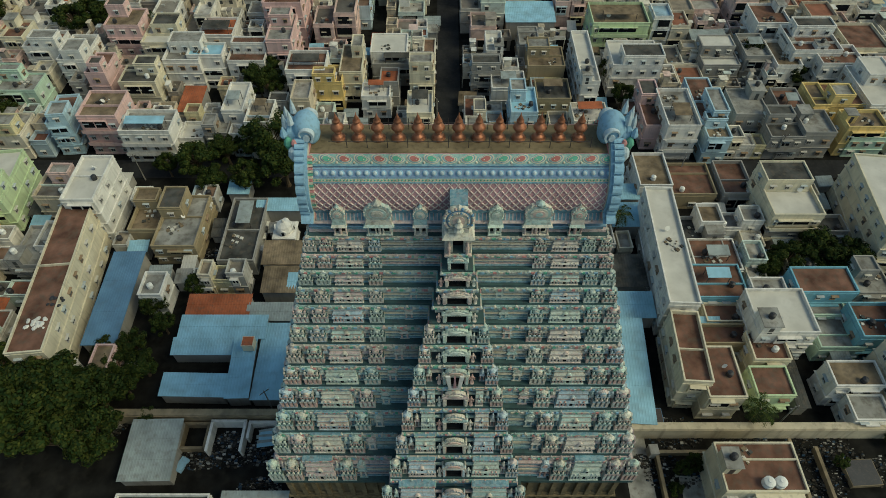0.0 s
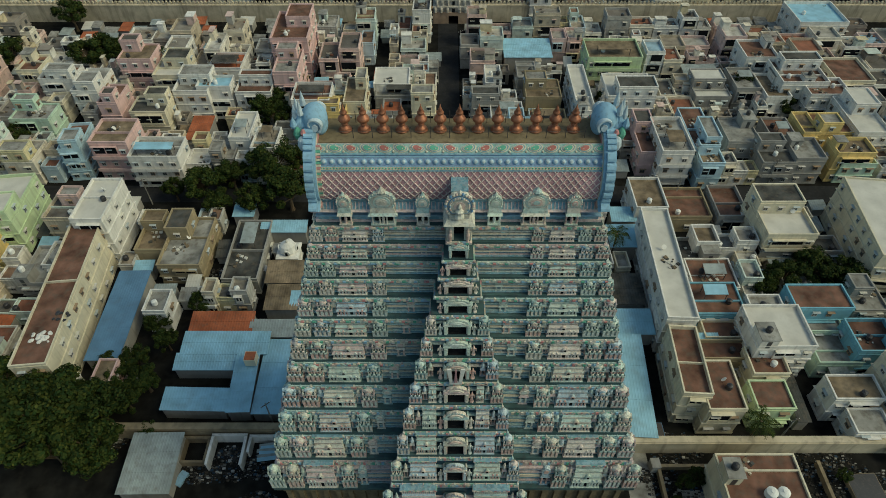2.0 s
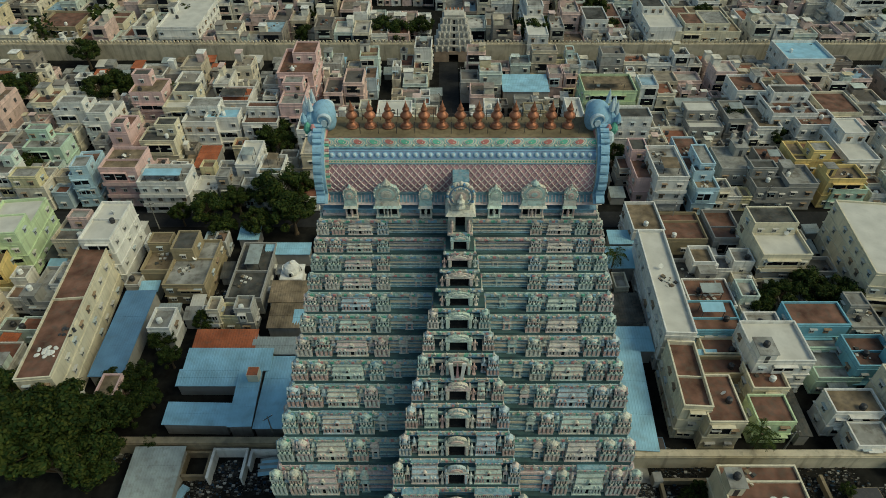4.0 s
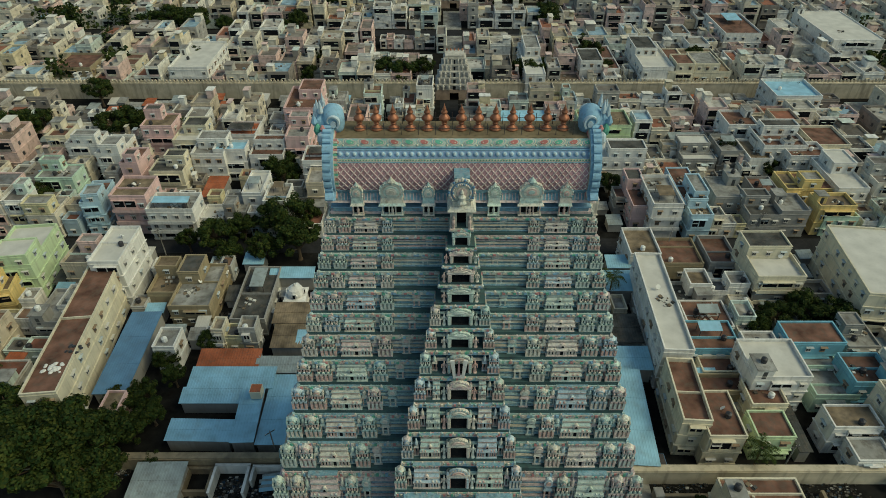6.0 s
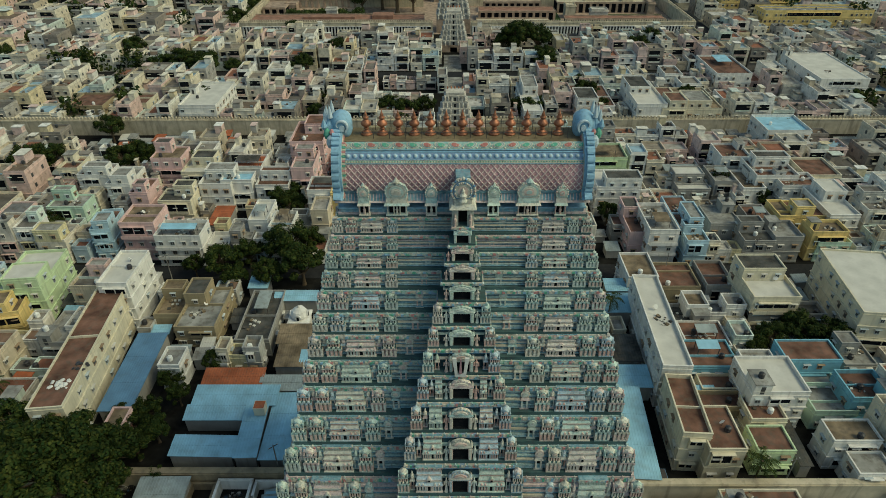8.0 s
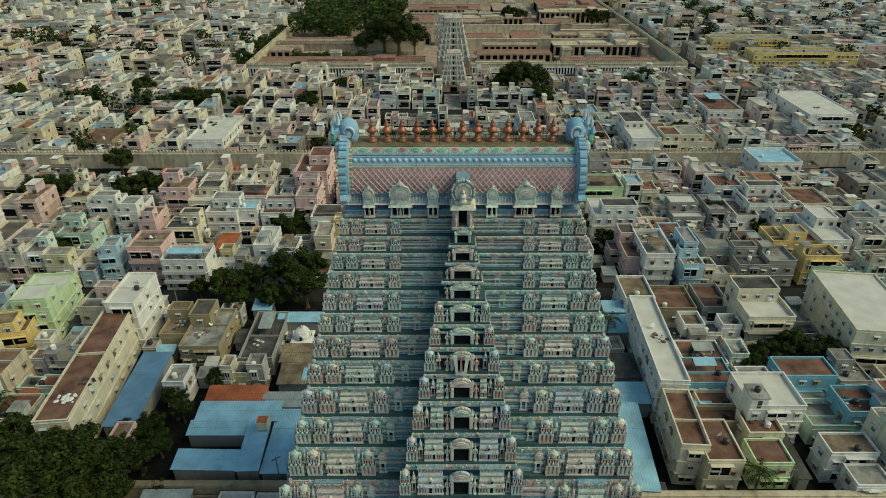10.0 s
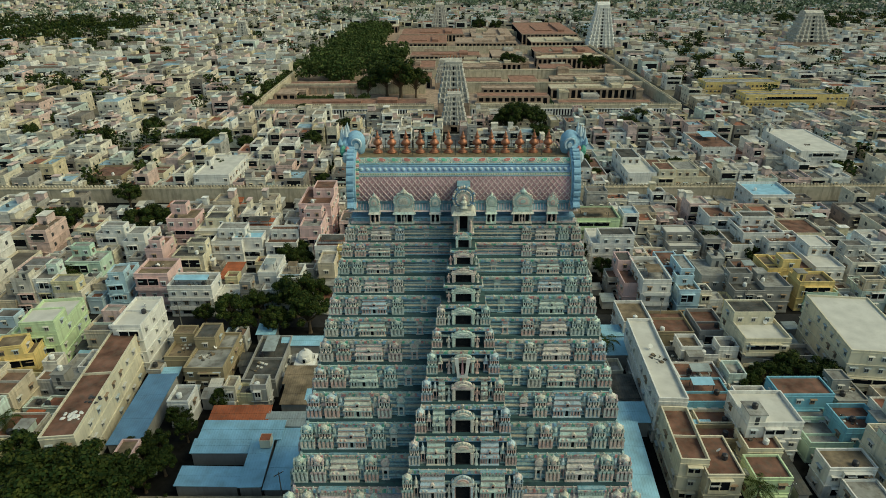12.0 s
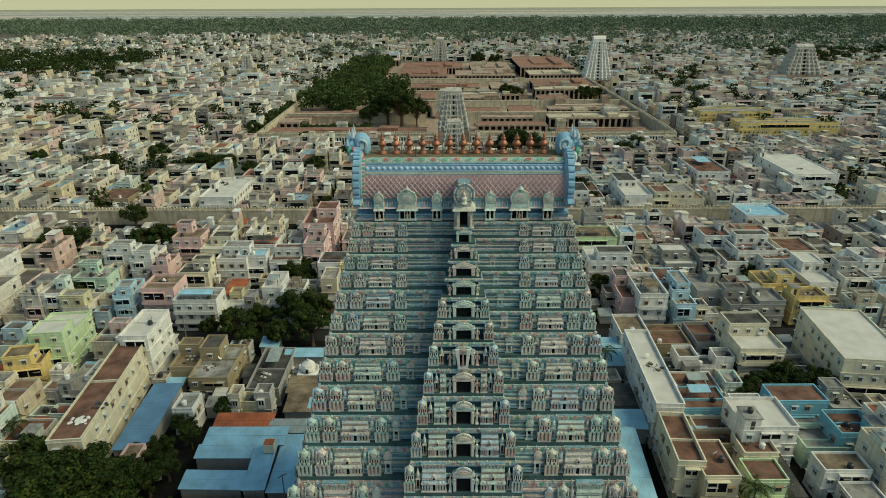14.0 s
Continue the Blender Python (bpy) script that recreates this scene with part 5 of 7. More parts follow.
shed(-63.8, 129.3, 5.6, 9.9, 5, 0.0, "t")
keep(-53.8, 118.4, 5.4, 9.4)
house(-53.8, 118.4, 5.4, 9.4, 6, 0.0, "k", "g")
keep(-50.1, 123.7, 5.1, 11.0)
house(-50.1, 123.7, 5.1, 11.0, 9, 0.0, "w", "w")
keep(-60.2, 117.0, 5.7, 6.2)
house(-60.2, 117.0, 5.7, 6.2, 4, 0.0, "w", "w")
keep(-85.7, 154.4, 9.3, 8.4)
house(-85.7, 154.4, 9.3, 8.4, 12, 0.0, "p", "o")
keep(-61.3, 154.4, 9.1, 8.6)
house(-61.3, 154.4, 9.1, 8.6, 9, 0.0, "w", "t")
keep(-67.6, 143.0, 9.3, 9.5)
house(-67.6, 143.0, 9.3, 9.5, 9, 0.0, "w", "g")
keep(-61.8, 142.7, 9.1, 5.6)
house(-61.8, 142.7, 9.1, 5.6, 9.6, 0.0, "w", "b")
keep(-51.4, 143.2, 9.7, 6.9)
house(-51.4, 143.2, 9.7, 6.9, 8, 0.0, "w", "r")
keep(-34.6, 136.8, 9.9, 8.5)
house(-34.6, 136.8, 9.9, 8.5, 10, 0.0, "w", "r")
keep(-44.2, 167.2, 10.6, 16.4)
house(-44.2, 167.2, 10.6, 16.4, 13, 0.0, "p", "r")
keep(-106.0, 148.0, 9.4, 7.4)
house(-106.0, 148.0, 9.4, 7.4, 9, 0.0, "w", "r")
keep(-96.1, 144.4, 7.0, 11.4)
house(-96.1, 144.4, 7.0, 11.4, 9, 0.0, "w", "g")
keep(-87.2, 136.4, 5.0, 8.8)
house(-87.2, 136.4, 5.0, 8.8, 10, 0.0, "p", "r")
keep(-77.1, 134.6, 9.3, 7.2)
house(-77.1, 134.6, 9.3, 7.2, 8, 0.0, "c", "d")
keep(-75.8, 151.6, 9.0, 10.4)
house(-75.8, 151.6, 9.0, 10.4, 9, 0.0, "c", "w")
keep(-29.0, 134.2, 7.1, 7.2)
house(-29.0, 134.2, 7.1, 7.2, 8, 0.0, "y", "o")
keep(-23.5, 139.9, 5.7, 12.0)
house(-23.5, 139.9, 5.7, 12.0, 9, 0.0, "c", "o")
keep(-42.7, 149.1, 6.6, 12.1)
house(-42.7, 149.1, 6.6, 12.1, 12, 0.0, "p", "g")
keep(-116.0, 153.2, 6.1, 8.3)
house(-116.0, 153.2, 6.1, 8.3, 9, 0.0, "c", "r")
keep(-50.2, 138.5, 7.4, 4.9)
house(-50.2, 138.5, 7.4, 4.9, 4, 0.0, "k", "g")
keep(-16.9, 130.4, 7.1, 5.8)
house(-16.9, 130.4, 7.1, 5.8, 6, 0.0, "w", "w")
keep(-13.7, 134.9, 4.7, 6.0)
house(-13.7, 134.9, 4.7, 6.0, 7, 0.0, "k", "t")
keep(-5.6, 122.8, 6.1, 8.7)
house(-5.6, 122.8, 6.1, 8.7, 8, 0.0, "c", "w")
keep(-5.4, 137.8, 6.2, 7.9)
house(-5.4, 137.8, 6.2, 7.9, 9, 0.0, "c", "g")
keep(-14.4, 148.4, 9.7, 8.8)
house(-14.4, 148.4, 9.7, 8.8, 8, 0.0, "w", "w")
keep(-10.7, 143.9, 15.7, 5.7)
house(-10.7, 143.9, 15.7, 5.7, 6, 0.0, "k", "g")
keep(25.2, 167.8, 14.5, 10.4)
shed(25.2, 167.8, 14.5, 10.4, 6.5, 0.0, "b")
keep(19.5, 123.4, 6.4, 9.8)
house(19.5, 123.4, 6.4, 9.8, 8, 0.0, "s", "b")
keep(11.5, 140.5, 8.0, 7.5)
house(11.5, 140.5, 8.0, 7.5, 7, 0.0, "k", "g")
keep(27.1, 143.7, 9.6, 9.0)
house(27.1, 143.7, 9.6, 9.0, 7, 0.0, "o", "o")
keep(27.7, 130.4, 8.5, 8.1)
house(27.7, 130.4, 8.5, 8.1, 6, 0.0, "o", "d")
keep(36.8, 140.5, 4.5, 22.5)
house(36.8, 140.5, 4.5, 22.5, 9, 0.0, "w", "w")
keep(49.2, 161.3, 15.6, 10.8)
house(49.2, 161.3, 15.6, 10.8, 9, 0.0, "l", "o", balcony=True)
keep(49.8, 141.9, 12.6, 11.2)
house(49.8, 141.9, 12.6, 11.2, 9, 0.0, "w", "w")
keep(16.7, 134.5, 8.6, 7.2)
house(16.7, 134.5, 8.6, 7.2, 6, 0.0, "w", "g")
keep(13.8, 150.2, 4.5, 9.4)
house(13.8, 150.2, 4.5, 9.4, 7, 0.0, "w", "w")
keep(23.5, 153.4, 5.4, 8.8)
house(23.5, 153.4, 5.4, 8.8, 7, 0.0, "k", "g")
keep(55.7, 118.9, 7.6, 13.9)
house(55.7, 118.9, 7.6, 13.9, 9.5, 0.0, "w", "g", balcony=True)
keep(63.4, 123.3, 6.0, 16.4)
house(63.4, 123.3, 6.0, 16.4, 9, 0.0, "s", "r")
keep(64.1, 113.6, 5.6, 6.6)
house(64.1, 113.6, 5.6, 6.6, 7.5, 0.0, "s", "o")
keep(51.3, 122.6, 6.3, 14.1)
house(51.3, 122.6, 6.3, 14.1, 7, 0.0, "p", "r")
keep(74.5, 124.0, 8.0, 9.9)
house(74.5, 124.0, 8.0, 9.9, 7.5, 0.0, "k", "g")
keep(81.0, 116.2, 8.0, 8.2)
house(81.0, 116.2, 8.0, 8.2, 6.5, 0.0, "k", "d", balcony=True)
keep(85.1, 125.7, 6.5, 7.8)
house(85.1, 125.7, 6.5, 7.8, 7, 0.0, "k", "r")
keep(98.4, 126.3, 9.2, 8.5)
house(98.4, 126.3, 9.2, 8.5, 8, 0.0, "y", "r", balcony=True)
keep(91.9, 126.1, 4.1, 8.9)
house(91.9, 126.1, 4.1, 8.9, 8, 0.0, "y", "o")
keep(99.3, 116.4, 9.3, 6.2)
house(99.3, 116.4, 9.3, 6.2, 8, 0.0, "y", "o")
keep(101.0, 114.0, 8.7, 2.4)
house(101.0, 114.0, 8.7, 2.4, 5, 0.0, "g", "d")
keep(97.3, 147.0, 12.5, 11.9)
house(97.3, 147.0, 12.5, 11.9, 10, 0.0, "w", "r")
keep(102.6, 140.9, 10.9, 8.3)
house(102.6, 140.9, 10.9, 8.3, 9, 0.0, "w", "r")
keep(113.1, 150.6, 10.5, 12.2)
house(113.1, 150.6, 10.5, 12.2, 8.5, 0.0, "c", "r")
keep(90.3, 159.3, 9.2, 10.1)
house(90.3, 159.3, 9.2, 10.1, 10, 0.0, "w", "r")
keep(73.8, 146.1, 9.7, 9.9)
house(73.8, 146.1, 9.7, 9.9, 6, 0.0, "k", "w")
keep(74.2, 154.9, 10.1, 7.8)
shed(74.2, 154.9, 10.1, 7.8, 6, 0.0, "z")
keep(83.2, 147.5, 6.7, 10.6)
house(83.2, 147.5, 6.7, 10.6, 7.5, 0.0, "k", "g")
keep(90.1, 144.2, 6.6, 11.6)
house(90.1, 144.2, 6.6, 11.6, 7.5, 0.0, "w", "o")
keep(106.5, 128.3, 8.1, 15.9)
house(106.5, 128.3, 8.1, 15.9, 9, 0.0, "w", "w")
keep(88.5, 116.6, 7.3, 8.3)
house(88.5, 116.6, 7.3, 8.3, 7, 0.0, "k", "g")
keep(48.2, 124.9, 5.6, 5.5)
house(48.2, 124.9, 5.6, 5.5, 5, 0.0, "k", "r")
keep(46.3, 100.6, 7.1, 10.2)
house(46.3, 100.6, 7.1, 10.2, 7, 0.0, "w", "o", stair=False)
keep(44.1, 77.0, 6.4, 29.2)
house(44.1, 77.0, 5.6, 29.0, 10.5, -2.6, "w", "w", stair=False)
keep(42.9, 54.7, 5.4, 14.0)
house(42.9, 54.7, 4.9, 13.9, 9, -3.4, "c", "r", stair=False)
keep(55.6, 100.6, 9.7, 9.9)
house(55.6, 100.6, 9.7, 9.9, 4, 0.0, "o", "r", stair=False)
keep(65.1, 100.4, 6.8, 10.4)
house(65.1, 100.4, 6.8, 10.4, 4.5, 0.0, "k", "r", stair=False)
keep(52.9, 83.2, 9.2, 11.0)
house(52.9, 83.2, 9.2, 11.0, 4.2, 0.0, "k", "d")
keep(55.5, 87.3, 4.7, 5.2)
house(55.5, 87.3, 4.7, 5.2, 7, 0.0, "w", "o", stair=False)
keep(54.9, 78.3, 9.3, 8.0)
house(54.9, 78.3, 9.3, 8.0, 5, 0.0, "w", "r")
keep(72.6, 91.5, 10.4, 13.2)
house(72.6, 91.5, 10.4, 13.2, 9, 0.0, "c", "w", balcony=True)
keep(94.3, 87.8, 15.8, 24.6)
house(94.3, 87.8, 14.2, 23.8, 12, -6.6, "c", "w", stair=False)
keep(71.1, 88.6, 7.4, 8.1)
house(71.1, 88.6, 7.4, 8.1, 5, 0.0, "k", "r", stair=False)
keep(71.9, 69.4, 11.0, 5.9)
house(71.9, 69.4, 11.0, 5.9, 8.5, 0.0, "b", "r")
keep(52.6, 70.6, 10.4, 7.8)
house(52.6, 70.6, 10.4, 7.8, 6.5, 0.0, "b", "r")
keep(61.1, 62.0, 10.5, 9.4)
house(61.1, 62.0, 10.5, 9.4, 9, 0.0, "w", "w", stair=True)
keep(61.8, 68.8, 6.4, 3.9)
house(61.8, 68.8, 6.4, 3.9, 7, 0.0, "w", "g", stair=False)
keep(51.6, 59.7, 9.3, 4.1)
house(51.6, 59.7, 9.3, 4.1, 4.5, 0.0, "o", "r", stair=False)
keep(49.6, 62.4, 4.7, 2.5)
shed(49.6, 62.4, 4.7, 2.5, 5, 0.0, "b")
keep(53.0, 64.5, 7.4, 4.1)
house(53.0, 64.5, 7.4, 4.1, 4.5, 0.0, "c", "r", stair=False)
keep(58.1, 56.5, 6.5, 5.8)
house(58.1, 56.5, 6.5, 5.8, 6, 0.0, "c", "r", stair=False)
keep(56.6, 49.7, 6.5, 5.6)
house(56.6, 49.7, 6.5, 5.6, 6, 0.0, "l", "r", stair=False)
keep(47.3, 50.5, 6.3, 9.6)
house(47.3, 50.5, 6.3, 9.6, 8, 0.0, "c", "r", stair=False)
keep(48.8, 34.2, 12.3, 7.6)
house(48.8, 34.2, 12.3, 7.6, 8, 0.0, "c", "r", stair=True)
keep(33.7, 53.1, 6.6, 20.9)
shed(33.7, 53.1, 5.8, 20.7, 5, -3.7, "b")
keep(36.3, 66.8, 8.5, 5.8)
shed(36.3, 66.8, 8.5, 5.8, 4.6, 0.0, "b")
keep(40.5, 96.5, 5.8, 4.3)
shed(40.5, 96.5, 5.8, 4.3, 5, 0.0, "b")
keep(39.4, 89.7, 7.1, 6.5)
shed(39.4, 89.7, 7.1, 6.5, 5, 0.0, "b")
keep(36.9, 74.7, 6.8, 7.7)
shed(36.9, 74.7, 6.8, 7.7, 5, 0.0, "d")
keep(70.9, 50.6, 8.4, 4.8)
house(70.9, 50.6, 8.4, 4.8, 7, 0.0, "w", "o")
keep(72.0, 45.3, 6.1, 4.6)
house(72.0, 45.3, 6.1, 4.6, 5, 0.0, "w", "g")
keep(72.7, 60.7, 8.2, 7.3)
house(72.7, 60.7, 8.2, 7.3, 4, 0.0, "g", "g", stair=False)
keep(78.8, 61.2, 7.6, 7.3)
house(78.8, 61.2, 7.6, 7.3, 7, 0.0, "b", "r")
keep(83.5, 72.2, 6.5, 6.9)
house(83.5, 72.2, 6.5, 6.9, 5, 0.0, "k", "g")
keep(62.2, 51.5, 2.4, 11.0)
shed(62.2, 51.5, 2.4, 11.0, 4, 0.0, "d")
keep(71.2, 65.3, 9.5, 3.2)
house(71.2, 65.3, 9.5, 3.2, 5, 0.0, "g", "g", stair=False)
keep(80.0, 86.2, 8.2, 4.7)
house(80.0, 86.2, 8.2, 4.7, 5, 0.0, "k", "d", stair=False)
keep(-93.7, 214.7, 14.1, 26.5)
house(-93.7, 214.7, 14.1, 26.5, 9, 0.0, "w", "w", balcony=True)
keep(57.5, 218.0, 14.8, 23.7)
house(57.5, 218.0, 14.8, 23.7, 7, 0.0, "w", "r")
keep(76.5, 211.6, 11.2, 26.0)
house(76.5, 211.6, 11.2, 26.0, 10, 0.0, "w", "w")
keep(84.8, 209.8, 9.2, 22.7)
house(84.8, 209.8, 9.2, 22.7, 9, 0.0, "c", "r")
keep(97.2, 212.3, 13.4, 23.0)
house(97.2, 212.3, 13.4, 23.0, 8, 0.0, "c", "o")
keep(117.4, 183.5, 15.1, 14.1)
house(117.4, 183.5, 15.1, 14.1, 9, 0.0, "w", "b")
keep(32.3, 211.7, 7.1, 31.7)
house(32.3, 211.7, 7.1, 31.7, 9, 0.0, "w", "w")
keep(-121.8, 217.7, 8.7, 11.8)
house(-121.8, 217.7, 8.7, 11.8, 6, 0.0, "c", "r")
keep(-140.6, 216.4, 14.0, 14.6)
house(-140.6, 216.4, 14.0, 14.6, 6, 0.0, "o", "r")
keep(122.1, 250.1, 15.1, 25.7)
house(122.1, 250.1, 15.1, 25.7, 9, 0.0, "w", "r")
keep(159.9, 239.5, 19.7, 35.1)
house(159.9, 239.5, 19.7, 35.1, 12, 0.0, "w", "w")
keep(210.8, 350.2, 61.4, 14.0)
house(210.8, 350.2, 61.4, 14.0, 10, 0.0, "y", "g", stair=False)
keep(195.0, 389.4, 48.6, 14.7)
house(195.0, 389.4, 48.6, 14.7, 10, 0.0, "y", "g", stair=False)

# spots kept free for trees and yards: (x, y, size)
for x, y, w, d in ((-66, 35, 40, 24), (-56, 104, 26, 10), (-40, 104, 16, 12), (-50, 130, 9, 9), (30, 128, 8, 7), (82, 79, 14, 10), (-104, 168, 14, 10), (1.4, 43, 46, 32), (1.4, 75, 52, 30),
                   (-52, 57, 8, 22), (92, 140, 8, 7), (-75, 30, 60, 24), (-44, 54.4, 10, 4.6)):
    TAKEN.append((x - w / 2, x + w / 2, y - d / 2, y + d / 2))


def fill(x0, x1, y0, y1, seed, deep=(9, 14), wide=(4.5, 8.5), near=True, lanes=()):
    """Rows of houses, back to back, with a narrow lane after every second row."""
    r = random.Random(seed)
    spots = []
    y, k = y0, 0
    while y < y1 - 5:
        d = min(r.uniform(*deep), y1 - y)
        x = x0 + r.uniform(0, 3)
        while x < x1 - 3:
            w = min(r.uniform(*wide), x1 - x)
            if r.random() < 0.1:
                x += r.uniform(1, 3)
            h = r.choice((3.6, 4.0, 4.5, 6.5, 6.8, 7.2, 7.5, 9.5, 10.2)) + r.uniform(-0.3, 0.3)
            dd = d * r.uniform(0.8, 1.0)
            if not any(a - 1.5 < x + w and x < c + 1.5 for a, c in lanes):
                spots.append((x + w / 2, y + dd / 2 + r.uniform(0, d - dd), w - 0.15, dd, round(h, 1)))
            x += w + r.choice((0.1, 0.1, 0.2, 0.8))
        y += d + (0.3 if k % 2 == 0 else r.uniform(3.0, 5.5))
        k += 1
    out = []
    for x, y, w, d, h in spots:
        if claim(x, y, w, d, -0.25):
            out.append((x, y, w, d, h))
        elif near:
            for dx, dy in ((-0.25, -0.25), (0.25, -0.25), (-0.25, 0.25), (0.25, 0.25)):
                q = (x + dx * w, y + dy * d, w * 0.55, d * 0.5)
                if claim(*q, -0.3):
                    out.append((*q, round(r.choice((3.2, 3.6, 4.2, 6.2)), 1)))
    return out


NEAR = fill(-125, -1.9, 112, 185, 3, deep=(7.5, 11), lanes=((-20.5, -17.5), (-1.9, 4.6))) + fill(5, 135, 112, 185, 4, deep=(7.5, 11), lanes=((40.5, 43),))
NEAR += fill(-130, -21, 47, 104, 5, deep=(7, 11)) + fill(25, 130, 46, 104, 6, deep=(7, 11))
NEAR.sort(key=lambda q: q[1] + 0.15 * abs(q[0]))
for k, (x, y, w, d, h) in enumerate(NEAR[:165]):
    house(x, y, w, d, h, rng.uniform(-2, 2), seed=k, detail=2 if y < 120 else 1, balcony=rng.random() < 0.2)

# close rows along the street behind the gateway
ROWS_BEHIND = fill(-16.9, -2.1, 150, 193, 41, deep=(7, 10), wide=(4, 6.5)) + fill(-42, -21.3, 168, 193, 42, deep=(7, 10), wide=(4, 7)) + fill(5.3, 60, 170, 193, 43, deep=(7, 10), wide=(4, 7))
for k, (x, y, w, d, h) in enumerate(ROWS_BEHIND):
    house(x, y, w, d, h, rng.uniform(-2, 2), seed=400 + k, detail=1)


LOW = []
for _ in range(2600):
    x, y = rng.uniform(-128, 134), rng.choice((rng.uniform(48, 104), rng.uniform(113, 192)))
    w, d = rng.uniform(2.6, 5.0), rng.uniform(2.6, 5.5)
    if -21 < x < 25 and y < 112 or -2.5 < x < 5.2:
        continue
    if len(LOW) < 250 and claim(x, y, w, d, -0.1):
        LOW.append((x, y))
        shed(x, y, w, d, rng.uniform(2.4, 3.8), rng.uniform(-4, 4), rng.choice("zzzdogbtgw"), 0.5)


def far_town(name, spots, label):
    """Distant houses in one mesh: walls, sunken terrace, stair head, rows of openings, verandah shade as near-black
    boxes.
    """
    b = Mb()
    r = random.Random(len(spots))
    for x, y, w, d, h in spots:
        x0, x1, y0, y1 = x - w / 2, x + w / 2, y - d / 2, y + d / 2
        far = y > 460
        if far:
            b.box(x0, x1, y0, y1, 0, h, 0)
        else:
            fl = max(1, round(h / 3.2))
            rings = [(0, 0)]
            for q in range(1, fl + 1):
                z = h * q / fl
                rings += [(0, z - 0.22), (0.2, z - 0.22), (0.2, z - 0.08), (0, z - 0.08)]
            b.loft(w, d, rings + [(0, h + 0.8), (-0.25, h + 0.8), (-0.25, h)], 0, x, y)
        b.box(x0 + 0.3, x1 - 0.3, y0 + 0.3, y1 - 0.3, h - 0.03, h + 0.05, 1)
        # near-black box on the front, painted shade of an open storey
        if far and r.random() < 0.8:
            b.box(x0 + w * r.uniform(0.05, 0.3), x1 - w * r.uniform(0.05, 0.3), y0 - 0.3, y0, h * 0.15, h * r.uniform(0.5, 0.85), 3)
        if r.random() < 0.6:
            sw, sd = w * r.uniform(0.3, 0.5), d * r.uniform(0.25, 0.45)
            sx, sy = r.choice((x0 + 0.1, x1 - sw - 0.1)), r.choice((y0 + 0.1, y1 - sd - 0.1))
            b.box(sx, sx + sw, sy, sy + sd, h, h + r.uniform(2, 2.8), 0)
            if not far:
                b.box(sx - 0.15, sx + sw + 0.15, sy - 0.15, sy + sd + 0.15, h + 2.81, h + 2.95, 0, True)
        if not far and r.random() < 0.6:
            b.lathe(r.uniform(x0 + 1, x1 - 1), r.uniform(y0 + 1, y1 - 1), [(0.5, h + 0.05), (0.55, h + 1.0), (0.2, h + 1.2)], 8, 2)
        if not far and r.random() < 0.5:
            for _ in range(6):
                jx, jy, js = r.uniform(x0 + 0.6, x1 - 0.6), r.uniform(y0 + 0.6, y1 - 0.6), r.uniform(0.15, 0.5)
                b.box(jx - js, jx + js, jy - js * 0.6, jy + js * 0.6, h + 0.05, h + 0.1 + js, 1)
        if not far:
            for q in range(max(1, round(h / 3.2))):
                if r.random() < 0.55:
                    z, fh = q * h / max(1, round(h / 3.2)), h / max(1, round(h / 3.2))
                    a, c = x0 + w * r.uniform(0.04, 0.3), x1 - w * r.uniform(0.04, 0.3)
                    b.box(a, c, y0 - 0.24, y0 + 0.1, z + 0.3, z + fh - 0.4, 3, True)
                    b.box(a, c, y0 - 0.34, y0 - 0.25, z + 0.3, z + 1.0, 0, True)
            n = max(1, int(w / 2.8))
            fl = max(1, round(h / 3.2))
            for q in range(fl):
                for i in range(n):
                    if r.random() < 0.75:
                        wx = x0 + w * (i + 0.5) / n
                        z = q * h / fl + 0.9
                        b.box(wx - 0.5, wx + 0.5, y0 - 0.06, y0 + 0.1, z, z + 1.2, 2)
                        b.box(wx - 0.7, wx + 0.7, y0 - 0.5, y0, z + 1.3, z + 1.4, 0, True)
                        sx = x1 if x < 0 else x0
                        wy = y0 + d * (i + 0.5) / n
                        b.box(sx - 0.06, sx + 0.06, wy - 0.5, wy + 0.5, z, z + 1.2, 2)
    return tagged(new(name, b.mesh(name, [m_house_far, m_terrace_far, m_window, m_dark])), label, "houses", "", "stuff")


m_terrace_far = mat("far_roof_terrace", (0.35, 0.3, 0.25), vary=0.35, grain=0.5, stain=0.5, palette=[(0.27, 0.12, 0.08), (0.26, 0.24, 0.21), (0.40, 0.38, 0.34), (0.13, 0.12, 0.11), (0.50, 0.48, 0.44), (0.30, 0.26, 0.21), (0.28, 0.40, 0.48), (0.20, 0.18, 0.16), (0.44, 0.41, 0.36), (0.17, 0.13, 0.10)], island=True)
TAKEN = [q for q in TAKEN if q[3] > 150]
TAKEN += [(-7, 14, 325, 345), (-118, 146, 331, 800), (-10, 14, 185, 210), (-27, -5, 225, 245), (24, 56, 284, 304), (-5.5, 13.5, 296, 317), (0.8, 6.8, 200, 330)]
MID = fill(-260, 0.6, 200, 261, 11, lanes=((2.2, 5.4),)) + fill(7, 260, 200, 261, 12) + fill(-300, 300, 271, 317, 13, lanes=((2.2, 5.4),))
MID += fill(-230, -126, 47, 184, 14) + fill(136, 240, 47, 184, 15)
far_town("near_town_houses", NEAR[165:] + MID, "crowded cream and pink flat-roofed town houses beyond the wall")
TAKEN = [q for q in TAKEN if q[3] > 320]
FAR = []
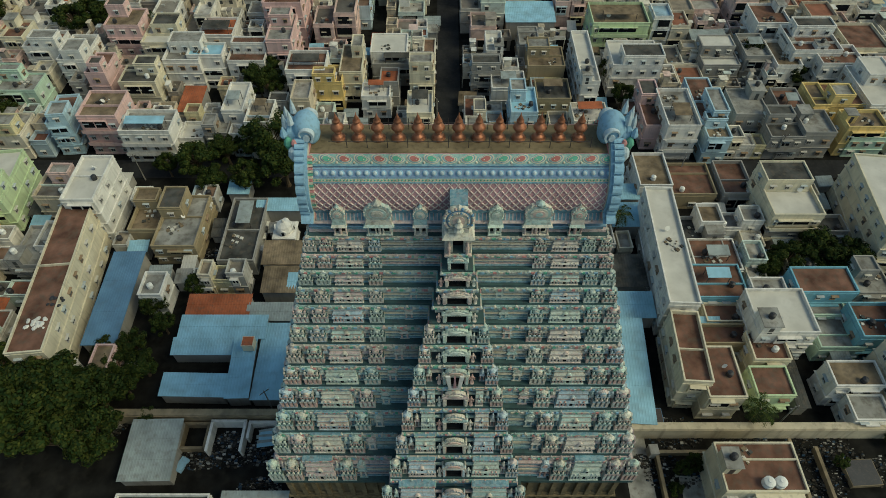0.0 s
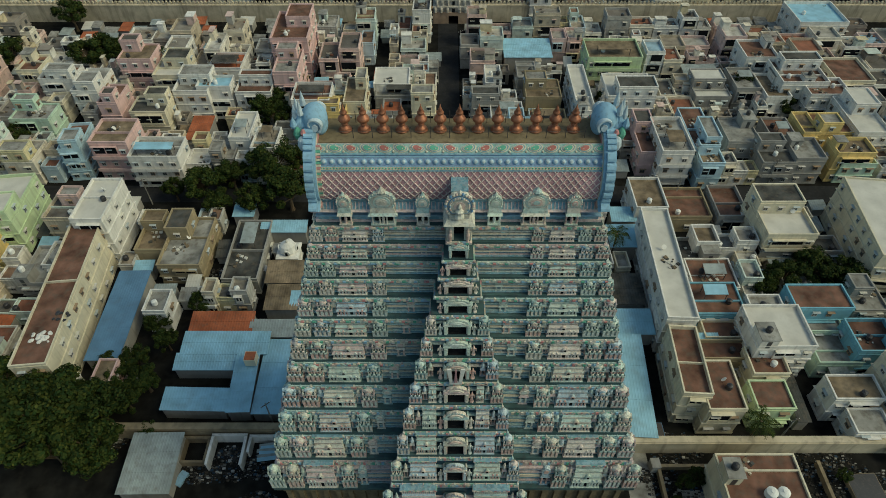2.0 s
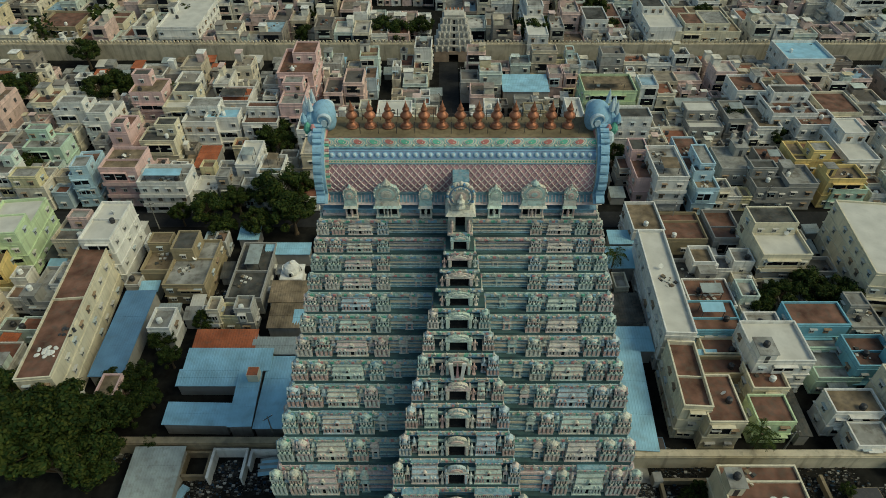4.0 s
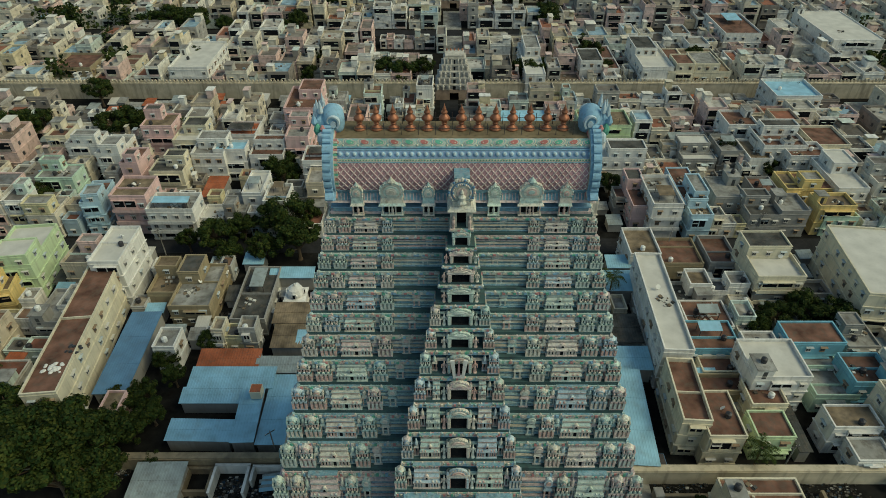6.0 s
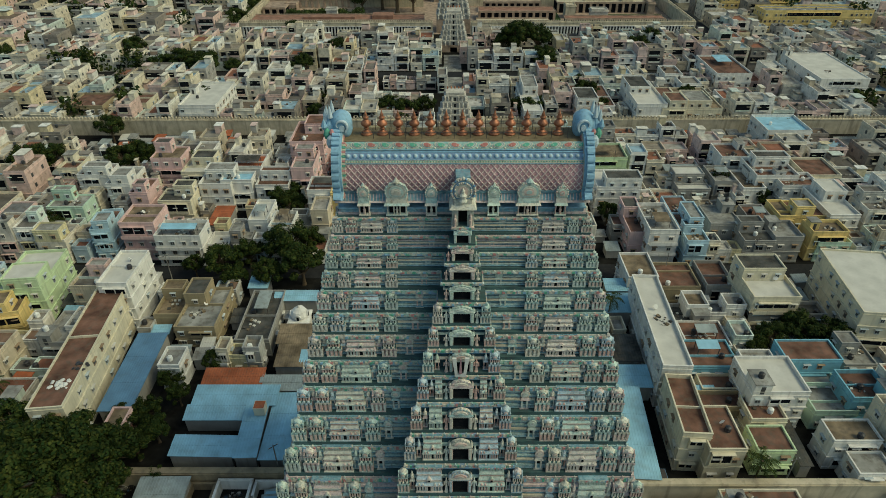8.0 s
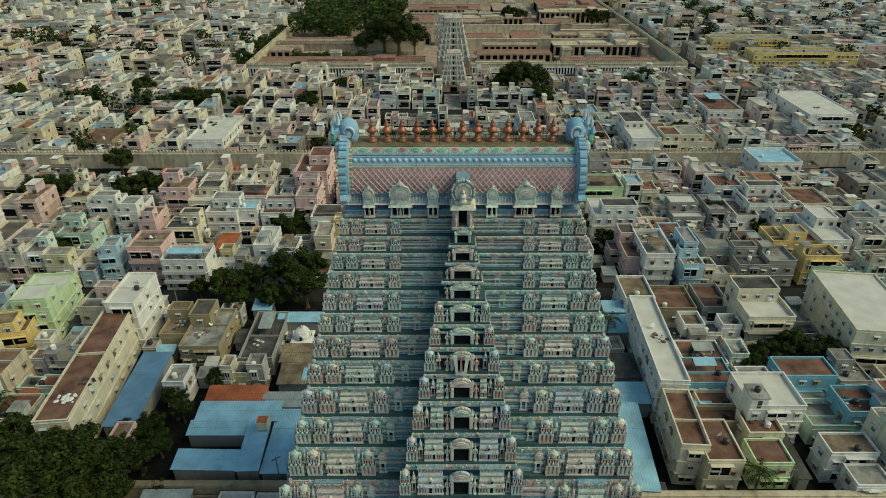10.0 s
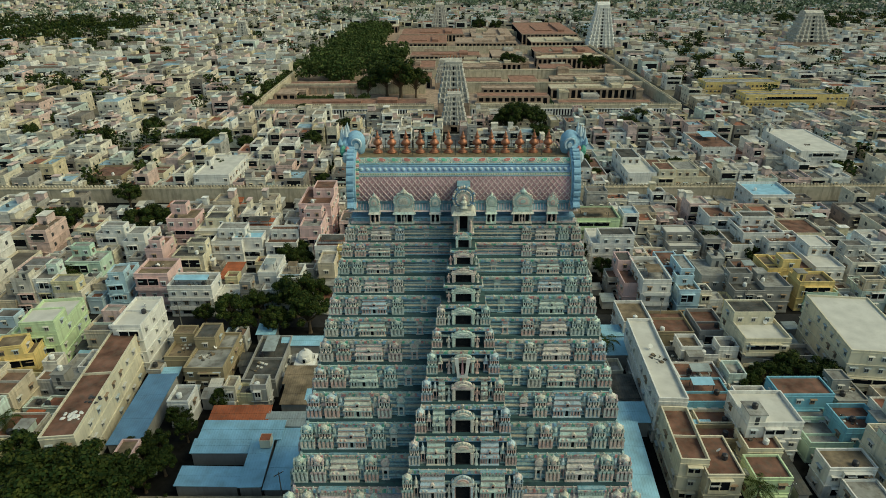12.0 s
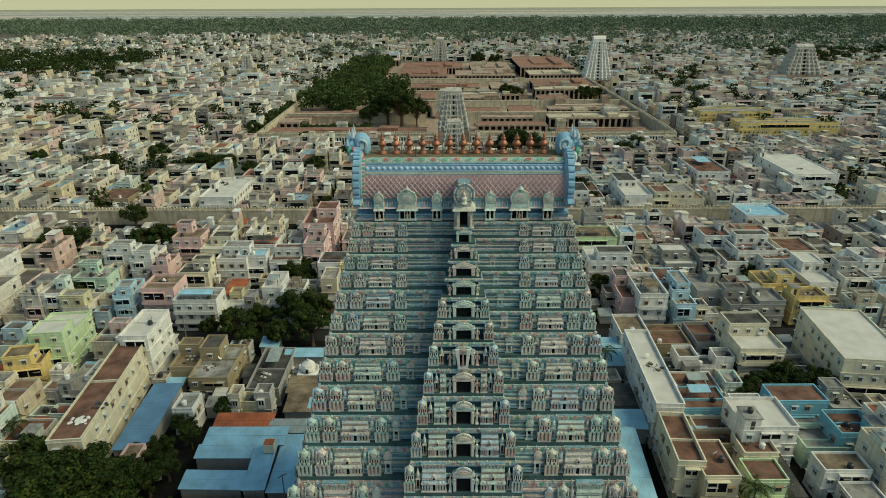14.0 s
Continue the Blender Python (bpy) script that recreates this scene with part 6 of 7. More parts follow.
for k, (x0, x1, y0, y1) in enumerate(((-620, -122, 329, 560), (-640, -122, 560, 860), (152, 620, 329, 560), (152, 700, 560, 860), (-800, 800, 800, 1300))):
    FAR += fill(x0, x1, y0, y1, 20 + k, deep=(10, 17), wide=(6, 15))
fr = random.Random(5)
FAR = [s for s in FAR if fr.random() < (0.86 if s[1] < 650 else 0.62 if s[1] < 1000 else 0.35)]
far_town("distant_town_houses", FAR, "pale distant town spreading to the palm belt")


# ---- trees ----
def tree_mesh(seed, n=1500, spread=1.0):
    """A crown of leaf clumps round several limbs; height about one unit times ten metres."""
    r = random.Random(seed)
    t = Mb()
    t.lathe(0, 0, [(0.45, 0), (0.32, 0.6), (0.26, 3.0), (0.2, 4.5)], 8)
    lobes = []
    for k in range(38):
        a, up, q = r.uniform(0, 6.28), r.uniform(-0.35, 1.0), r.uniform(0.6, 1.05)
        flat = math.sqrt(max(0.0, 1 - up * up))
        c = Vector((3.5 * spread * q * flat * math.cos(a), 3.5 * spread * q * flat * math.sin(a), 5.7 + 2.9 * q * up))
        lobes.append((c, r.uniform(0.65, 1.15)))
        s = Vector((0, 0, r.uniform(2.2, 4.2)))
        for i in range(4):
            p, p2 = s.lerp(c, i / 4), s.lerp(c, (i + 1) / 4)
            w, w2 = 0.15 - 0.03 * i, 0.12 - 0.03 * i
            t.add([(p.x - w, p.y - w, p.z), (p.x + w, p.y - w, p.z), (p.x, p.y + w, p.z), (p2.x - w2, p2.y - w2, p2.z), (p2.x + w2, p2.y - w2, p2.z), (p2.x, p2.y + w2, p2.z)],
                  [(0, 1, 4, 3), (1, 2, 5, 4), (2, 0, 3, 5)])
    c = Mb()
    for _ in range(n):
        o, rad = r.choice(lobes)
        d = Vector((r.gauss(0, 1), r.gauss(0, 1), r.gauss(0, 1)))
        d.normalize()
        p = o + d * rad * (r.random() ** 0.25) * r.uniform(0.85, 1.1)
        s = r.uniform(0.12, 0.27)
        u = d.cross(Vector((r.gauss(0, 1), r.gauss(0, 1), r.gauss(0, 1))))
        u.normalize()
        v = (d * r.uniform(-0.6, 0.6) + d.cross(u)).normalized()
        a = [p + u * s, p + v * s * 0.7 + d * 0.05, p - u * s, p - v * s * 0.7]
        c.add([tuple(q) for q in a], [(0, 1, 2, 3)])
    return t.mesh("trunk", [m_bark]), c.mesh("crown", [m_leaf])


TREES = [tree_mesh(s, 6800) for s in (1, 2, 3, 4, 5)]


def tree(x, y, h=9.0, wide=1.0, label="broad leafy green tree among the houses"):
    k = int(abs(x * 7 + y * 3)) % len(TREES)
    g = thing("tree", x, y, 0, (x * 1.7 + y) % 6.28, label, "tree", "trees")
    s = h / 9.5
    part("trunk", TREES[k][0], g, (0, 0, 0), 0, (s * wide, s * wide, s))
    part("crown", TREES[k][1], g, (0, 0, 0), 0, (s * wide, s * wide, s))
    return g


def palm_mesh(seed):
    r = random.Random(seed)
    t = Mb()
    t.lathe(0, 0, [(0.3, 0), (0.2, 0.5), (0.16, 4), (0.14, 8.0), (0.2, 8.3)], 7)
    c = Mb()
    for k in range(22):
        a = k * 2.4 + r.uniform(-0.2, 0.2)
        up, ln = r.uniform(-0.3, 1.0), r.uniform(2.6, 3.4)
        px_, pz_, ang = 0.1, 8.2, up
        for i in range(9):
            st = ln / 9
            nx, nz = px_ + st * math.cos(ang), pz_ + st * math.sin(ang)
            ang -= 0.22
            for side in (-1, 1):
                lw = 0.75 * math.sin(math.pi * (i + 1.2) / 10.5)
                def P(rad, off, z):
                    return (rad * math.cos(a) - off * math.sin(a), rad * math.sin(a) + off * math.cos(a), z)
                for q in (0.0, 0.5):
                    mx_, mz_ = px_ + (nx - px_) * q, pz_ + (nz - pz_) * q
                    c.add([P(mx_, 0, mz_), P(mx_ + st * 0.34, 0, mz_), P(mx_ + st * 0.7, side * lw, mz_ - 0.3 * lw)], [(0, 1, 2)])
            px_, pz_ = nx, nz
    return t.mesh("trunk", [m_bark]), c.mesh("fronds", [m_leaf])


PALMS = [palm_mesh(s) for s in (1, 2)]


def palm(x, y, h=9.0):
    g = thing("palm_tree", x, y, 0, (x * 2.3) % 6.28, "coconut palm with drooping green fronds", "palm tree", "palms")
    k = int(abs(x)) % 2
    s = h / 9.5
    part("trunk", PALMS[k][0], g, (0, 0, 0), 0, (s, s, s))
    part("fronds", PALMS[k][1], g, (0, 0, 0), 0, (1.1, 1.1, s))
    return g


WEST_TREES = [(-71, 47, 12, 1.5), (-65, 48, 12, 1.4), (-60, 48, 10, 1.3), (-64, 40, 9, 1.4), (-58, 41, 9, 1.3), (-78, 52, 11, 1.3), (-68, 43, 12, 1.5), (-57, 106, 10, 1.2), (-51, 110, 9, 1.1), (-41, 111, 13, 1.3), (-36, 103, 12, 1.2), (-44, 101, 9, 1.1), (-64, 106, 7, 1), (-52, 101, 8, 1.1), (-49, 72, 6, 0.9)]
EAST_TREES = [(-56, 68, 6, 1.1), (-53, 63, 6, 1), (-57, 58, 7, 1.1), (-54, 54, 7, 1.1), (-56, 50, 7, 1.1), (-59, 54, 7, 1), (-48, 136, 10, 1.1), (-44, 134, 9, 1), (-106, 164, 11, 1.3), (-102, 167, 11, 1.2), (46, 131, 8, 1), (77, 80, 9, 1.3), (70, 78, 8, 1.2), (82, 78, 9, 1.2), (65, 76, 7, 1.1), (93, 140, 8, 1), (-110, 127, 8, 1.1), (-46, 142, 9, 1), (39, 36, 4, 0.9), (-36, 116, 9, 1)]
for x, y, h, w in WEST_TREES + EAST_TREES:
    tree(x, y, h, w)
for x, y, h in ((52.5, 44.1, 8.5), (36.6, 86.7, 9.5), (-104.1, 117.6, 9), (-72.9, 47.7, 11), (-82, 158, 12), (-86, 60, 10)):
    palm(x, y, h)
# trees of the third block and in the temple court
for x, y, h, w in ((36, 292, 19, 1.25), (46, 295, 16, 1.2), (29, 290, 13, 1.1), (33, 206, 11, 1.2), (28, 209, 10, 1.1), (-16, 206, 11, 1.3), (-22, 209, 11, 1.2), (-8, 212, 10, 1.1), (-50, 206, 9, 1.0), (-60, 203, 8, 1.0),
                   (-110, 262, 13, 1.4), (-122, 265, 13, 1.4), (-97, 260, 10, 1.2), (-70, 258, 9, 1.2), (-30, 386, 27, 1.3), (-40, 394, 24, 1.2), (-20, 388, 20, 1.1), (-52, 388, 15, 1.2), (-38, 430, 18, 1.2), (-44, 470, 18, 1.2), (-40, 510, 16, 1.2), (-120, 350, 12, 1.3), (-124, 380, 12, 1.3),
                   (46, 272, 12, 1.4), (95, 290, 12, 1.2), (52, 500, 14, 1.2), (60, 497, 12, 1.2), (112, 470, 16, 1.3), (122, 478, 14, 1.2), (104, 300, 13, 1.2), (40, 740, 18, 1.2), (60, 745, 16, 1.2), (-65, 262, 12, 1)):
    tree(x, y, h, w, "large dark green tree over the roofs")


m_grove = mat("grove_foliage", (0.05, 0.08, 0.03), rough=0.8, vary=0.5, grain=0.3, stain=0.4, dirt=(0.02, 0.04, 0.015), bump=0, palette=[(0.04, 0.07, 0.022), (0.075, 0.10, 0.03), (0.055, 0.085, 0.026), (0.09, 0.11, 0.035)], island=True)
# far foliage, paler than the near leaves: distance haze mixed into its colour
m_farleaf = mat("haze_paled_foliage", (0.14, 0.18, 0.12), rough=0.8, vary=0.4, grain=0.2, stain=0.3, dirt=(0.06, 0.09, 0.05), bump=0)


tr = random.Random(21)
for _ in range(46):
    x, y = tr.uniform(-230, 230), tr.choice((tr.uniform(200, 330), tr.uniform(200, 330), tr.uniform(120, 192)))
    if abs(x - 2) > 14 and (y > 196 or abs(x) > 40):
        tree(x, y, tr.uniform(7, 12), tr.uniform(0.9, 1.3))


def woods(name, spots, label, n=26, leaf=None, most=1.3):
    """Far woodland: clumps of leaves, one mesh."""
    r = random.Random(len(spots))
    b = Mb()
    for x, y, h, w in spots:
        for _ in range(n):
            a, q, z = r.uniform(0, 6.28), w * math.sqrt(r.random()), h * r.uniform(0.3, 1.0)
            q *= 1.1 - 0.5 * abs(z / h - 0.55)
            p = Vector((x + q * math.cos(a), y + q * math.sin(a), z))
            s = min(most, w * r.uniform(0.12, 0.28))
            u = Vector((r.gauss(0, 1), r.gauss(0, 1), r.gauss(0, 0.6))).normalized()
            v = u.cross(Vector((r.gauss(0, 1), r.gauss(0, 1), r.gauss(0, 1)))).normalized()
            b.add([tuple(p + u * s), tuple(p + v * s * 0.8), tuple(p - u * s), tuple(p - v * s * 0.8)], [(0, 1, 2, 3)])
    return tagged(new(name, b.mesh(name, [leaf or m_leaf])), label, "woods", "", "stuff")


wr = random.Random(9)
belt = []
while len(belt) < 6500:
    x, y = wr.uniform(-1500, 1500), wr.uniform(820, 1890)
    if noise.noise((x * 0.004, y * 0.009, 0.3)) + (y - 1120) / 700 > wr.uniform(-0.25, 0.25):
        belt.append((x, y, wr.uniform(10, 19), wr.uniform(6, 12)))
patch = [(wr.uniform(-700, -360), wr.uniform(640, 850), wr.uniform(11, 17), wr.uniform(5, 8)) for _ in range(380)]
patch += [(wr.uniform(-420, -270), wr.uniform(560, 640), wr.uniform(8, 12), wr.uniform(3, 5)) for _ in range(50)]
patch += [(wr.uniform(420, 640), wr.uniform(720, 880), wr.uniform(9, 14), wr.uniform(4, 7)) for _ in range(160)]
patch += [(wr.uniform(-180, -125), wr.uniform(262, 276), wr.uniform(8, 12), wr.uniform(3, 5)) for _ in range(14)]
woods("palm_patches", patch, "dark palm groves between the distant quarters", 90)
woods("far_woods", belt, "belt of palms and trees before the river, coloured pale for haze", 34, m_farleaf, 2.4)
grove = [(wr.uniform(-108, -64), wr.uniform(432, 745), wr.uniform(8, 18), wr.uniform(3, 6)) for _ in range(300)]
grove += [(wr.uniform(-124, -118), wr.uniform(340, 560), wr.uniform(5, 9), wr.uniform(2, 4)) for _ in range(60)]
grove += [(wr.uniform(-58, -34), wr.uniform(430, 560), wr.uniform(9, 17), wr.uniform(3, 5)) for _ in range(60)]
grove += [(wr.uniform(-98, -52), wr.uniform(370, 377), wr.uniform(3, 5.5), wr.uniform(1.5, 3)) for _ in range(40)]
woods("temple_grove", grove, "dense green grove inside the temple walls", 150, m_grove, 1.1)
scatter = []
while len(scatter) < 950:
    x, y = wr.uniform(-700, 700), wr.uniform(200, 1000)
    if noise.noise((x * 0.012, y * 0.012, 4.2)) > wr.uniform(-0.1, 0.45) and (y > 330 or abs(x - 2) > 16):
        scatter.append((x, y, wr.uniform(7, 14), wr.uniform(2.5, 5.5)))
scatter = [s for s in scatter if not (-118 < s[0] < 146 and s[1] < 800)]
woods("town_trees", scatter, "single trees scattered between distant roofs", 110)

for k, (x0, x1, y) in enumerate(((-112, -14, 402), (14, 136, 405), (-32, 136, 455), (-32, 70, 508), (-50, 136, 585))):
    b = Mb()
    b.box(x0, x1, y - 0.8, y + 0.8, 0, 7, 0)
    b.box(x0, x1, y - 1.0, y + 1.0, 6.4, 6.7, 0, True)
    tagged(new("wall_inner", b.mesh("wall_inner", [m_plaster])), "inner plastered temple wall", "wall", "", "structure")
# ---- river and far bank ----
# haze put into base colour and emission of a flat sheet
m_haze = mat("glowing_painted_haze", (0.22, 0.21, 0.18), vary=0.1, grain=0.004, stain=0.2, dirt=(0.18, 0.18, 0.16), bump=0)
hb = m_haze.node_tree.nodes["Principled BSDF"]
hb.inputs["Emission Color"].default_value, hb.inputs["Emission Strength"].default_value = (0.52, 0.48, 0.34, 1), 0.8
# land past the river, with the haze put into its pale base colour
m_bank = mat("haze_paled_plain", (0.34, 0.34, 0.27), vary=0.3, grain=0.01, stain=0.4, dirt=(0.2, 0.22, 0.16))
b = Mb()
b.add([(-4400, 1920, 0.05), (4400, 1880, 0.05), (4400, 2900, 0.05), (-4400, 3100, 0.05)], [(0, 1, 2, 3)])
tagged(new("river_bed", b.mesh("river_bed", [m_sand])), "broad pale sandy river bed", "river", "", "structure")


b = Mb()
b.add([(-4450, 3100, 0.08), (4450, 2900, 0.08), (4450, 4850, 0.08), (-4450, 4850, 0.08)], [(0, 1, 2, 3)])
tagged(new("far_bank", b.mesh("far_bank", [m_bank])), "plain beyond the river, coloured pale for haze", "plain", "", "structure")

# upright sheet added beyond the river; its glow imitates haze
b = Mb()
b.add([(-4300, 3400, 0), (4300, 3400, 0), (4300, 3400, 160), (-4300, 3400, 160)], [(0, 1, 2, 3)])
tagged(new("backdrop", b.mesh("backdrop", [m_haze])), "glowing backdrop sheet painted as pale evening haze", "haze", "", "structure")

m_water = mat("shallow_water", (0.16, 0.18, 0.17), rough=0.25, vary=0.2, grain=0.01, stain=0.2, bump=0)
for k, (x, y, w, d) in enumerate(((-900, 2150, 1500, 60), (700, 2060, 1100, 40), (300, 2400, 1900, 90), (-1400, 2600, 1500, 80), (1700, 2300, 1300, 70), (-200, 2800, 2200, 70))):
    rim = [(x + w * math.cos(a) * (1 + 0.08 * math.sin(5 * a + k)), y + d * math.sin(a) * (1 + 0.25 * math.sin(3 * a + k)), 0.12) for a in np.linspace(0, 2 * math.pi, 33)[:-1]]
    b = Mb()
    b.add(rim, [tuple(range(32))])
    tagged(new("water_channel", b.mesh("water_channel", [m_water])), "shallow grey water channel in the sand", "water", "", "structure")

# ---- distant gateways and the temple court ----
def small_gopuram(x, y, w, d, h, m, tiers, label, base=0.22, lean=0.5):
    g = thing("gopuram", x, y, 0, 0, label, "temple tower", "distant gateways")
    b = Mb()
    zb = h * base
    b.box(-w / 2, -w * 0.12, -d / 2, d / 2, 0, zb, 0)
    b.box(w * 0.12, w / 2, -d / 2, d / 2, 0, zb, 0)
    b.box(-w * 0.12, w * 0.12, -d / 2, d / 2, zb * 0.7, zb, 0, True)
    part("gate_base", b.mesh("gate_base", [m_stone]), g)
    for k in range(tiers):
        b = Mb()
        z0, z1 = zb + (h * 0.86 - zb) * k / tiers, zb + (h * 0.86 - zb) * (k + 1) / tiers
        q = 1 - lean * k / tiers
        hw, hd = w / 2 * q, d / 2 * q
        b.box(-hw * 0.93, hw * 0.93, -hd * 0.9, hd * 0.9, z0, z1, 0)
        b.box(-hw, hw, -hd, hd, z1 - (z1 - z0) * 0.28, z1 - (z1 - z0) * 0.08, 0, True)
        n = 7
        for i in range(n):
            xx = -hw * 0.9 + 1.8 * hw * i / (n - 1)
            if i == n // 2:
                # near-black slab paints the shade of the opening
                b.box(xx - hw * 0.07, xx + hw * 0.07, -hd * 0.96, -hd * 0.8, z0 + 0.05, z0 + (z1 - z0) * 0.6, 1)
            else:
                b.lathe(xx, -hd * 0.95, [(hw * 0.075, z0), (hw * 0.075, z0 + (z1 - z0) * 0.5), (hw * 0.1, z0 + (z1 - z0) * 0.55), (hw * 0.06, z0 + (z1 - z0) * 0.8), (0.02, z1)], 6, 0)
        part("tier", b.mesh("tier", [m, m_dark]), g)
    b = Mb()
    hw, hd, z0 = w / 2 * (1 - lean), d / 2 * (1 - lean), h * 0.86
    pts = [(-hd, z0), (-hd * 1.05, z0 + h * 0.04), (-hd * 0.7, z0 + h * 0.08), (0, z0 + h * 0.1), (hd * 0.7, z0 + h * 0.08), (hd * 1.05, z0 + h * 0.04), (hd, z0)]
    b.extrude_x(pts[::-1], -hw, hw, 0)
    for k in range(5):
        b.lathe(-hw * 0.8 + hw * 0.4 * k, 0, [(0.2, z0 + h * 0.09), (0.35, z0 + h * 0.12), (0.05, z0 + h * 0.15)], 6, 1)
    part("barrel_roof", b.mesh("barrel_roof", [m, m_copper]), g)
    return g


m_greystucco = mat("grey_stucco", (0.52, 0.49, 0.44), vary=0.3, grain=1.0, stain=0.5)
small_gopuram(3.3, 199.5, 13.6, 9, 17.5, m_greystucco, 5, "weathered grey stucco gateway tower on the second wall")
small_gopuram(4.2, 306.5, 14.5, 10, 22, m_greystucco, 6, "pale grey gateway tower at the head of the street", 0.16)
small_gopuram(4.5, 345, 19, 13, 34, m_greystucco, 7, "tall weathered grey gateway tower of the temple wall")
small_gopuram(-1, 420, 13, 9, 22, m_greystucco, 6, "grey inner gateway tower of the temple")
small_gopuram(-6, 745, 20, 14, 36, m_greystucco, 7, "far grey gateway tower on the northern wall")
small_gopuram(149, 597, 27, 19, 47, m_limewash, 12, "tall plain whitewashed gateway tower", 0.1, 0.56)
small_gopuram(351, 603, 34, 24, 38, m_greystucco, 7, "massive grey-brown gateway tower in the haze")
small_gopuram(-211, 652, 15, 11, 26, m_greystucco, 6, "slim grey gateway tower among far houses")
small_gopuram(-304, 655, 15, 11, 18, m_pier, 5, "short rose-brown gateway tower among far houses")


def hall(x0, x1, y0, y1, h, m=None, deck=None):
    """A long flat temple hall with rows of piers along its front."""
    g = thing("temple_hall", (x0 + x1) / 2, (y0 + y1) / 2, 0, 0, "low flat-roofed stone temple hall with pillared front", "hall", "temple halls")
    w, d = x1 - x0, y1 - y0
    b = Mb()
    # near-black core paints the shade behind the piers
    b.box(-w / 2 + 0.5, w / 2 - 0.5, -d / 2 + 1.4, d / 2, 0, h - 0.5, 1)
    b.box(-w / 2, w / 2, -d / 2, d / 2, h - 0.5, h, 0, True)
    b.box(-w / 2, w / 2, -d / 2, -d / 2 + 0.4, h, h + 0.7, 0)
    b.box(-w / 2, w / 2, d / 2 - 0.4, d / 2, h, h + 0.7, 0)
    n = int(w / 4)
    for k in range(n + 1):
        x = -w / 2 + 0.5 + (w - 1) * k / max(1, n)
        b.box(x - 0.7, x + 0.7, -d / 2 + 0.2, -d / 2 + 1.0, 0, h - 0.5, 0)
    part("hall_body", b.mesh("hall_body", [m or m_stone, m_dark]), g)
    q = Mb()
    q.box(-w / 2 + 0.4, w / 2 - 0.4, -d / 2 + 0.4, d / 2 - 0.4, h, h + 0.08, 0)
    if w > 40 and d > 12:
        q.box(-w * 0.2, w * 0.1, -d * 0.25, d * 0.2, h + 0.08, h + 1.2, 0)
        q.box(w * 0.2, w * 0.32, -d * 0.3, d * 0.3, h + 0.08, h + 2.2, 0)
    part("roof", q.mesh("roof", [deck or m_redstone]), g)


for k, r in enumerate(((-112, -12, 346, 360, 5), (-110, -58, 400, 418, 5), (-112, -98, 376, 396, 5), (18, 60, 347, 354, 4), (70, 128, 352, 360, 4), (20, 66, 366, 378, 5), (24, 60, 386, 398, 6), (70, 128, 384, 402, 6),
                       (12, 40, 410, 426, 6), (46, 66, 410, 440, 5), (75, 134, 418, 432, 6), (84, 128, 440, 448, 5), (-30, -10, 420, 448, 6), (-30, -8, 462, 498, 7), (10, 44, 462, 480, 7), (14, 62, 486, 502, 6),
                       (74, 100, 462, 484, 6), (-30, 30, 516, 540, 8), (40, 68, 516, 560, 7), (76, 134, 500, 520, 8), (80, 134, 535, 575, 7), (-48, 2, 595, 660, 8), (10, 70, 596, 640, 8), (84, 136, 600, 640, 8),
                       (80, 138, 646, 760, 10), (-48, 20, 672, 730, 7), (28, 72, 652, 730, 7), (-112, -56, 752, 780, 7))):
    hall(*r, deck=(m_redstone, m_redstone, m_stone, m_plaster)[k % 4 if k != 24 else 0])
for x0, x1, y0, y1 in ((60, 70, 366, 402), (90, 134, 362, 381), (100, 136, 403, 417), (-100, -50, 365, 372)):
    slab("lawn", x0, x1, y0, y1, 0.04, 0.1, m_lawn, "rough green grass patch in the court", category="lawn")
hr = random.Random(31)
for _ in range(70):
    x, y = hr.uniform(-100, 128), hr.uniform(350, 720)
    w, d = hr.uniform(4, 12), hr.uniform(4, 10)
    if abs(x - 3) > 16 and (x > -48 or y < 395):
        h = hr.uniform(4, 11)
        g = thing("temple_pavilion", x, y, 0, 0, "small flat-roofed stone pavilion in the temple court", "pavilion", "temple pavilions")
        b = Mb()
        b.loft(w, d, [(0.2, 0), (0.2, 0.6), (0, 0.6), (0, h - 0.6), (0.5, h - 0.6), (0.4, h), (0, h), (0, h + 0.7), (-0.3, h + 0.7), (-0.3, h + 0.1)])
        part("wall", b.mesh("wall", [hr.choice((m_stone, m_plaster, m_greystucco))]), g)
slab("temple_court", -113, 137, 336.2, 789, 0.0, 0.04, m_stone, "dusty reddish temple court", category="courtyard")


# ---- the yards before the enclosure wall ----
def ruin(x0, x1, y0, y1, h, label, m=None, open_front=True):
    """Roofless walls of a broken room."""
    g = thing("roofless_room", (x0 + x1) / 2, (y0 + y1) / 2, 0, 0, label, "ruin")
    w, d = (x1 - x0) / 2, (y1 - y0) / 2
    for a in ((-w, w, d - 0.35, d), (-w, -w + 0.35, -d, d - 0.36), (w - 0.35, w, -d, d - 0.36)) + (() if open_front else ((-w + 0.36, w - 0.36, -d, -d + 0.3),)):
        b = Mb()
        b.box(a[0], a[1], a[2], a[3], 0, h, 0)
        b.box(a[0] - 0.06, a[1] + 0.06, a[2] - 0.06, a[3] + 0.06, h, h + 0.1, 0, True)
        part("wall", b.mesh("wall", [m or PAINT["w"]]), g)
    return g


ruin(-39.6, -33.6, 38.9, 44.3, 2.4, "white plastered walls of a roofless room full of scrap")
ruin(-33.2, -25.6, 41.2, 44.2, 2.2, "white plastered walls round a scrap store", open_front=True)
ruin(-44.5, -40.0, 39.6, 44.2, 1.6, "low broken grey walls beside the sheet-roofed shed", m_ochre, False)


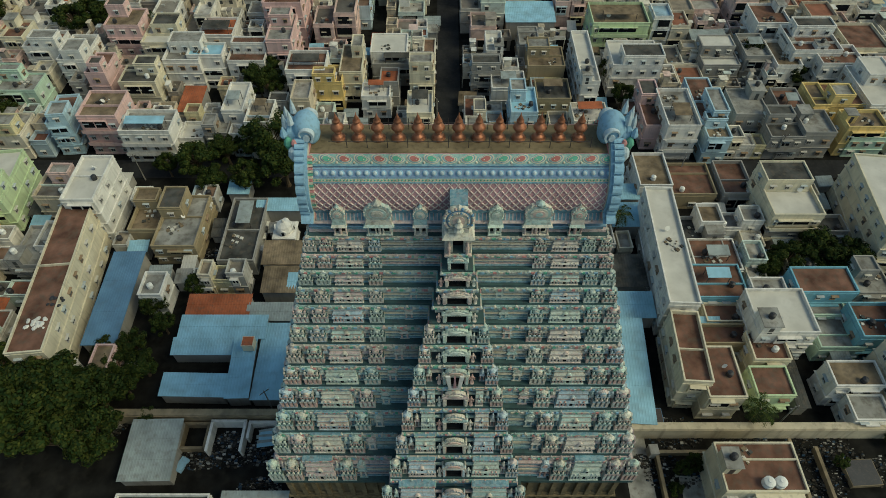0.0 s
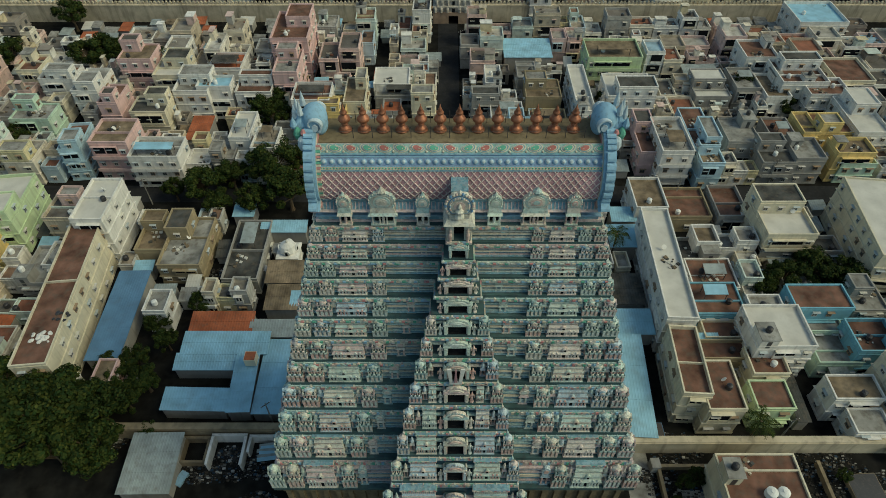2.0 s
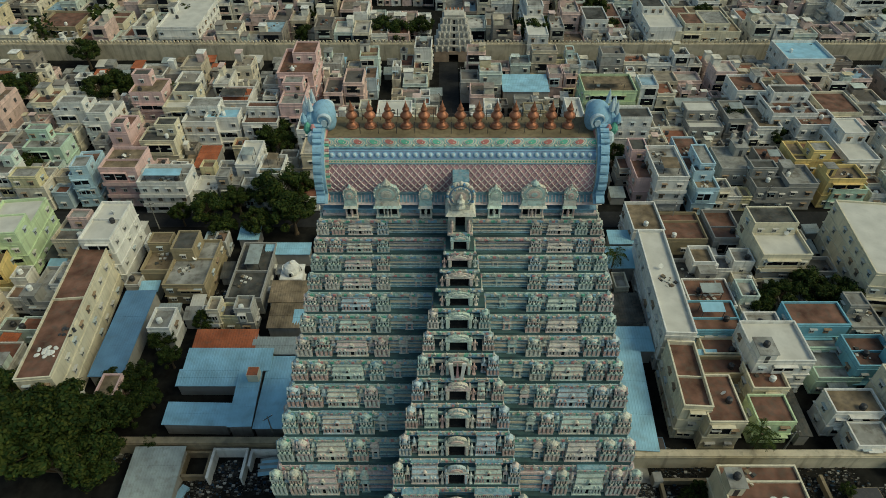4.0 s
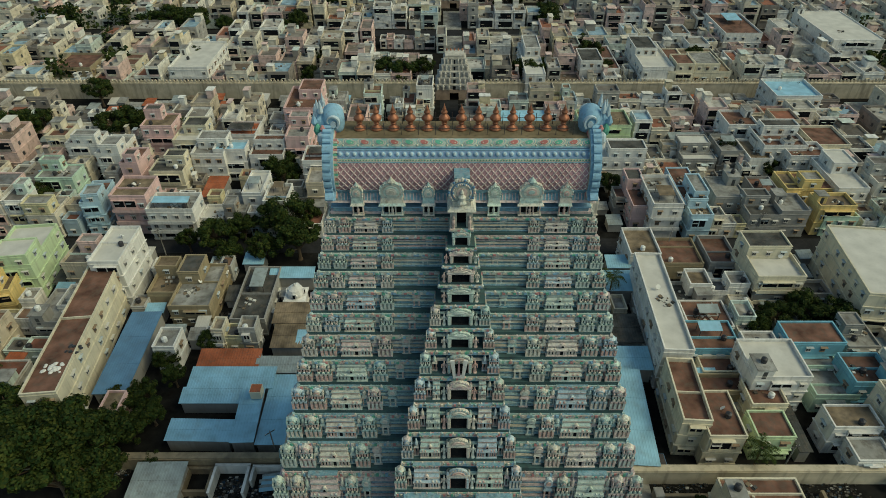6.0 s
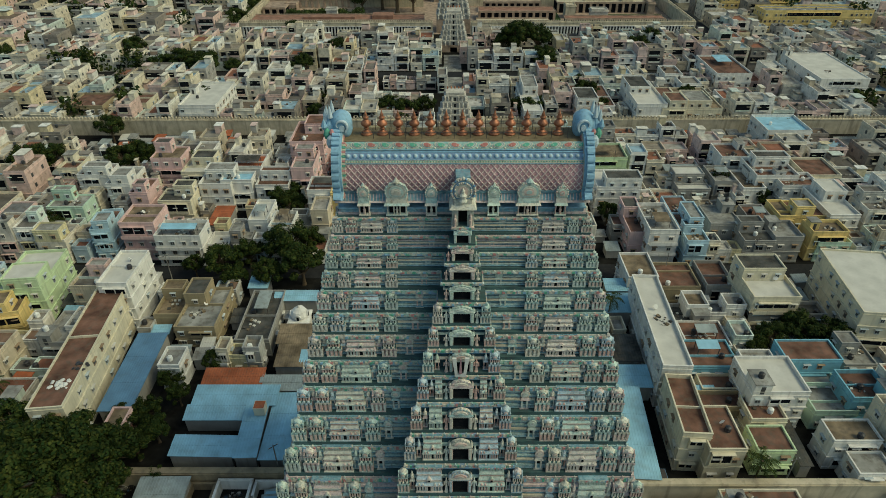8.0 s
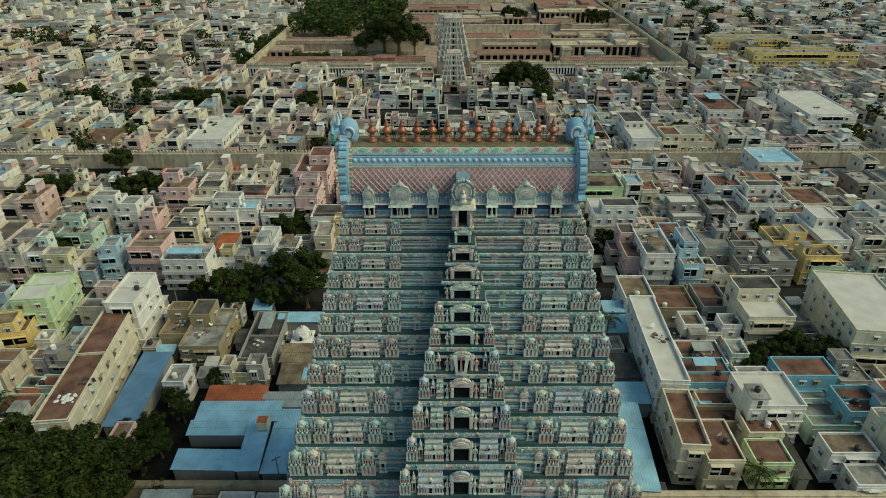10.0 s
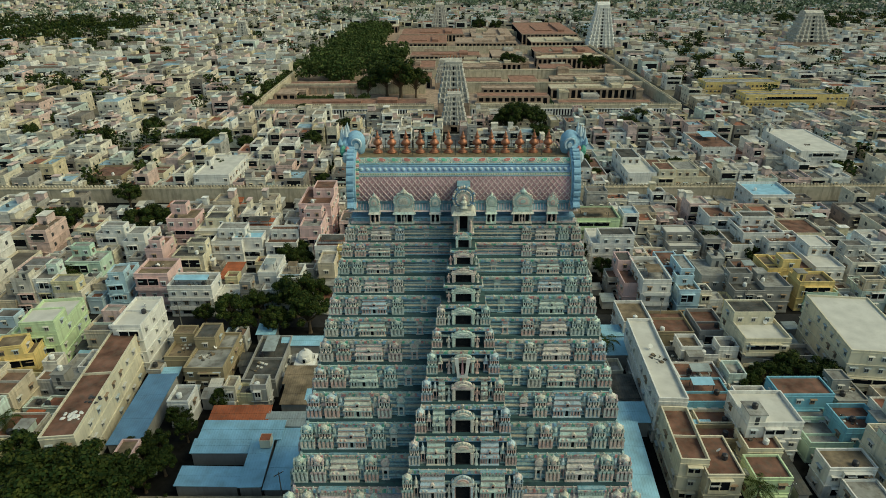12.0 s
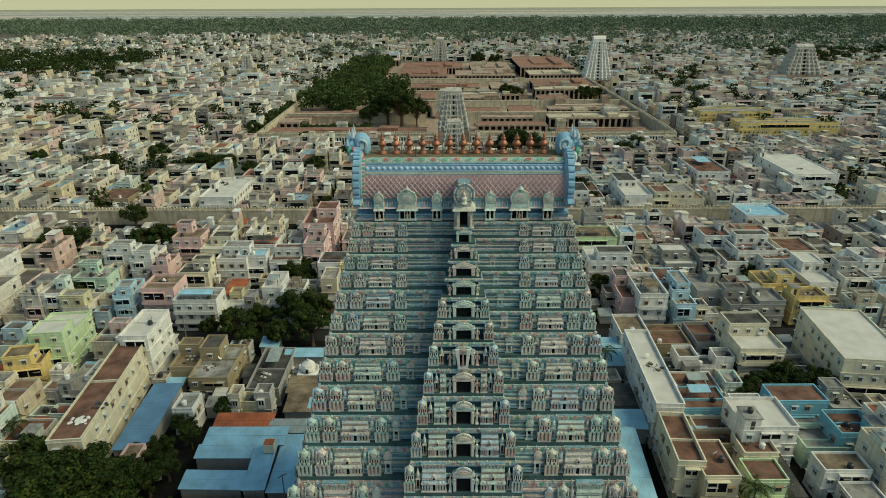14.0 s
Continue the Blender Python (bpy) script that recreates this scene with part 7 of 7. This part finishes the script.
def sheet_stack(x, y, n, seed):
    """Corrugated sheets leaning on one another."""
    r = random.Random(seed)
    g = thing("sheet_stack", x, y, 0.05, radians(6), "stack of grey-blue metal sheets lying in the yard", "metal sheets")
    for k in range(n):
        b = Mb()
        b.box(-2.0, 2.0, -0.32, 0.32, 0, 0.05, 0, True)
        o = part("sheet", b.mesh("sheet", [ROOF["z" if k % 2 else "b"]]), g, (r.uniform(-0.3, 0.3), 0.45 * k - 1.2, 0.5 + 0.1 * k), r.uniform(-0.08, 0.08))
        o.rotation_euler = (radians(18), 0, r.uniform(-0.08, 0.08))
    b = Mb()
    b.box(-1.8, 1.8, -1.3, 1.2, 0, 0.5, 0)
    part("timber_bed", b.mesh("timber_bed", [m_tank]), g)


sheet_stack(-29.6, 42.0, 6, 1)


def box_thing(name, x, y, z, size, turn, m, label, category, cap=None):
    g = thing(name, x, y, z, radians(turn), label, category)
    w, d, h = size
    b = Mb()
    b.loft(w, d, [(0, 0), (0, h - 0.08), (0.06, h - 0.08), (0.06, h)])
    part("body", b.mesh("body", [m]), g)
    b = Mb()
    b.box(-w / 2 + 0.05, w / 2 - 0.05, -d / 2 + 0.05, d / 2 - 0.05, h, h + 0.05, 0)
    part("lid", b.mesh("lid", [cap or m]), g)
    return g


box_thing("roof_vent", -35.2, 57.6, 4.3, (2.0, 1.9, 1.9), 0, PAINT["c"], "cream plastered vent box with a rusty top", "vent", ROOF["t"])
box_thing("crate", -43.6, 37.3, 0.0, (1.3, 2.4, 0.7), -25, m_skyblue, "sky-blue metal crate lying on dark ground", "crate")
box_thing("cabin", -56.9, 55.0, 0.0, (1.6, 2.2, 1.3), 20, PAINT["w"], "small white cabin under the trees", "cabin", ROOF["g"])
box_thing("kiosk", 37.0, 45.4, 0.0, (2.0, 2.6, 1.8), 0, ROOF["n"], "small dark blue metal kiosk beside the wall", "kiosk", m_iron)
box_thing("gate_pillar", 35.2, 39.3, 0.0, (1.4, 1.6, 2.2), 3, PAINT["k"], "stout grey plastered gate pillar", "pillar")
box_thing("water_sump", 69.0, 35.8, 0.0, (5.0, 4.2, 1.1), 3, m_ochre, "low concrete water sump in the yard", "sump", m_tank)
house(-43.5, 27.2, 14.5, 8.0, 4.0, 0.0, "w", "d", stair=False)
shed(-29.6, 29.0, 10.8, 6.4, 3.2, 0.0, "z")
slab("path", 30.4, 34.6, 10, 42.0, 0.0, 0.05, ROOF["g"], "worn grey concrete path along the tower foot", category="path")
slab("yard_slab", 39.0, 44.0, 31.0, 35.6, 0.0, 0.06, ROOF["g"], "broken pale concrete slab in the dark yard", category="slab")
for x0, x1, y0, y1 in ((36.2, 47.0, 39.0, 39.4), (35.6, 36.0, 28, 39.4), (58.6, 59.0, 28, 41.4), (62.6, 63.0, 24, 40.0)):
    b = Mb()
    b.box(x0, x1, y0, y1, 0, 1.3, 0)
    b.box(x0 - 0.08, x1 + 0.08, y0 - 0.08, y1 + 0.08, 1.3, 1.42, 0, True)
    tagged(new("wall_yard", b.mesh("wall_yard", [m_ochre])), "low stained plaster yard wall", "wall", "", "structure")
for x, y, h in ((41.5, 37.2, 3.2), (45.0, 37.6, 2.4), (37.5, 33.0, 2.6), (66, 37.5, 2.6), (-50.5, 45.0, 4.0), (76, 41, 3.0), (-62.5, 58.0, 5.0), (-47.0, 75.0, 3.5), (26.5, 41.0, 2.4)):
    tree(x, y, h, 1.25, "low dusty green shrub in a yard")


def sacks(x, y, z, n, seed, m, label):
    """Lumpy bags in a heap."""
    r = random.Random(seed)
    g = thing("sack_heap", x, y, z, 0, label, "sacks")
    for k in range(n):
        b = Mb()
        w = r.uniform(0.2, 0.45)
        b.lathe(0, 0, [(w * 0.7, 0), (w, w * 0.25), (w * 0.8, w * 0.6), (w * 0.3, w * 0.8)], 7, 0, sx=r.uniform(0.8, 1.4))
        part("sack", b.mesh("sack", [m]), g, (r.uniform(-1.7, 1.7), r.uniform(-1.0, 1.0), 0), r.uniform(0, 3))


sacks(-71.5, 58.5, 10.56, 26, 3, PAINT["w"], "heap of white sacks and plastic on the long terrace")
sacks(-70.0, 63.0, 10.56, 8, 5, m_tank, "dark bags piled on the long terrace")
sacks(27.8, 46.6, 0.02, 10, 8, m_tank, "black bags heaped at the sheet roof's foot")

# ---- small things ----
def car(x, y, turn, paint, label):
    """A small parked hatchback."""
    g = thing("car", x, y, 0.02, radians(turn), label, "car")
    b = Mb()
    side = [(-1.95, 0.35), (1.95, 0.35), (2.0, 0.75), (1.15, 0.92), (0.55, 1.45), (-1.2, 1.48), (-1.85, 0.95), (-2.0, 0.8)]
    b.extrude_y(side, -0.82, 0.82, 0)
    part("body", b.mesh("body", [paint]), g)
    b = Mb()
    b.extrude_y([(1.02, 0.95), (0.52, 1.38), (-1.12, 1.40), (-1.62, 0.98)], -0.84, 0.84, 0)
    part("side_window", b.mesh("side_window", [m_window]), g)
    b = Mb()
    b.box(0.5, 1.1, -0.7, 0.7, 0, 0.02)
    pane = part("windscreen", b.mesh("windscreen", [m_window]), g, (0.16, 0, 1.63))
    pane.rotation_euler = (0, radians(41), 0)
    w = Mb()
    w.lathe(0, 0, [(0.2, -0.1), (0.3, -0.1), (0.31, 0.1), (0.2, 0.1)], 14)
    wm = w.mesh("wheel", [m_tank])
    for sx in (-1.2, 1.25):
        for sy in (-0.78, 0.78):
            o = part("wheel", wm, g, (sx, sy, 0.31))
            o.rotation_euler = (math.pi / 2, 0, 0)
    return g


car(-85.5, 101.5, 8, m_white, "white hatchback parked beside the long building")


def domed_shrine(x, y):
    g = thing("shrine", x, y, 0, 0, "small whitewashed domed shrine with carved niches", "shrine")
    b = Mb()
    b.loft(4.2, 4.2, [(0.2, 0), (0.2, 0.6), (0, 0.6), (0, 3.2), (0.35, 3.2), (0.35, 3.5), (-0.2, 3.6)])
    part("wall", b.mesh("wall", [PAINT["w"]]), g)
    b = Mb()
    b.lathe(0, 0, [(1.7, 3.6), (1.95, 4.0), (1.9, 4.6), (1.5, 5.4), (0.8, 5.9), (0.3, 6.1), (0.35, 6.3), (0.05, 6.8)], 12)
    part("dome", b.mesh("dome", [m_limewash]), g)
    n = Mb()
    n.extrude_y([(0.7 * math.cos(a), 4.4 + 0.8 * math.sin(a)) for a in np.linspace(-0.3, math.pi + 0.3, 10)], -0.15, 0.15, 0)
    n.box(-0.25, 0.25, -0.2, -0.14, 3.9, 4.8, 1, True)
    nm = n.mesh("niche", [m_limewash, m_dark])
    for k in range(4):
        a = k * math.pi / 2
        part("niche", nm, g, (1.85 * math.sin(a), -1.85 * math.cos(a), 0), a)


domed_shrine(-33.5, 86.3)


def debris(x, y, size, seed):
    """A heap of boards, stones and scrap."""
    r = random.Random(seed)
    b = Mb()
    for _ in range(420):
        a, q = r.uniform(0, 6.28), size * math.sqrt(r.random())
        s = 0.05 + 0.22 * r.random() ** 2.5
        px_, py_ = q * math.cos(a), q * math.sin(a) * 0.6
        b.box(px_ - s, px_ + s, py_ - s * r.uniform(0.2, 1.2), py_ + s * 0.5, 0, s * r.uniform(0.3, 1.4), 0)
    ob = tagged(new("debris_heap", b.mesh("debris_heap", [m_rubble])), "heap of rubble, boards and scrap on bare ground", "debris", "", "stuff")
    ob.location = (x, y, 0.01)


for k, (x, y, s) in enumerate(((-36, 39.5, 4.5), (-30, 39.5, 4), (-41, 38.5, 3.5), (-36.5, 41.8, 2.4), (40, 43.0, 5), (52, 41.2, 5), (64, 40.6, 6), (33, 38, 2), (38, 36, 5), (66, 38, 6), (75, 36, 5), (-58, 44, 3), (-30, 33, 4), (62, 33, 4), (30, 60, 3), (-56, 75, 4), (-48, 82, 4))):
    debris(x, y, s, k)


def pole(x, y, h=8.0):
    g = thing("utility_pole", x, y, 0, (x * 0.7) % 3.1, "slim concrete utility pole with a cross arm", "pole", "utility poles")
    b = Mb()
    b.lathe(0, 0, [(0.16, 0), (0.09, h)], 7)
    part("shaft", b.mesh("shaft", [ROOF["g"]]), g)
    b = Mb()
    b.box(-0.9, 0.9, -0.05, 0.05, h - 0.5, h - 0.38, 0, True)
    arm = part("cross_arm", b.mesh("cross_arm", [m_iron]), g)
    i = Mb()
    i.lathe(0, 0, [(0.05, 0), (0.08, 0.06), (0.05, 0.16)], 6)
    im = i.mesh("insulator", [m_white])
    for xx in (-0.8, 0, 0.8):
        part("insulator", im, arm, (xx, 0, h - 0.38))


for x, y in ((-95, 105), (-70, 104.8), (-46, 111.8), (-20, 105), (30, 111.8), (55, 105), (80, 111.8), (105, 105), (-1.5, 125), (5.2, 140), (-1.6, 158), (5.2, 175), (28, 46), (58, 44.2), (-30, 47)):
    pole(x, y)


def white_tanks(x, y, z):
    for dx in (-0.9, 0.9):
        g = tagged(new("rooftop_water_tank", TANKW), "round white plastic water tank on a terrace", "water tank", "rooftop tanks")
        g.location, g.scale = (x + dx, y, z), (1.6, 1.6, 1.3)


white_tanks(50.0, 31.6, 8.06)


def dish(x, y, z):
    g = thing("satellite_dish", x, y, z, x, "pale round satellite dish on a terrace", "satellite dish", "dishes")
    b = Mb()
    b.lathe(0, 0, [(0.04, 0), (0.04, 0.7)], 6)
    part("mast", b.mesh("mast", [m_iron]), g)
    d = Mb()
    d.lathe(0, 0, [(0.05, 0.0), (0.3, 0.05), (0.5, 0.16), (0.52, 0.18)], 12)
    o = part("bowl", d.mesh("bowl", [m_limewash]), g, (0, 0, 0.8))
    o.rotation_euler = (radians(50), 0, 0)


for x, y, z in ((-55, 88, 5.06), (60, 60, 9.06), (-73, 95, 12.56), (44, 80, 10.56), (-69, 116, 8.56), (75, 92, 9.06), (55, 119, 9.56), (-80, 119, 11.06), (48, 51, 8.06), (-52, 143, 8.06)):
    dish(x, y, z)
